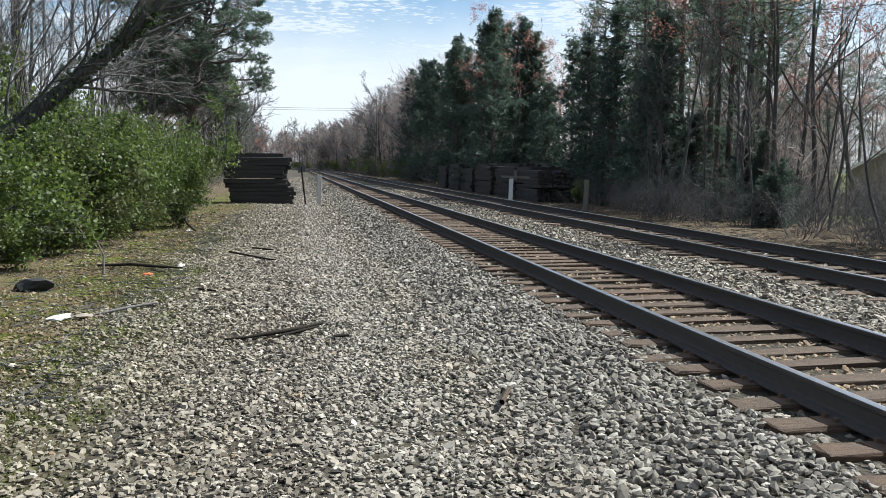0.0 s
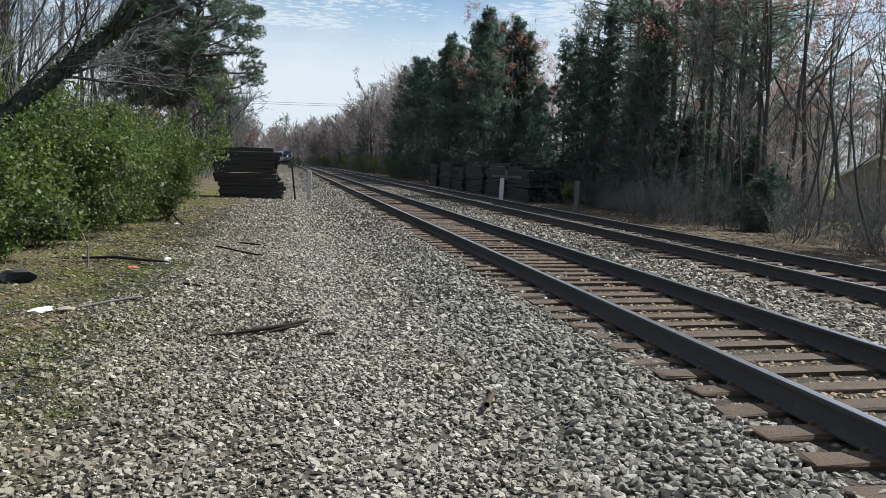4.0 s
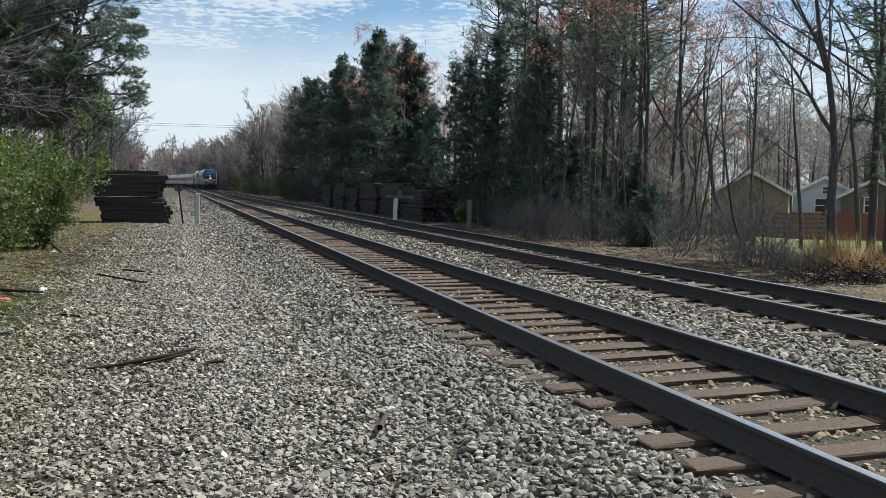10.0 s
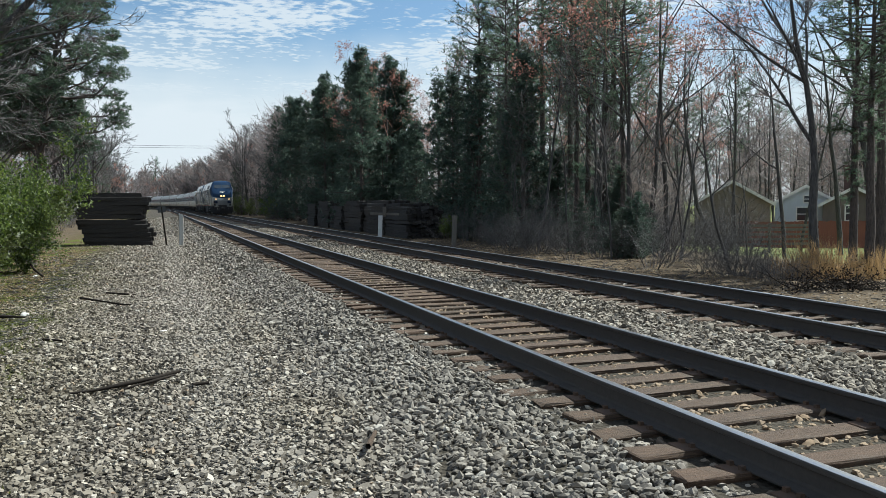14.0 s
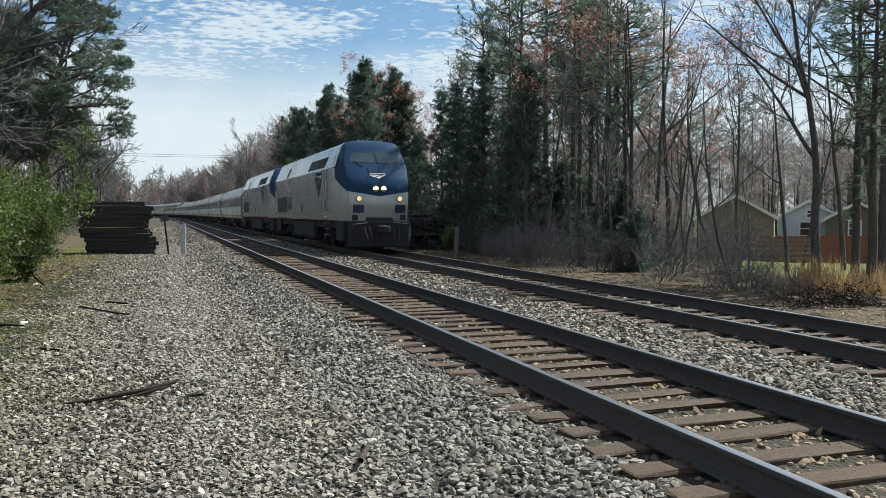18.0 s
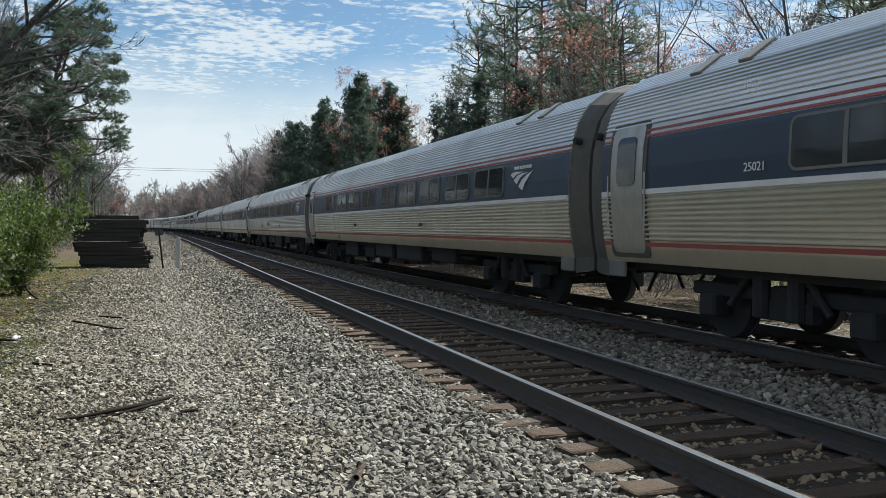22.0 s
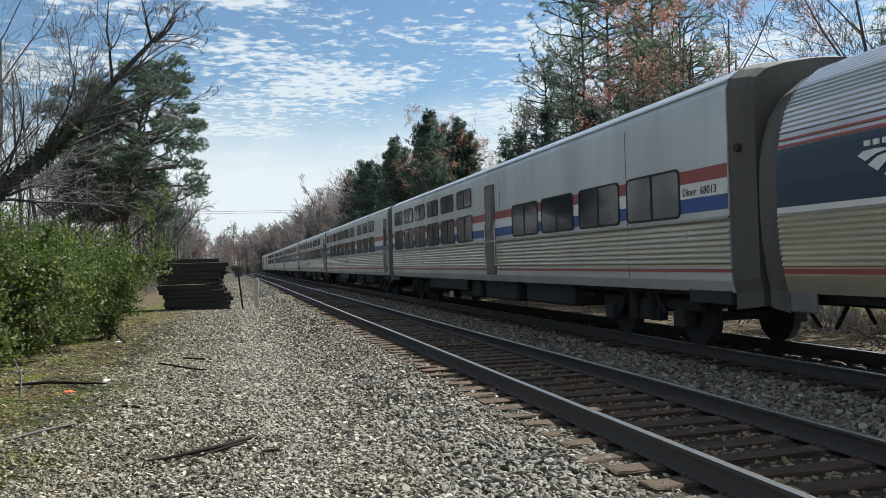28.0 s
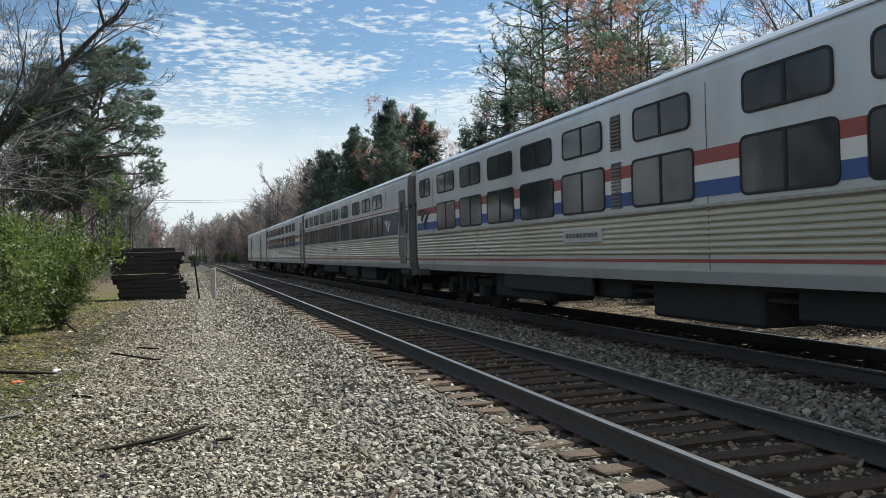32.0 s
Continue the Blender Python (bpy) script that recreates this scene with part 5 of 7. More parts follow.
# ---- plants ----
def grow(rng, base, direction, length, radius, depth, out, bendy=0.22, up=0.12, kids=(3, 5), shrink=0.62, steps=6, spread=(28, 60), start=0.3, thin=0.012):
    """One branch and its children, as tube paths sorted by depth into out[depth]."""
    p, d = np.array(base, float), np.array(direction, float)
    path = [(*p, radius)]
    for i in range(steps):
        d = d + rng.normal(0, bendy, 3) * 0.6 + np.array([0, 0, up])
        d /= np.linalg.norm(d)
        p = p + d * length / steps
        path.append((*p, max(radius * (1 - 0.8 * (i + 1) / steps), thin * 0.5)))
    out.setdefault(depth, []).append(path)
    if depth == 0:
        return
    for k in range(rng.integers(kids[0], kids[1] + 1)):
        u = rng.uniform(start, 1.0)
        j = min(int(u * steps), steps - 1)
        q = np.array(path[j][:3]) + (np.array(path[j + 1][:3]) - np.array(path[j][:3])) * (u * steps - j)
        t = np.array(path[j + 1][:3]) - np.array(path[j][:3])
        t /= np.linalg.norm(t)
        s = np.cross(t, rng.normal(size=3))
        s /= np.linalg.norm(s) + 1e-9
        a = radians(rng.uniform(*spread))
        nd = t * math.cos(a) + s * math.sin(a)
        grow(rng, q, nd, length * shrink * rng.uniform(0.7, 1.15) * (1.15 - 0.5 * u), max(path[j][3] * 0.6, thin * 0.6), depth - 1, out, bendy * 1.1, up, kids, shrink, max(steps - 1, 3), spread, 0.25, thin)


def cards(rng, centres, n, length, width, cone=1.0, droop=0.0):
    """Slim three-sided blades round each centre, as one array of triangles."""
    c = np.repeat(np.asarray(centres, float), n, axis=0)
    d = rng.normal(size=(len(c), 3))
    d[:, 2] = d[:, 2] * cone + droop
    d /= np.linalg.norm(d, axis=1)[:, None]
    s = np.cross(d, rng.normal(size=(len(c), 3)))
    s /= np.linalg.norm(s, axis=1)[:, None]
    L = length * rng.uniform(0.6, 1.2, (len(c), 1))
    W = width * rng.uniform(0.7, 1.3, (len(c), 1))
    b = c + d * L * 0.08
    v = np.stack([b - s * W * 0.5, b + d * L, b + s * W * 0.5], 1)
    return v.reshape(-1, 3), np.arange(len(c) * 3).reshape(-1, 3)


def leaves(rng, centres, length, width):
    """Small pointed leaves (four corners each) at the centres."""
    c = np.asarray(centres, float)
    n = len(c)
    d = rng.normal(size=(n, 3)) + np.array([0, 0, 0.2])
    d /= np.linalg.norm(d, axis=1)[:, None]
    s = np.cross(d, rng.normal(size=(n, 3)))
    s /= np.linalg.norm(s, axis=1)[:, None]
    L, W = length * rng.uniform(0.6, 1.3, (n, 1)), width * rng.uniform(0.7, 1.3, (n, 1))
    v = np.stack([c, c + d * L * 0.45 + s * W * 0.5, c + d * L, c + d * L * 0.45 - s * W * 0.5], 1)
    return v.reshape(-1, 3), np.arange(n * 4).reshape(-1, 4)


def plant(name, label, category, group, parts, m=None):
    e = empty(name, label, category, group, m)
    for pname, me in parts:
        o = hold(pname, me, e)
        if pname in ("branchwork", "bud_haze", "branch_tangle", "foliage", "crown"):
            tagged(o, kind="stuff")
    return e


def bare_tree_parts(seed, height, radius, lean=0.08, fork=0.35, twigs="twig", depth=4, buds=0, thin=0.022, kids=(4, 6)):
    rng = np.random.default_rng(seed)
    out = {}
    grow(rng, (0, 0, -0.4), (rng.normal(0, lean), rng.normal(0, lean), 1.0), height, radius, depth, out, 0.11, 0.05, kids, 0.52, 8, (24, 55), fork, thin)
    small = [p for d in out if d < depth - 1 for p in out[d]]
    (v1, f1), (v2, f2) = tubes(out[depth - 1], 6), tubes(small, 3)
    v1, f1, f2 = np.asarray(v1), np.asarray(f1), np.asarray(f2) + len(v1)
    crown = mesh_of("crown", np.concatenate([v1, v2]), [f1, f2], [M["bark"], M[twigs]], np.concatenate([np.zeros(len(f1), int), np.ones(len(f2), int)]))
    parts = [("trunk", mesh_of("trunk", *tubes(out[depth], 8), [M["bark"]], smooth=True)), ("crown", crown)]
    if buds:
        tips = np.array([p[-1][:3] for p in out[0]])
        c = np.repeat(tips, buds, axis=0) + rng.normal(0, 0.16, (len(tips) * buds, 3))
        parts.append(("bud_haze", mesh_of("bud_haze", *leaves(rng, c, 0.11, 0.075), [M["bud"]])))
    return parts


def pine_parts(seed, height, radius, crown_from=0.5, reach=3.2, tufts=22, lean=0.03, blade=0.21, thick=3.2, sprigs=2, broad=0.028):
    rng = np.random.default_rng(seed)
    n = 12
    w = np.cumsum(rng.normal(0, lean, (n + 1, 2)), axis=0)
    trunk = [(w[i, 0], w[i, 1], -0.4 + (height + 0.4) * i / n, radius * (1 - 0.86 * i / n)) for i in range(n + 1)]
    limbs, tips = [], []
    count = int(height * thick)
    for k in range(count):
        u = crown_from + (1 - crown_from) * (k + rng.random()) / count
        if rng.random() < 0.1:
            u = rng.uniform(crown_from * 0.55, crown_from)
        z = height * u
        i = min(int(u * n), n - 1)
        b = np.array([np.interp(u * n, range(n + 1), w[:, 0]), np.interp(u * n, range(n + 1), w[:, 1]), z])
        a = rng.uniform(0, 2 * np.pi)
        full = math.sin(math.pi * min(1, max(0.12, (1 - u) / (1 - crown_from) * 0.85 + 0.12))) ** 0.6
        L = reach * full * rng.uniform(0.55, 1.15)
        p, d = b.copy(), np.array([math.cos(a), math.sin(a), rng.uniform(-0.05, 0.45)])
        path = [(*p, 0.05 * radius / 0.2)]
        for s in range(5):
            d = d + rng.normal(0, 0.22, 3) + np.array([0, 0, 0.07])
            d /= np.linalg.norm(d)
            p = p + d * L / 5
            path.append((*p, 0.045 * radius / 0.2 * (1 - s / 5.5)))
            if s >= 1:
                for _ in range(sprigs if s < 4 else sprigs + 1):
                    e = d + rng.normal(0, 0.7, 3)
                    e /= np.linalg.norm(e)
                    q = p + e * rng.uniform(0.25, 0.75)
                    limbs.append([(*p, 0.018), (*q, 0.009)])
                    tips += [q, (p + q) / 2 + rng.normal(0, 0.08, 3)]
        limbs.append(path)
    for k in range(5):
        tips.append(np.array([w[-1, 0], w[-1, 1], height]) + rng.normal(0, 0.3, 3))
    tips = np.array(tips)
    v, f = cards(rng, tips, tufts, blade, broad, 0.9, 0.2)
    return [("trunk", mesh_of("trunk", *tubes([trunk], 8), [M["pine_bark"]], smooth=True)), ("branchwork", mesh_of("branchwork", *tubes(limbs, 4), [M["pine_bark"]])), ("crown", mesh_of("crown", v, f, [M["needle"]]))]


def lobed_pine_parts(seed, height, lean, reach, lobes):
    """An old spreading pine: bare leaning trunk, crooked limbs, needles gathered in flat rounded lobes."""
    rng = np.random.default_rng(seed)
    z = np.linspace(-0.4, height * 0.94, 10)
    wave = np.cumsum(rng.normal(0, 0.08, 10))
    trunk = [(lean * (max(q, 0) / height) ** 1.3 + w, 0.5 * w, q, 0.25 * (1 - 0.8 * i / 9)) for i, (q, w) in enumerate(zip(z, wave))]
    tr = np.array(trunk)
    limbs, tips = [], []
    for k in range(lobes):
        u = (k + 0.5) / lobes
        h = height * (0.36 + 0.62 * u)
        wide = reach * math.sin(math.pi * (0.20 + 0.72 * u)) ** 0.7 * rng.uniform(0.35, 1.05)
        a = k * 2.4 + rng.normal(0, 0.4)
        at = np.array([np.interp(h, tr[:, 2], tr[:, 0]), np.interp(h, tr[:, 2], tr[:, 1]), 0])
        c = at + [wide * math.cos(a), wide * math.sin(a), h]
        low = h - rng.uniform(0.5, 1.6)
        b = np.array([np.interp(low, tr[:, 2], tr[:, 0]), np.interp(low, tr[:, 2], tr[:, 1]), low])
        m = (b + c) / 2 + rng.normal(0, 0.28, 3) + [0, 0, 0.1]
        limbs.append([(*b, 0.075), (*((b + m) / 2 + rng.normal(0, 0.1, 3)), 0.062), (*m, 0.05), (*((m + c) / 2 + rng.normal(0, 0.12, 3)), 0.035), (*c, 0.015)])
        size = rng.uniform(0.65, 1.15) * (1.0 - 0.25 * u)
        for _ in range(int(95 * size)):
            d = rng.normal(size=3)
            d *= rng.uniform(0.45, 1.0) ** 0.5 / np.linalg.norm(d)
            p = c + d * [size, size, size * 0.55]
            tips.append(p)
            if rng.random() < 0.5:
                limbs.append([(*(c + (p - c) * 0.1), 0.016), (*p, 0.006)])
        for _ in range(3):
            e = m + rng.normal(0, 0.7, 3)
            limbs.append([(*m, 0.018), (*((m + e) / 2 + rng.normal(0, 0.1, 3)), 0.012), (*e, 0.005)])
    v, f = cards(rng, np.array(tips), 15, 0.21, 0.034, 0.8, 0.3)
    return [("trunk", mesh_of("trunk", *tubes([trunk], 9), [M["pine_bark"]], smooth=True)), ("branchwork", mesh_of("branchwork", *tubes(limbs, 4), [M["pine_bark"]])), ("crown", mesh_of("crown", v, f, [M["old_needle"]]))]


def cedar_parts(seed, height, reach):
    rng = np.random.default_rng(seed)
    trunk = [(rng.normal(0, 0.05), rng.normal(0, 0.05), -0.3 + (height + 0.3) * i / 8, 0.18 * (1 - 0.9 * i / 8)) for i in range(9)]
    limbs, tips = [], []
    for k in range(int(height * 11)):
        u = rng.random() ** 1.15
        z = height * (0.03 + 0.97 * u)
        a = rng.uniform(0, 2 * np.pi)
        L = reach * (1 - u) ** 0.75 * rng.uniform(0.55, 1.1) + 0.2
        e = np.array([math.cos(a) * L, math.sin(a) * L, z + L * rng.uniform(-0.08, 0.4)])
        limbs.append([(0, 0, z, 0.03), (*(e * [0.55, 0.55, 1] - [0, 0, 0.1]), 0.02), (*e, 0.006)])
        for s in np.linspace(0.35, 1.0, 5):
            tips.append(np.array([e[0] * s, e[1] * s, z + (e[2] - z) * s]) + rng.normal(0, 0.16, 3))
    v, f = cards(rng, np.array(tips), 11, 0.38, 0.085, 0.9, 0.12)
    return [("trunk", mesh_of("trunk", *tubes([trunk], 7), [M["pine_bark"]])), ("branchwork", mesh_of("branchwork", *tubes(limbs, 3), [M["pine_bark"]])), ("crown", mesh_of("crown", v, f, [M["cedar"]]))]


def shrub_parts(seed, height, radius, leaf_count, leaf="leaf", stems=26, size=0.055):
    rng = np.random.default_rng(seed)
    out = {}
    for k in range(stems):
        a = rng.uniform(0, 2 * np.pi)
        s = rng.uniform(0.1, 1.0)
        grow(rng, (0.35 * radius * math.cos(a) * s, 0.35 * radius * math.sin(a) * s, -0.1), (math.cos(a) * s * 0.9, math.sin(a) * s * 0.9, 1.0), height * rng.uniform(0.6, 1.1), 0.018, 2, out, 0.2, -0.02, (4, 6), 0.55, 6, (25, 60), 0.25, 0.006)
    paths = [p for d in out for p in out[d]]
    v, f = tubes(paths, 3)
    parts = [("branch_tangle", mesh_of("branch_tangle", v, f, [M["twig"]]))]
    if leaf_count:
        pts = np.array([q[:3] for d in (0, 1) for p in out[d] for q in p[1:]])
        clump = pts[rng.integers(0, len(pts), 110)]
        pick = rng.integers(0, 110, leaf_count)
        c = clump[pick] + rng.normal(0, 1.0, (leaf_count, 3)) * rng.uniform(0.07, 0.22, (110, 1))[pick]
        c = c[c[:, 2] > 0.02]
        parts.append(("foliage", mesh_of("foliage", *leaves(rng, c, size, size * 0.62), [M[leaf]])))
    return parts


def wood_mass(name, label, rng, spots, limbs, twigs, foot=0.22):
    """Many bare trees far off in one mesh: a three-sided trunk each, limbs and twigs as slim blades."""
    sp = np.array(spots)
    n = len(sp)
    h = sp[:, 3:4]
    base = sp[:, :3] - [0, 0, 0.4]
    top = base + np.concatenate([rng.normal(0, 0.05, (n, 2)), np.ones((n, 1))], 1) * h
    ring = np.array([[1, 0, 0], [-0.5, 0.87, 0], [-0.5, -0.87, 0]])
    r = (0.011 * h)[:, None]
    tv = np.concatenate([base[:, None] + ring * r, top[:, None] + ring * r * 0.12], 1).reshape(-1, 3)
    o = (np.arange(n) * 6)[:, None]
    tf = np.concatenate([o + np.array([a, b, b + 3, a + 3]) for a, b in ((0, 1), (1, 2), (2, 0))])

    def blades(b, d, w):
        s = np.cross(d, rng.normal(size=d.shape))
        s /= np.linalg.norm(s, axis=1)[:, None] + 1e-9
        return np.stack([b - s * w, b + d, b + s * w], 1)

    wide = np.clip(np.abs(sp[:, 1:2]) / 110, 1.0, 3.6)
    i = np.repeat(np.arange(n), limbs)
    u = foot + (0.97 - foot) * rng.random((len(i), 1)) ** 0.85
    b = base[i] + (top - base)[i] * u
    d = rng.normal(size=(len(i), 3)) * [1, 1, 0.35]
    d /= np.linalg.norm(d, axis=1)[:, None]
    d[:, 2] += rng.uniform(0.2, 1.1, len(i))
    d *= h[i] * (0.34 - 0.24 * u) * rng.uniform(0.6, 1.2, (len(i), 1))
    v1 = blades(b, d, 0.0045 * h[i] * wide[i])
    j = np.repeat(np.arange(len(i)), twigs)
    q = rng.uniform(0.25, 1.0, (len(j), 1))
    d2 = rng.normal(size=(len(j), 3)) * 0.6 + d[j] / np.linalg.norm(d[j], axis=1)[:, None] + [0, 0, 0.25]
    d2 *= h[i][j] * 0.075 * rng.uniform(0.5, 1.2, (len(j), 1))
    v2 = blades(b[j] + d[j] * q, d2, (0.0017 * h[i][j] + 0.003) * wide[i][j])
    v = np.concatenate([v1, v2]).reshape(-1, 3)
    f = np.arange(len(v)).reshape(-1, 3) + len(tv)
    me = mesh_of(name, np.concatenate([tv, v]), [tf, f], [M["bark"], M["far_twig"]], np.concatenate([np.zeros(len(tf), int), np.ones(len(f), int)]))
    tagged(new(name, me), label, "woods", kind="stuff")


def place(proto, x, y, z, s=1.0, turn=0.0, sz=None):
    o = copy_thing(proto, pose(x, y, z, 0, 0, turn))
    o.scale = (s, s, sz or s)
    return o


def tall_grass_parts(seed, n, height, spread):
    rng = np.random.default_rng(seed)
    b = np.stack([rng.normal(0, spread, n), rng.normal(0, spread, n), np.zeros(n)], -1)
    d = np.stack([rng.normal(0, 0.22, n), rng.normal(0, 0.22, n), np.ones(n)], -1)
    L = height * rng.uniform(0.5, 1.15, (n, 1))
    s = rng.normal(size=(n, 3)) * [1, 1, 0]
    s /= np.linalg.norm(s, axis=1)[:, None]
    mid, tip = b + d * L * 0.55, b + d * L + np.stack([rng.normal(0, 0.12, n), rng.normal(0, 0.12, n), np.zeros(n)], -1)
    w = 0.009
    v = np.stack([b - s * w, b + s * w, mid + s * w * 0.8, mid - s * w * 0.8, tip], 1).reshape(-1, 3)
    q = (np.arange(n) * 5)[:, None]
    return [("grass_clump", mesh_of("grass_clump", v, [q + [0, 1, 2, 3], q + [3, 2, 4]], [M["dry"]]))]


def ivy_tree(seed):
    """A leaning trunk, its lower limb wrapped in ivy, that reaches out over the hedge."""
    rng = np.random.default_rng(seed)
    out = {}
    base = np.array([-8.6, 17.0, -0.4])
    spine = [(-8.6, 17.0, -0.4, 0.20), (-7.2, 17.2, 1.0, 0.18), (-5.8, 17.5, 1.9, 0.165), (-4.6, 17.8, 2.95, 0.15), (-3.6, 18.0, 3.85, 0.125), (-3.0, 18.1, 4.5, 0.10), (-2.3, 18.2, 5.4, 0.07), (-1.5, 18.2, 6.3, 0.035)]
    spine = [tuple(np.array(s[:3]) - base) + (s[3],) for s in spine]
    for k, s in enumerate(spine[2:], 2):
        for _ in range(4):
            d = np.array([rng.uniform(-0.2, 0.9), rng.normal(0, 0.6), rng.uniform(0.0, 0.9)])
            grow(rng, s[:3], d / np.linalg.norm(d), rng.uniform(1.8, 3.4) * (1.25 - 0.09 * k), 0.038, 3, out, 0.16, 0.04, (3, 5), 0.56, 6, (22, 50), 0.25, 0.010)
    u = rng.uniform(0.5, 5.2, 3600)
    sp = np.array(spine)
    c = np.stack([np.interp(u, range(8), sp[:, i]) for i in range(3)], -1) + rng.normal(0, 0.085, (3600, 3))
    big = [spine] + out.get(3, [])
    small = [p for d in out if d < 3 for p in out[d]]
    return base, [("trunk", mesh_of("trunk", *tubes(big, 7), [M["bark"]], smooth=True)), ("crown", mesh_of("crown", *tubes(small, 3), [M["twig"]])), ("ivy", mesh_of("ivy", *leaves(rng, c, 0.085, 0.065), [M["ivy"]]))]


def plant_all():
    rng = np.random.default_rng(3)
    G = lambda x, y: float(ground_height(x - bend(y), y)) - 0.02
    wood = "trees of the woods"
    bare = [plant("bare_tree", "leafless grey deciduous tree in the woods", "tree", wood, bare_tree_parts(s, h, r, thin=0.014, kids=(3, 5))) for s, h, r in ((1, 15, 0.17), (2, 13, 0.13), (3, 16, 0.2))]
    sap = [plant("sapling", "slender leafless young tree", "tree", wood, bare_tree_parts(s, h, r, 0.07, 0.3, depth=3, thin=0.012)) for s, h, r in ((5, 8, 0.055), (6, 9.5, 0.07), (7, 7, 0.05), (8, 10.5, 0.08))]
    far = [plant("bare_tree", "leafless deciduous tree far down the line", "tree", wood, bare_tree_parts(s, h, 0.2, 0.05, 0.2, depth=3, thin=0.05, kids=(6, 9))) for s, h in ((9, 13), (10, 15))]
    red = [plant("budding_tree", "leafless maple with reddish spring buds", "tree", wood, bare_tree_parts(s, h, 0.14, twigs="red_twig", buds=10, depth=4, kids=(3, 4), thin=0.012)) for s, h in ((11, 14), (12, 12))]
    pines = [plant("pine_tree", "tall pine with a bare trunk and green needles", "tree", wood, pine_parts(s, h, r, c, q, 13)) for s, h, r, c, q in ((21, 17, 0.2, 0.42, 3.4), (22, 16, 0.17, 0.55, 3.0), (23, 18, 0.22, 0.5, 3.2))]
    lone = [plant("pine_tree", "spreading pine with an irregular crown beside the tie stack", "tree", wood, lobed_pine_parts(s, h, l, q, n)) for s, h, l, q, n in ((26, 13.4, 2.1, 3.9, 62), (27, 12.6, 0.9, 3.2, 42))]
    cedars = [plant("cedar_tree", "dense dark green conifer", "tree", wood, cedar_parts(s, h, q)) for s, h, q in ((31, 14, 3.0), (32, 11, 2.8))]
    brush = [plant("bare_shrub", "leafless twiggy undergrowth shrub", "shrub", "undergrowth", shrub_parts(s, 2.4, 1.4, 0, stems=15)) for s in (41, 42, 43)]
    green = [plant("evergreen_shrub", "green privet shrub with small leaves", "shrub", "undergrowth", shrub_parts(s, h, 1.5, n, stems=9, size=0.088)) for s, h, n in ((51, 2.4, 10500), (52, 2.0, 8500), (53, 2.9, 11500))]
    straw = [plant("tall_dry_grass", "clump of tall dry orange-brown grass", "grass", "dry grass", tall_grass_parts(s, 420, h, 0.34)) for s, h in ((61, 1.05), (62, 0.75))]
    used = set()

    def put(kind, x, y, s=1.0, sz=None, turn=None):
        i = kind if not isinstance(kind, list) else kind[rng.integers(0, len(kind))]
        turn = rng.uniform(0, 360) if turn is None else turn
        if i.name in used:
            return place(i, x, y, G(x, y), s, turn, sz)
        used.add(i.name)
        i.matrix_basis = pose(x, y, G(x, y), 0, 0, turn)
        i.scale = (s, s, sz or s)
        return i

    def fill(n, xs, az, kinds, gap=2.0, size=(0.85, 1.12), far_y=130, keep=None):
        taken, tries = [], 0
        while len(taken) < n and tries < n * 60:
            tries += 1
            x = rng.uniform(*xs)
            a = rng.uniform(*az)
            y = x / a
            if y > far_y or (keep and not keep(x, y)) or any((x - p) ** 2 + (y - q) ** 2 < gap * gap for p, q in taken):
                continue
            taken.append((x, y))
            put(kinds[rng.integers(0, len(kinds))], x, y, rng.uniform(*size), rng.uniform(*size))

    # a dark row of conifers by the line, lower ones nearer, then the open wood of pines and bare trees
    for k in range(20):
        put(cedars[0], rng.uniform(14.2, 16.5), 61 + 2.6 * k + rng.normal(0, 0.6), rng.uniform(0.86, 1.0), rng.uniform(0.86, 1.0))
    for k in range(12):
        put(cedars, rng.uniform(16.5, 21), rng.uniform(62, 112), rng.uniform(0.9, 1.1))
    for k in range(9):
        put(cedars[k % 2], rng.uniform(14.4, 17.5), 35.5 + 1.35 * k + rng.normal(0, 0.4), rng.uniform(0.62, 0.74), rng.uniform(0.62, 0.76))
    for k in range(6):
        put(cedars[1], rng.uniform(15.5, 19), rng.uniform(50, 60), rng.uniform(0.5, 0.75))
    for a, x in ((0.262, 18.5), (0.275, 17.5), (0.29, 19.5), (0.30, 21.0), (0.25, 19.5), (0.235, 21.5)):
        put(red, x, x / a, rng.uniform(0.86, 1.0))
    fill(10, (20, 28), (0.20, 0.33), [red, bare, red, sap], 2.0, (0.85, 1.0))
    put(bare[1], 24.0, 75.0, 1.15), put(bare[0], 23.0, 64.5, 1.05)
    # tall pines over the verge, reddish maples after them, thin bare trees last
    for a, x, q in ((0.40, 17.0, 0.72), (0.44, 16.5, 0.74), (0.455, 20.0, 1.0), (0.49, 21.5, 1.05), (0.535, 22.5, 1.0), (0.56, 20.0, 0.9), (0.60, 22.0, 0.85), (0.385, 19.5, 0.74)):
        put(pines, x, x / a, q, q)
    for a, x, q in ((0.57, 18.0, 0.86), (0.60, 19.5, 0.92), (0.63, 18.5, 0.9), (0.655, 20.5, 0.95), (0.69, 21.0, 0.9), (0.43, 21.5, 0.95), (0.52, 24.0, 1.0), (0.41, 21.5, 0.9)):
        put(red, x, x / a, q, q)
    for a, x, q in ((0.545, 18.2, 0.88), (0.585, 19.0, 0.86), (0.615, 18.2, 0.78), (1.06, 17.4, 0.62)):
        put(pines, x, x / a, q, q * 0.8)
    fill(16, (23, 42), (0.36, 0.64), [pines, bare, red], 3.1, (0.85, 1.05), 95)
    fill(26, (14.3, 24), (0.37, 0.64), [sap], 1.0, (0.7, 1.05), 60)
    fill(15, (16, 26), (0.62, 0.84), [sap], 1.3, (0.55, 0.9), 60)
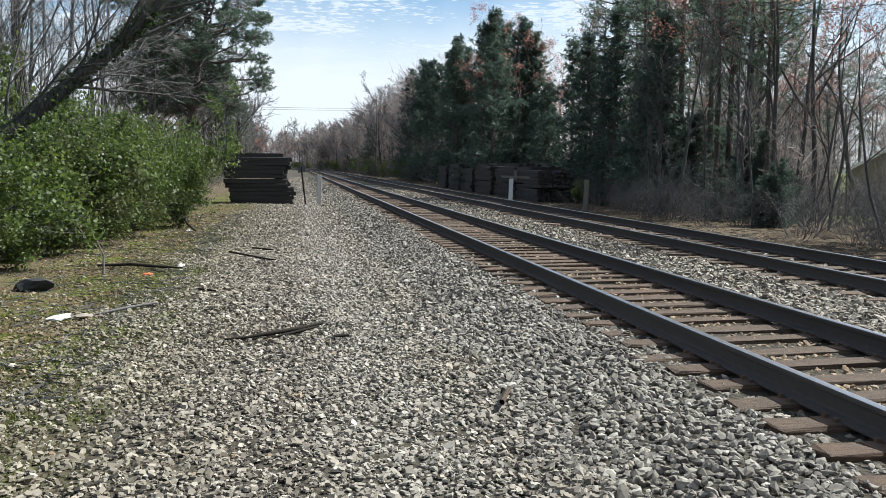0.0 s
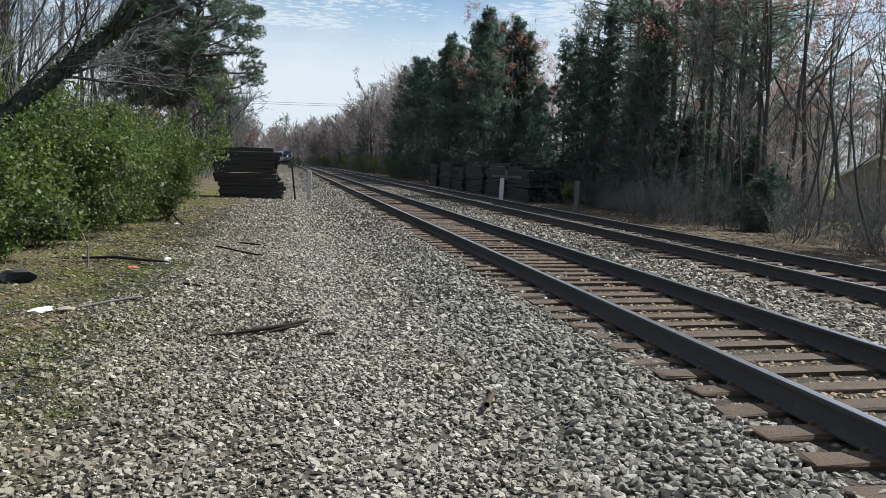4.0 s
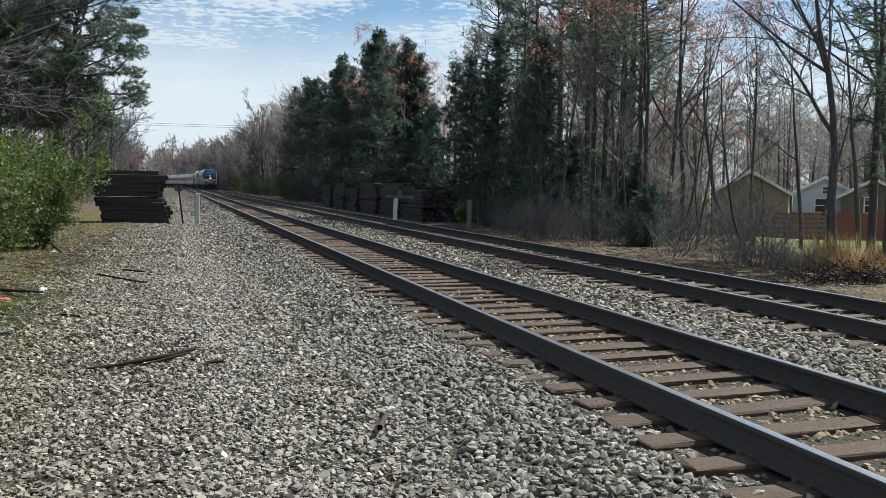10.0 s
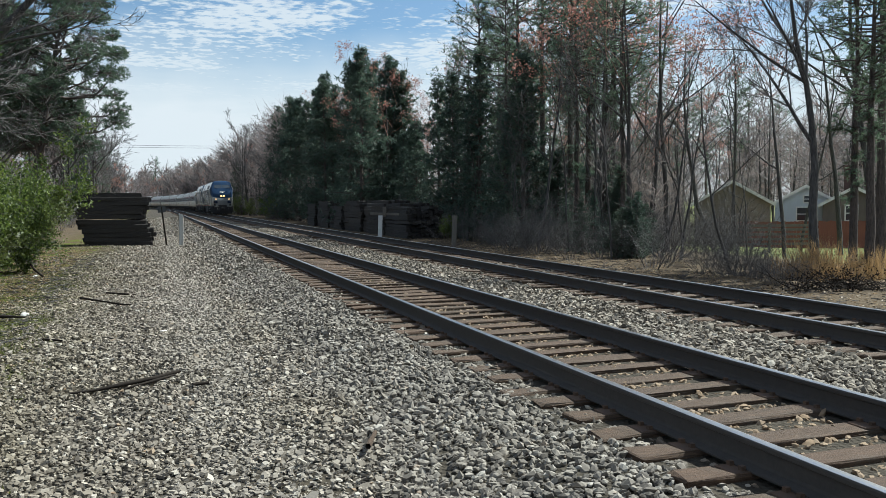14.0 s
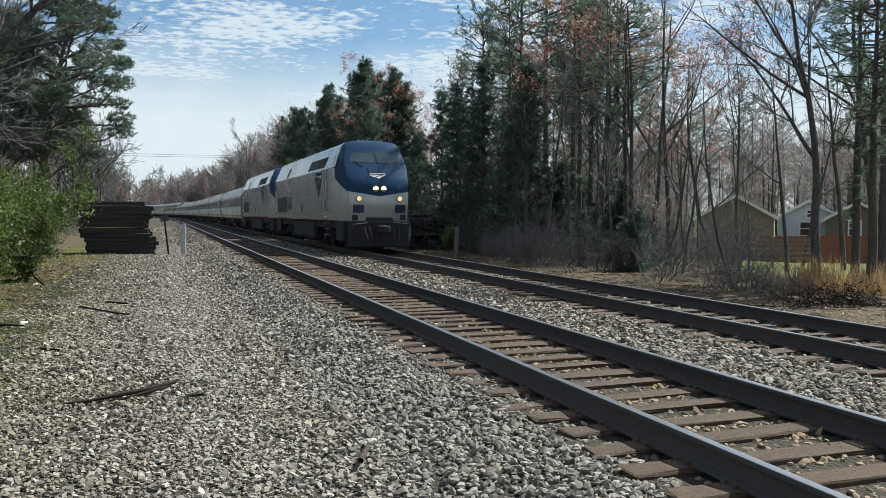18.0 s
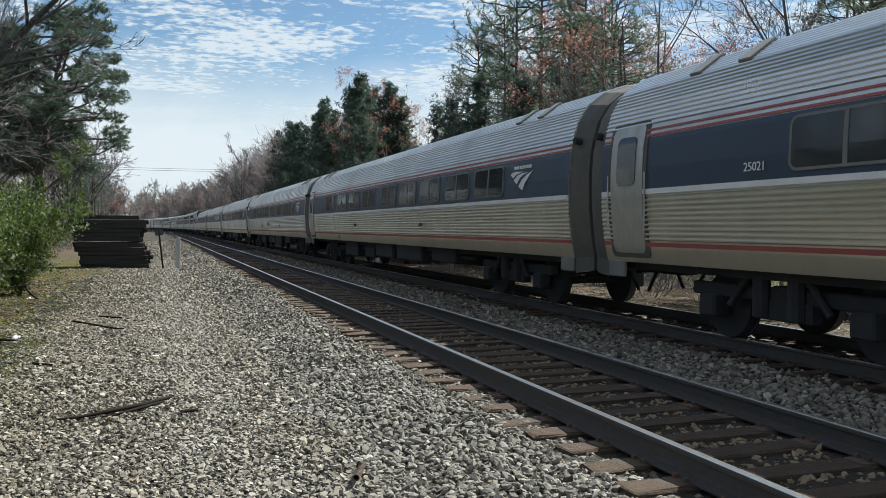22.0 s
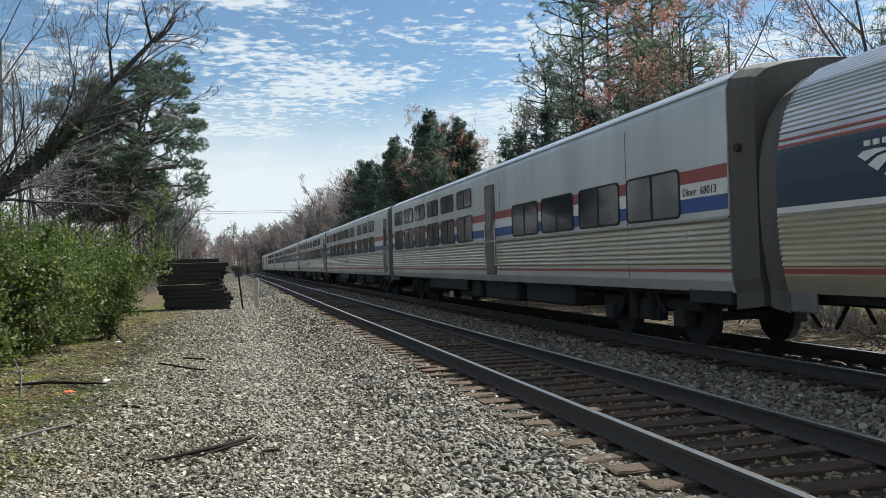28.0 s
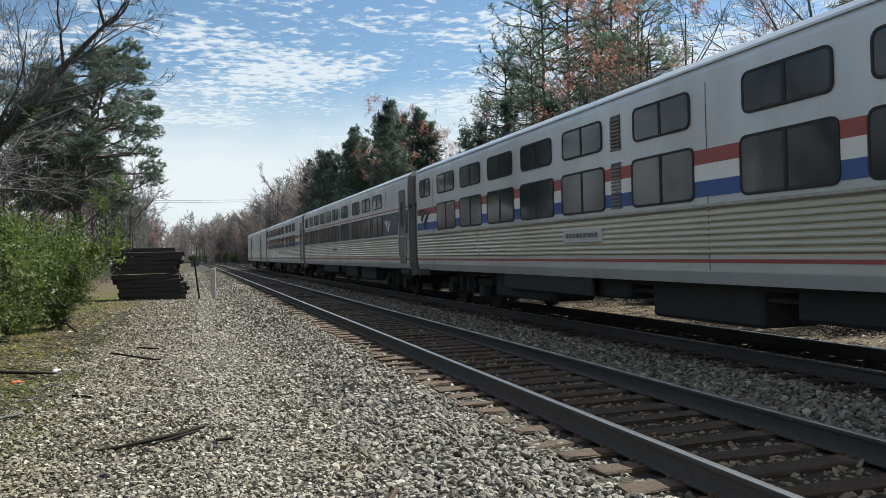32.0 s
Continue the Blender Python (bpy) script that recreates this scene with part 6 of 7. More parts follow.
    fill(16, (17, 30), (0.60, 0.86), [brush], 1.2, (0.7, 1.3), 60)
    fill(9, (24, 36), (0.75, 1.25), [sap, bare], 2.2, (0.7, 0.95), 60)
    fill(10, (24, 38), (0.42, 0.64), [pines, bare, sap], 2.6, (0.8, 1.0), 70)
    # young conifers and dark brush at the foot of the wood
    for k in range(26):
        a = rng.uniform(0.37, 0.66)
        x = 14.4 + rng.exponential(2.2)
        put(cedars[1], x, x / a, rng.uniform(0.16, 0.30), rng.uniform(0.12, 0.22))
    for k in range(26):
        a = rng.uniform(0.36, 0.62)
        x = 18.0 + rng.exponential(4.0)
        put(cedars, x, x / a, rng.uniform(0.25, 0.45), rng.uniform(0.2, 0.36))
    plant("forked_tree", "leafless tree that forks into wide spreading limbs", "tree", wood, bare_tree_parts(86, 8.6, 0.13, 0.01, 0.42, depth=4, kids=(6, 8), thin=0.010), pose(15.6, 16.3, G(15.6, 16.3), 0, 0, 40))
    put(pines[0], 18.6, 18.0, 0.66, 0.54), put(pines[2], 22.0, 20.3, 0.8, 0.74), put(pines[0], 26.5, 24.5, 0.85, 0.85)
    # woods behind the houses
    fill(30, (62, 120), (0.45, 1.6), [far, red, pines], 4.2, (0.8, 1.2), 200)
    fill(24, (44, 62), (0.38, 0.74), [far, red, red, pines], 3.0, (0.8, 1.1), 140)
    fill(46, (20, 46), (0.34, 0.70), [brush], 1.8, (0.9, 2.0), 95)
    # right-hand woods down to the bend, and the woods that close the view
    for k in range(70):
        y = 105 + 230 * rng.random() ** 0.8
        x = 13.0 + rng.exponential(7) + float(bend(y))
        put((far, far, red, far, cedars)[rng.integers(0, 5)], x, y, rng.uniform(0.65, 0.9))
    for k in range(24):
        y = rng.uniform(395, 520)
        x = rng.uniform(-130, 80)
        put((far, pines, red)[rng.integers(0, 3)], x, y, rng.uniform(1.1, 1.5))
    # the mass of bare woods behind: down the bend, behind the verge, behind the houses
    spots = []
    for k in range(260):
        y = 98 + 190 * rng.random() ** 1.2
        spots.append((14.5 + 14 * rng.random() ** 1.3 + float(bend(y)), y, rng.uniform(9.5, 14.5)))
    for k in range(260):
        y = rng.uniform(110, 380)
        spots.append((15.0 + 34 * rng.random() ** 1.4 + float(bend(y)), y, rng.uniform(9, 16.5)))
    for k in range(330):
        y = rng.uniform(385, 520)
        spots.append((rng.uniform(-190, 110), y, rng.uniform(13, 21)))
    for k in range(170):
        y = rng.uniform(60, 340)
        spots.append((-9.5 - 30 * rng.random() ** 1.3 + float(bend(y)), y, rng.uniform(6, 11)))
    for k in range(90):
        a, x = rng.uniform(0.16, 0.46), rng.uniform(27, 60)
        if x / a < 130:
            spots.append((x, x / a, rng.uniform(8, 15)))
    for k in range(360):
        a, x = rng.uniform(0.45, 1.5), rng.uniform(56, 125)
        spots.append((x, x / a, rng.uniform(9, 17)))
    wood_mass("distant_woods", "mass of leafless grey and reddish trees", rng, [(x, y, G(x, y), h) for x, y, h in spots], 30, 9)
    low = []
    for k in range(330):
        a, x = rng.uniform(0.17, 0.70), rng.uniform(17, 58)
        if x / a < 120:
            low.append((x, x / a, rng.uniform(2.0, 5.6)))
    for k in range(220):
        y = rng.uniform(80, 370)
        low.append((13.0 + rng.exponential(5) + float(bend(y)), y, rng.uniform(1.8, 5.0)))
    for k in range(120):
        y = rng.uniform(40, 330)
        low.append((-7.5 - rng.exponential(5) + float(bend(y)), y, rng.uniform(1.5, 4.0)))
    wood_mass("thicket", "tangled leafless undergrowth between the trees", rng, [(x, y, G(x, y), h) for x, y, h in low], 34, 8, 0.02)
    # undergrowth on the right
    for k in range(120):
        y = 14 + 60 * rng.random() ** 1.2
        x = 12.9 + rng.exponential(3.0) + (0.8 if y > 30 else 0)
        thin = x / y > 0.72
        put(green if not thin and rng.random() < 0.03 else brush, x, y, rng.uniform(0.2, 0.4) if thin else rng.uniform(0.3, 0.85))
    for k in range(90):
        y = rng.uniform(75, 330)
        x = 12.7 + rng.exponential(2.5) + float(bend(y))
        put(brush if rng.random() < 0.75 else green, x, y, rng.uniform(0.7, 1.5))
    for k in range(6):
        put(straw, 14.8 + rng.exponential(1.2), rng.uniform(12.2, 16.5), rng.uniform(0.5, 1.0))
    # hedge on the left: evergreen at the front, twigs and bare trees behind
    for k in range(92):
        y = rng.uniform(10.5, 36)
        edge = float(np.interp(y, [8, 11, 15, 18, 22, 28, 32, 36], [-6.2, -6.0, -5.5, -5.0, -4.6, -4.9, -5.5, -6.0]))
        x = edge - abs(rng.normal(0, 1.5)) if k % 3 else edge + 0.25
        s = rng.choice([0.4, 0.6, 0.75, 0.9, 1.05]) if x < edge else rng.choice([0.4, 0.6, 0.8, 0.95])
        put(green if rng.random() < 0.95 else brush, x, y, s, s * rng.uniform(0.8, 1.25))
    for k in range(16):
        y = rng.uniform(12, 34)
        edge = float(np.interp(y, [8, 11, 15, 18, 22, 28, 32, 36], [-6.2, -6.0, -5.5, -5.0, -4.6, -4.9, -5.5, -6.0]))
        put(brush, edge - 1.3 - abs(rng.normal(0, 0.8)), y, rng.uniform(0.8, 1.35), rng.uniform(1.0, 1.7))
    for k in range(16):
        y = rng.uniform(9.5, 24)
        put(brush, -4.5 - abs(rng.normal(0, 0.5)) - (0.9 if y < 15 else 0.0), y, rng.uniform(0.22, 0.42))
    for k in range(26):
        y = rng.uniform(10, 42)
        x = -7.4 - rng.exponential(2.6)
        put(brush, x, y, rng.uniform(1.0, 1.9))
    for k in range(46):
        y = rng.uniform(11, 46)
        x = -7.0 - rng.exponential(4.0)
        put(sap if rng.random() < 0.6 else bare, x, y, rng.uniform(0.6, 0.95))
    for k in range(10):
        put(green, -8.6 - rng.exponential(1.6), rng.uniform(12, 30), rng.uniform(1.2, 1.7), rng.uniform(1.5, 2.2))
    for k in range(34):
        put(sap, -6.5 - rng.exponential(2.0), rng.uniform(12, 32), rng.uniform(0.6, 0.9))
    put(lone[0], -5.9, 47.0, turn=0), put(lone[1], -8.4, 49.5, turn=0)
    base, parts = ivy_tree(71)
    plant("leaning_tree", "leaning bare tree with its limb wrapped in dark ivy", "tree", "", parts, Matrix.Translation(base))
    # the far left side
    for k in range(80):
        y = rng.uniform(52, 330)
        x = -7 - rng.exponential(5) + float(bend(y)) * 0.9
        put((far, pines, red, far, cedars)[rng.integers(0, 5)], x, y, rng.uniform(0.6, 0.95))
    for k in range(50):
        y = rng.uniform(40, 300)
        x = -5.5 - rng.exponential(2.5) + float(bend(y))
        put(brush if rng.random() < 0.7 else green, x, y, rng.uniform(0.6, 1.1))


plant_all()
# ---- stacks of old ties, posts ----
def tie_stack(name, label, m, rows, cols, length, seed, group=""):
    """Crossties stacked crosswise in layers, each tie a part."""
    rng = np.random.default_rng(seed)
    st = empty(name, label, "stack of ties", group, m)
    meshes = []
    for k in range(5):
        bm = bmesh.new()
        box(bm, -length / 2, length / 2, -0.115, 0.115, 0.0, 0.175, bevel=0.012)
        for v in bm.verts:
            v.co += Vector((rng.normal(0, 0.02) if abs(v.co.x) > 1.2 else 0, rng.normal(0, 0.006), rng.normal(0, 0.006)))
        me = bpy.data.meshes.new("tie")
        bm.to_mesh(me)
        bm.free()
        me.materials.append(M["old_tie"])
        meshes.append(me)
    for r in range(rows):
        z = r * 0.182 + (0.05 if r >= rows // 2 else 0.0)
        shift = rng.normal(0, 0.07) + (0.06 if r < rows // 2 else -0.06)
        for c in range(cols):
            if r == rows - 1 and rng.random() < 0.35:
                continue
            hold("tie", meshes[rng.integers(0, 5)], st, pose(rng.normal(0, 0.08) + shift, (c - (cols - 1) / 2) * 0.245, z, 0, rng.normal(0, 0.6) + (3.0 if r == rows - 1 and c == 2 else 0.0), rng.normal(0, 1.4)))
    return st


tie_stack("tie_stack", "tall stack of black creosoted railway ties", pose(-1.62, 37.6, -0.31, 0, 0, 1.5), 12, 7, 2.6, 7)


def post(name, label, x, y, z, h, r, mat, lean=(0, 0), square=False, extra=None):
    p = empty(name, label, "post", "", pose(x, y, z, lean[0], lean[1], 0))
    bm = bmesh.new()
    if square:
        box(bm, -r, r, -r, r, -0.2, h, bevel=0.012)
    else:
        cyl(bm, (0, 0, -0.2), (0, 0, h), r, r * 0.9, n=10)
    part("shaft", bm, M[mat], p)
    if extra:
        extra(p)
    return p


def plate_on(p):
    boxes("plate", p, M["grey"], (-0.16, 0.16, -0.03, -0.012, 1.42, 1.68))


post("leaning_post", "leaning rusty metal post with a small plate", 0.39, 36.2, -0.33, 1.66, 0.04, "char", (0, -6), extra=plate_on)
post("white_marker_post", "short white painted marker post", 0.95, 35.6, -0.33, 1.32, 0.085, "faded", (0, 1), True)


def cross_boards(p):
    boxes("board", p, M["weathered"], (-0.55, 0.95, -0.06, 0.0, 1.30, 1.42), bevel=0.01)
    boxes("upright", p, M["weathered"], (0.12, 0.30, 0.004, 0.06, 1.2, 1.72), bevel=0.01)


post("white_post", "white post in front of the stacked ties", 10.6, 40.0, -0.5, 1.28, 0.09, "whitewash", (0, 2), True, cross_boards)
post("grey_post", "weathered grey wooden post", 12.0, 33.0, -0.5, 1.35, 0.08, "weathered", (0, 2), True)
for k in range(11):
    tie_stack("tie_stack", "long dark stack of old ties beside the main track", pose(13.3 + 0.3 * (k % 2), 42.2 + 2.68 * k, -0.5, 0, 0, 90 + 3 * (k % 3)), 9 + k % 3, 8, 2.6, 60 + k, "stacks beside the track")


# ---- houses and fences behind the wood ----
def gable_house(name, label, m, wide, deep, eave, apex, wall, windows, chimney=None):
    """A small house whose gable faces -y of its own space: walls, roof slabs, eaves boards, framed windows."""
    h = empty(name, label, "house", "houses beyond the fence", m)
    bm = bmesh.new()
    a, b = wide / 2, deep
    ring = [(-a, -0.5), (a, -0.5), (a, eave), (0, apex), (-a, eave)]
    f = [bm.verts.new((x, 0, z)) for x, z in ring]
    r = [bm.verts.new((x, b, z)) for x, z in ring]
    bm.faces.new(f), bm.faces.new(r[::-1])
    for i in range(5):
        bm.faces.new((f[i], r[i], r[(i + 1) % 5], f[(i + 1) % 5]))
    bmesh.ops.recalc_face_normals(bm, faces=bm.faces)
    w = part("wall", bm, M[wall], h)
    for s in (-1, 1):
        bm = bmesh.new()
        k = (apex - eave) / a
        o = 0.35
        pts = [(s * (a + o), eave - k * o + 0.03), (0, apex + 0.03), (0, apex + 0.19), (s * (a + o), eave - k * o + 0.19)]
        v0 = [bm.verts.new((x, -0.3, z)) for x, z in pts]
        v1 = [bm.verts.new((x, b + 0.3, z)) for x, z in pts]
        bm.faces.new(v0), bm.faces.new(v1[::-1])
        for i in range(4):
            bm.faces.new((v0[i], v1[i], v1[(i + 1) % 4], v0[(i + 1) % 4]))
        bmesh.ops.recalc_face_normals(bm, faces=bm.faces)
        rf = part("roof", bm, M["shingle"], h)
        bm = bmesh.new()
        q = [(s * (a + o), eave - k * o - 0.03), (0, apex - 0.03), (0, apex + 0.21), (s * (a + o), eave - k * o + 0.21)]
        v0 = [bm.verts.new((x, -0.36, z)) for x, z in q]
        v1 = [bm.verts.new((x, -0.305, z)) for x, z in q]
        bm.faces.new(v0), bm.faces.new(v1[::-1])
        for i in range(4):
            bm.faces.new((v0[i], v1[i], v1[(i + 1) % 4], v0[(i + 1) % 4]))
        part("bargeboard", bm, M["whitewash"], rf)
    for x, z, ww, wh in windows:
        bm = bmesh.new()
        for x0, x1, z0, z1 in ((x - ww / 2 - 0.1, x - ww / 2, z, z + wh), (x + ww / 2, x + ww / 2 + 0.1, z, z + wh), (x - ww / 2 - 0.1, x + ww / 2 + 0.1, z + wh, z + wh + 0.1), (x - ww / 2 - 0.1, x + ww / 2 + 0.1, z - 0.1, z), (x - ww / 2, x + ww / 2, z + wh / 2 - 0.03, z + wh / 2 + 0.03)):
            box(bm, x0, x1, -0.07, 0.01, z0, z1)
        wn_ = part("window", bm, M["whitewash"], h)
        boxes("pane", wn_, M["glass"], (x - ww / 2, x + ww / 2, -0.03, 0.01, z, z + wh))
    if chimney:
        x, y, z0, z1 = chimney
        boxes("chimney", h, M["brick"], (x - 0.4, x + 0.4, y - 0.35, y + 0.35, z0, z1), (x - 0.48, x + 0.48, y - 0.43, y + 0.43, z1 - 0.3, z1), bevel=0.02)
    return h


gable_house("house", "tan sided house behind the bare trees", pose(39.7, 49.6, -1.95, 0, 0, -38), 5.2, 9.0, 3.1, 4.62, "tan", ())
gable_house("house", "pale blue house with a grey roof", pose(49.2, 52.6, -2.0, 0, 0, -42), 4.6, 9.0, 3.1, 4.4, "pale", ((-0.25, 1.75, 0.75, 1.0), (0.1, 3.2, 0.45, 0.5)))
gable_house("house", "brown shingled house with a white framed window", pose(50.4, 48.9, -2.0, 0, 0, -44), 4.4, 8.0, 3.0, 4.25, "brown", ((-0.2, 1.8, 0.75, 1.1),), (-0.3, 3.0, 3.6, 6.1))


def board_fence(m, length, height):
    fn = empty("board_fence", "weathered red-brown wooden privacy fence", "fence", "", m)
    n = int(length / 0.15)
    rng = np.random.default_rng(4)
    bm = bmesh.new()
    box(bm, 0.0, 0.14, -0.01, 0.01, 0.0, height)
    me = bpy.data.meshes.new("board")
    bm.to_mesh(me)
    bm.free()
    me.materials.append(M["fence"])
    for i in range(n):
        hold("board", me, fn, pose(i * 0.15, rng.normal(0, 0.006), rng.normal(0, 0.02), 0, 0, 0))
    for z in (0.4, 1.4):
        boxes("rail", fn, M["fence"], (0, length, 0.015, 0.06, z, z + 0.09))
    return fn


board_fence(pose(37.0, 45.6, -1.9, 0, 0, -19.4), 17.0, 1.85)


def rail_fence(m, length):
    fn = empty("rail_fence", "grey weathered horizontal board fence", "fence", "", m)
    for k in range(int(length / 2.2) + 1):
        boxes("post", fn, M["weathered"], (k * 2.2 - 0.06, k * 2.2 + 0.06, -0.06, 0.06, -0.3, 1.3), bevel=0.01)
    for z in (0.1, 0.36, 0.62, 0.88, 1.1):
        boxes("rail", fn, M["weathered"], (-0.2, length, -0.09, -0.064, z, z + 0.13))
    return fn


rail_fence(pose(25.4, 38.6, -1.15, 0, 0, -19), 9.0)

# ---- wires across the line, far off ----
def power_line(z, y):
    w = empty("power_line", "thin overhead power lines crossing the tracks between poles", "power line")
    xs = np.linspace(-70, 70, 25)
    for dz in (0.0, 0.55):
        hold("cable", mesh_of("cable", *tubes([[(x, y, z + dz + 0.0004 * x * x, 0.035) for x in xs]], 4), [M["rubber"]]), w)
    for x in (-70, 70):
        bm = bmesh.new()
        cyl(bm, (x, y, -2.6), (x, y, z + 3.2), 0.16, 0.11, n=8)
        part("pole", bm, M["weathered"], w)


power_line(16.6, 235.0)

# ---- litter and fallen wood on the ground ----
def height_at(x, y):
    return float(ground_height(x, y) + rumple(np.array(x), np.array(y)))


def stick(name, label, pts, r, mat="char"):
    """A fallen stick through the plan points, lying on the stones."""
    p = [(x, y, height_at(x, y) + 0.03 + dz, r * k) for x, y, dz, k in pts]
    e = empty(name, label, "stick", "fallen sticks", Matrix.Translation(p[0][:3]))
    o = np.array(p) - np.array([*p[0][:3], 0])
    v, f = tubes([[tuple(q) for q in o]], 6)
    hold("wood", mesh_of("wood", v, f, [M[mat]], smooth=True), e)
    return e


stick("fallen_branch", "dark dry branch lying on the gravel", [(-0.80, 8.15, 0.01, 0.4), (-0.62, 8.22, 0.0, 0.7), (-0.30, 8.30, 0.02, 1.0), (-0.05, 8.42, 0.03, 1.0), (0.17, 8.56, 0.06, 0.8)], 0.022)
stick("fallen_branch", "dark dry branch lying on the gravel", [(-0.34, 8.17, 0.0, 0.6), (-0.05, 8.33, 0.02, 1.0), (0.12, 8.46, 0.04, 0.7)], 0.016)
stick("wood_chip", "short dark piece of wood on the gravel", [(0.27, 8.08, 0.0, 1.0), (0.42, 8.12, 0.01, 0.8)], 0.018)
stick("fallen_branch", "long bare branch on the moss", [(-3.25, 13.9, 0.03, 0.8), (-2.7, 13.7, 0.05, 1.0), (-2.25, 13.6, 0.03, 0.9), (-1.9, 13.55, 0.01, 0.5)], 0.028)
stick("fallen_branch", "upright broken twig by the hedge", [(-2.95, 12.9, 0.0, 1.0), (-2.95, 12.95, 0.28, 0.7), (-3.05, 13.0, 0.5, 0.4)], 0.02, "twig")
stick("fallen_branch", "grey dry branch on the moss", [(-2.35, 9.6, 0.0, 0.6), (-2.05, 9.85, 0.03, 1.0), (-1.75, 10.1, 0.02, 0.6)], 0.02, "twig")
stick("fallen_branch", "short dark stick on the gravel", [(-0.95, 17.0, 0.0, 1.0), (-0.55, 16.6, 0.02, 0.7)], 0.024)
stick("fallen_branch", "dark stick across the gravel", [(-1.35, 16.2, 0.0, 1.0), (-0.6, 14.9, 0.01, 0.8), (-0.45, 14.7, 0.02, 0.5)], 0.02)
stick("fallen_branch", "small brown stick on the ballast", [(1.30, 5.35, 0.05, 1.0), (1.42, 5.62, 0.06, 0.8)], 0.022, "tie")
stick("fallen_branch", "small dark stick on the gravel", [(-1.4, 11.4, 0.0, 1.0), (-1.15, 11.0, 0.02, 0.7)], 0.018)
stick("fallen_branch", "bent branch below the hedge", [(-3.1, 23.2, 0.25, 0.6), (-2.85, 22.2, 0.12, 1.0), (-2.55, 21.2, 0.02, 0.8)], 0.03)


def scrap(name, label, category, x, y, size, mat, seed, flat=0.25):
    """A crumpled piece of litter."""
    rng = np.random.default_rng(seed)
    bm = bmesh.new()
    bmesh.ops.create_icosphere(bm, subdivisions=2, radius=1.0)
    for v in bm.verts:
        v.co *= rng.uniform(0.72, 1.15)
        v.co = Vector((v.co.x * size, v.co.y * size * 0.7, v.co.z * size * flat))
    ob = part(name, bm, M[mat])
    ob.location = (x, y, height_at(x, y) + size * flat * 0.7)
    ob.rotation_euler = (0.1, 0.1, seed)
    tagged(ob, label, category)


scrap("plastic_bag", "crumpled black plastic bag on the leaves", "litter", -3.55, 11.6, 0.30, "rubber", 3, 0.35)
scrap("paper_scrap", "crumpled white paper litter on the moss", "litter", -2.65, 9.35, 0.15, "paper", 4)
scrap("paper_scrap", "small white litter scrap", "litter", -1.98, 14.1, 0.09, "paper", 5, 0.4)
scrap("orange_scrap", "small orange plastic scrap", "litter", -2.35, 13.1, 0.09, "orange", 6)
scrap("paper_scrap", "pale flat litter on the gravel", "litter", 0.05, 11.8, 0.07, "paper", 7)
scrap("amber_leaf", "yellow leaf on the ballast", "leaf", 2.05, 7.35, 0.04, "amber", 8)
scrap("cardboard_scrap", "brown cardboard scrap on the leaves", "litter", -2.45, 9.5, 0.13, "tan", 9)
scrap("white_scrap", "small white litter beneath the hedge", "litter", -2.75, 21.5, 0.06, "paper", 10, 0.5)


def brush_heap(x, y):
    rng = np.random.default_rng(12)
    out = {}
    for k in range(60):
        a = rng.uniform(0, 6.28)
        grow(rng, (rng.normal(0, 0.7), rng.normal(0, 0.3), 0.02), (math.cos(a), math.sin(a), rng.uniform(0.0, 0.6)), rng.uniform(0.5, 1.1), 0.014, 1, out, 0.25, -0.03, (3, 5), 0.5, 4, (20, 60), 0.2, 0.006)
    v, f = tubes([p for d in out for p in out[d]], 3)
    c = np.stack([rng.normal(0, 0.75, 1500), rng.normal(0, 0.3, 1500), np.abs(rng.normal(0, 0.2, 1500))], -1)
    e = empty("brush_heap", "dark heap of cut brush beside the main track", "brush heap", "", pose(x, y, height_at(x, y)))
    hold("branch_tangle", mesh_of("branch_tangle", v, f, [M["char"]]), e)
    hold("leaf_mass", mesh_of("leaf_mass", *leaves(rng, c, 0.065, 0.03), [M["char"]]), e)


brush_heap(13.5, 13.5)


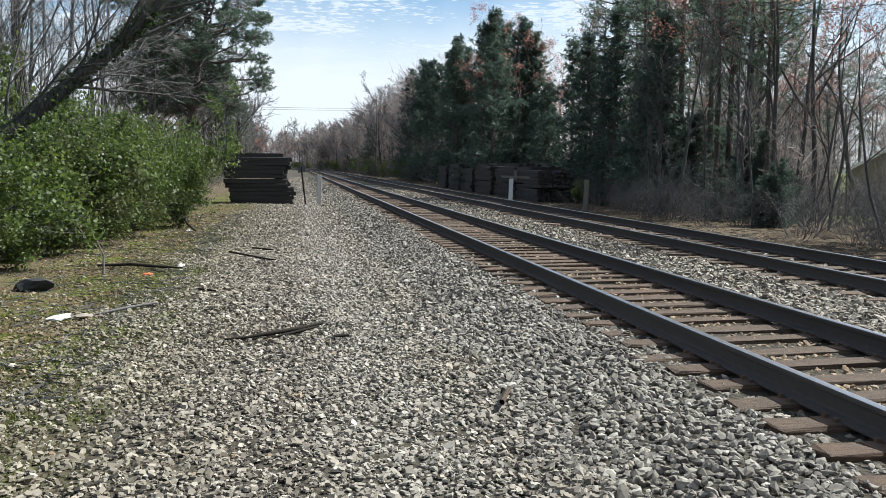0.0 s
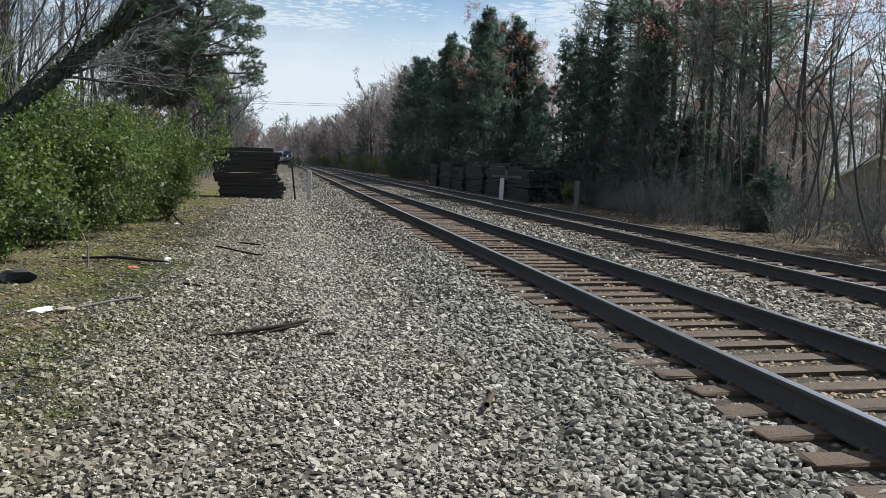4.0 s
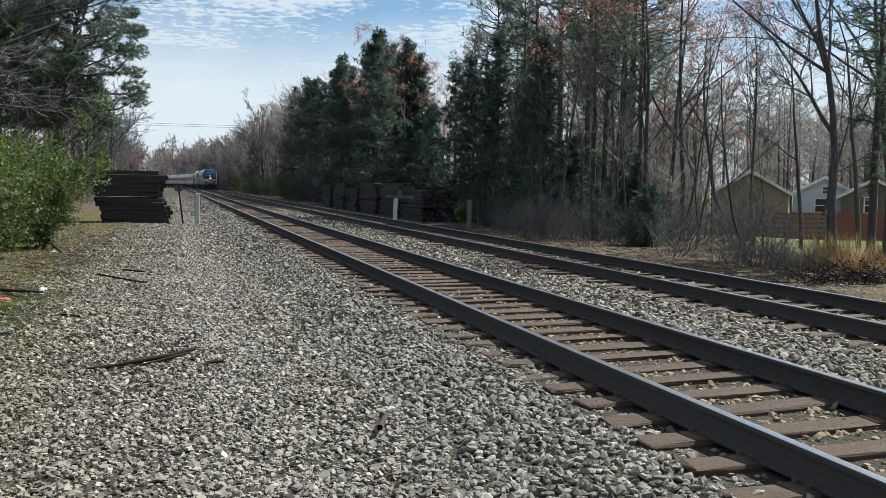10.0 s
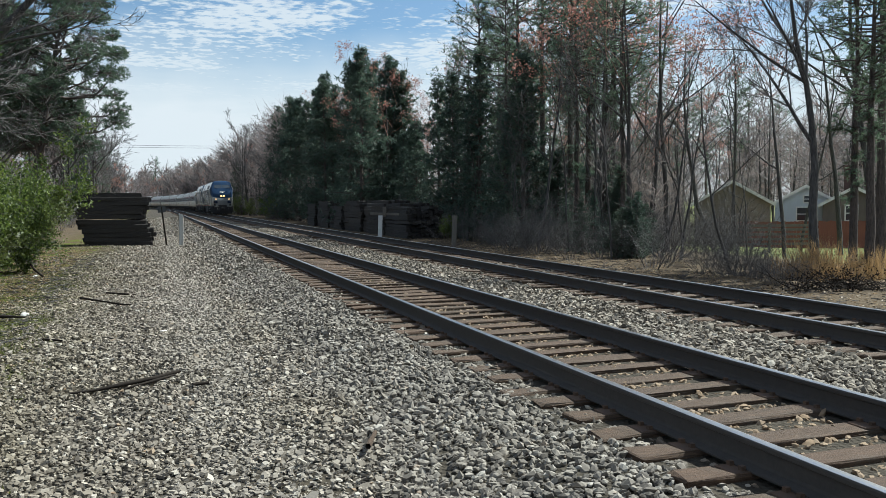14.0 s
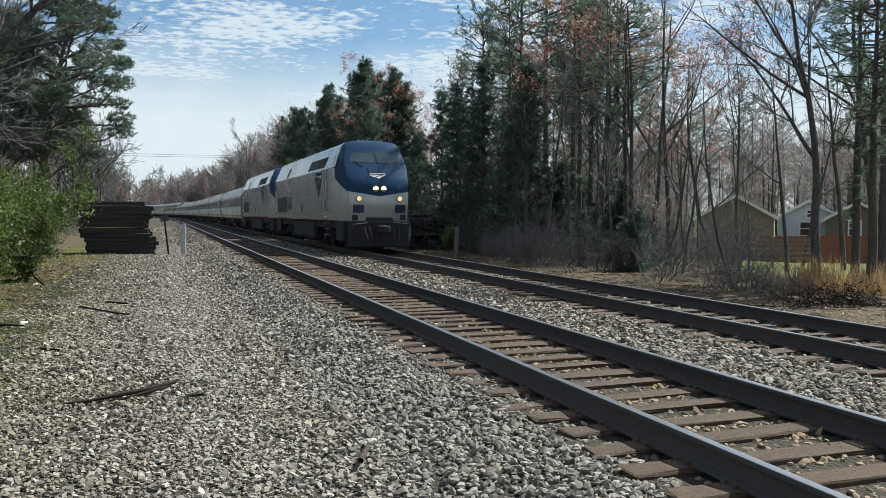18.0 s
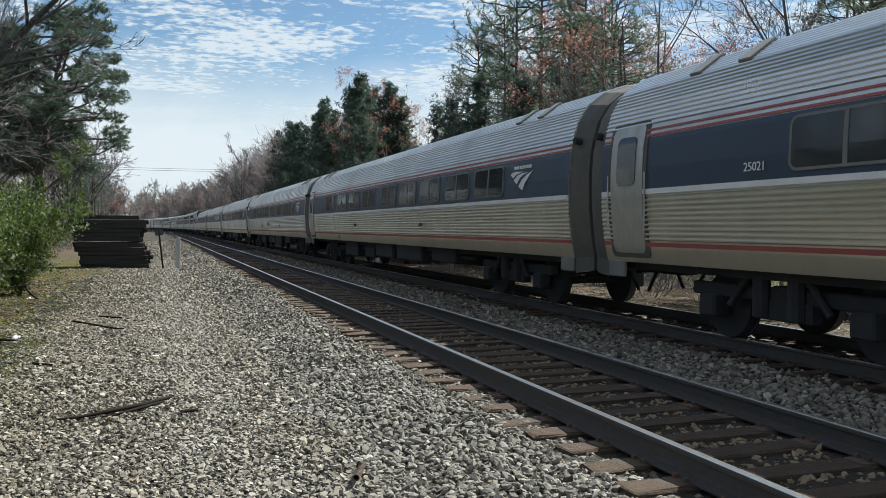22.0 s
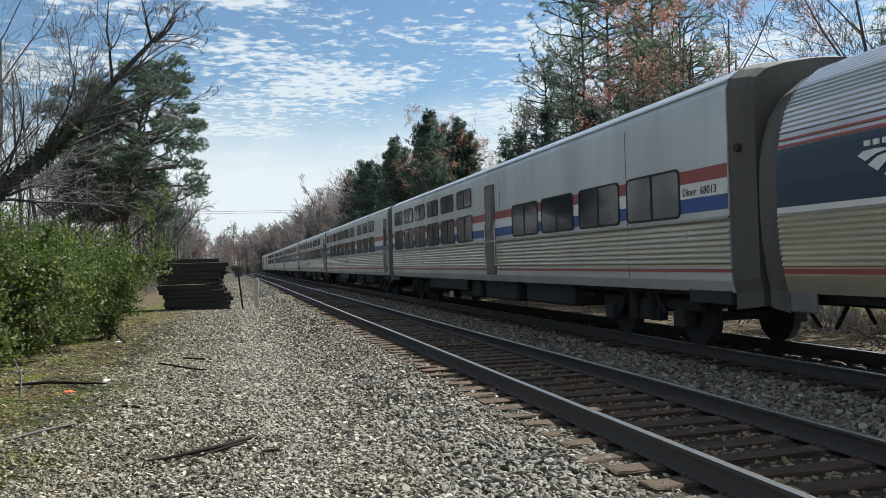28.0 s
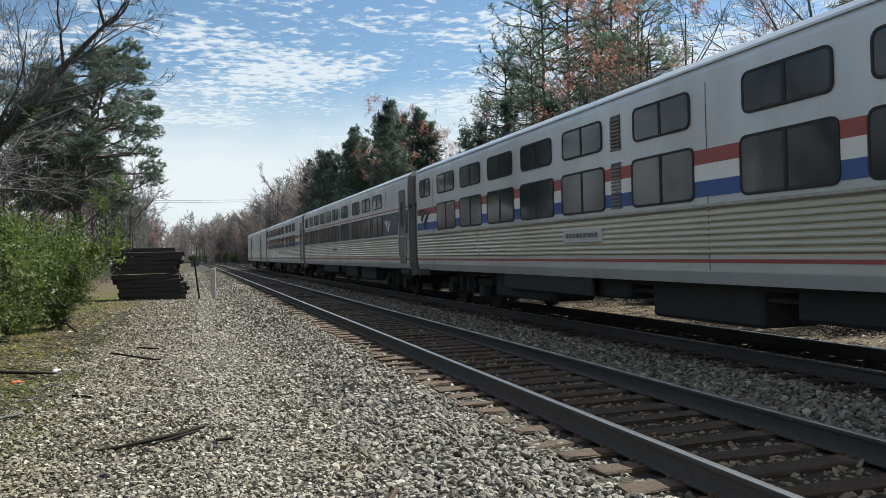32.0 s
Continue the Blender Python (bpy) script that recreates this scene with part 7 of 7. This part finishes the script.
def ground_leaves():
    """Fallen leaves and dry twigs strewn under the hedge and along the far verge."""
    rng = np.random.default_rng(8)
    n = 9000
    x = np.concatenate([-2.3 - rng.exponential(1.4, n), 11.3 + rng.exponential(1.6, n)])
    y = np.concatenate([rng.uniform(6, 34, n), rng.uniform(8, 45, n)])
    z = ground_height(x, y) + rumple(x, y) + 0.008
    v, f = leaves(rng, np.stack([x, y, z], -1), 0.07, 0.045)
    v = v.reshape(-1, 4, 3)
    v[:, :, 2] = z[:, None] + (v[:, :, 2] - z[:, None]) * 0.35 + 0.006
    tagged(new("leaf_litter", mesh_of("leaf_litter", v.reshape(-1, 3), f, [M["litter"]])), "dry brown leaves and straw strewn on the ground", "leaf litter", kind="stuff")
    m = 3000
    a = rng.uniform(0, 6.28, m)
    x, y = np.concatenate([-1.7 - rng.exponential(1.3, m // 2), 11.4 + rng.exponential(1.4, m // 2)]), np.concatenate([rng.uniform(6, 30, m // 2), rng.uniform(8, 40, m // 2)])
    L = rng.uniform(0.06, 0.34, m)
    z = ground_height(x, y) + rumple(x, y) + 0.012
    paths = [[(x[i], y[i], z[i], 0.008), (x[i] + L[i] * math.cos(a[i]), y[i] + L[i] * math.sin(a[i]), z[i] + 0.03, 0.003)] for i in range(m)]
    tagged(new("fallen_twigs", mesh_of("fallen_twigs", *tubes(paths, 3), [M["bark"]])), "dry grey twigs strewn over the ground", "twigs", kind="stuff")


M["litter"] = material("dry_leaf", leaf_look((0.12, 0.075, 0.04), (0.34, 0.25, 0.15)))
ground_leaves()


def moss_patches():
    """Low moss and grass blades in patches on the bare strip under the hedge."""
    rng = np.random.default_rng(19)
    n, m = 480, 70
    cy = 4.0 + 20 * rng.random(n) ** 1.3
    cx = -1.55 - rng.gamma(1.7, 0.75, n)
    r = rng.uniform(0.08, 0.34, n)
    x, y = np.repeat(cx, m) + rng.normal(0, 1, n * m) * np.repeat(r, m), np.repeat(cy, m) + rng.normal(0, 1, n * m) * np.repeat(r, m)
    p = np.stack([x, y, ground_height(x, y) + rumple(x, y) + 0.002], -1)
    v, f = cards(rng, p, 1, 0.042, 0.012, 0.5, 0.8)
    tagged(new("moss_patches", mesh_of("moss_patches", v, f, [M["moss"]])), "low yellow-green moss and grass on the dirt", "moss", kind="stuff")


moss_patches()
motions()
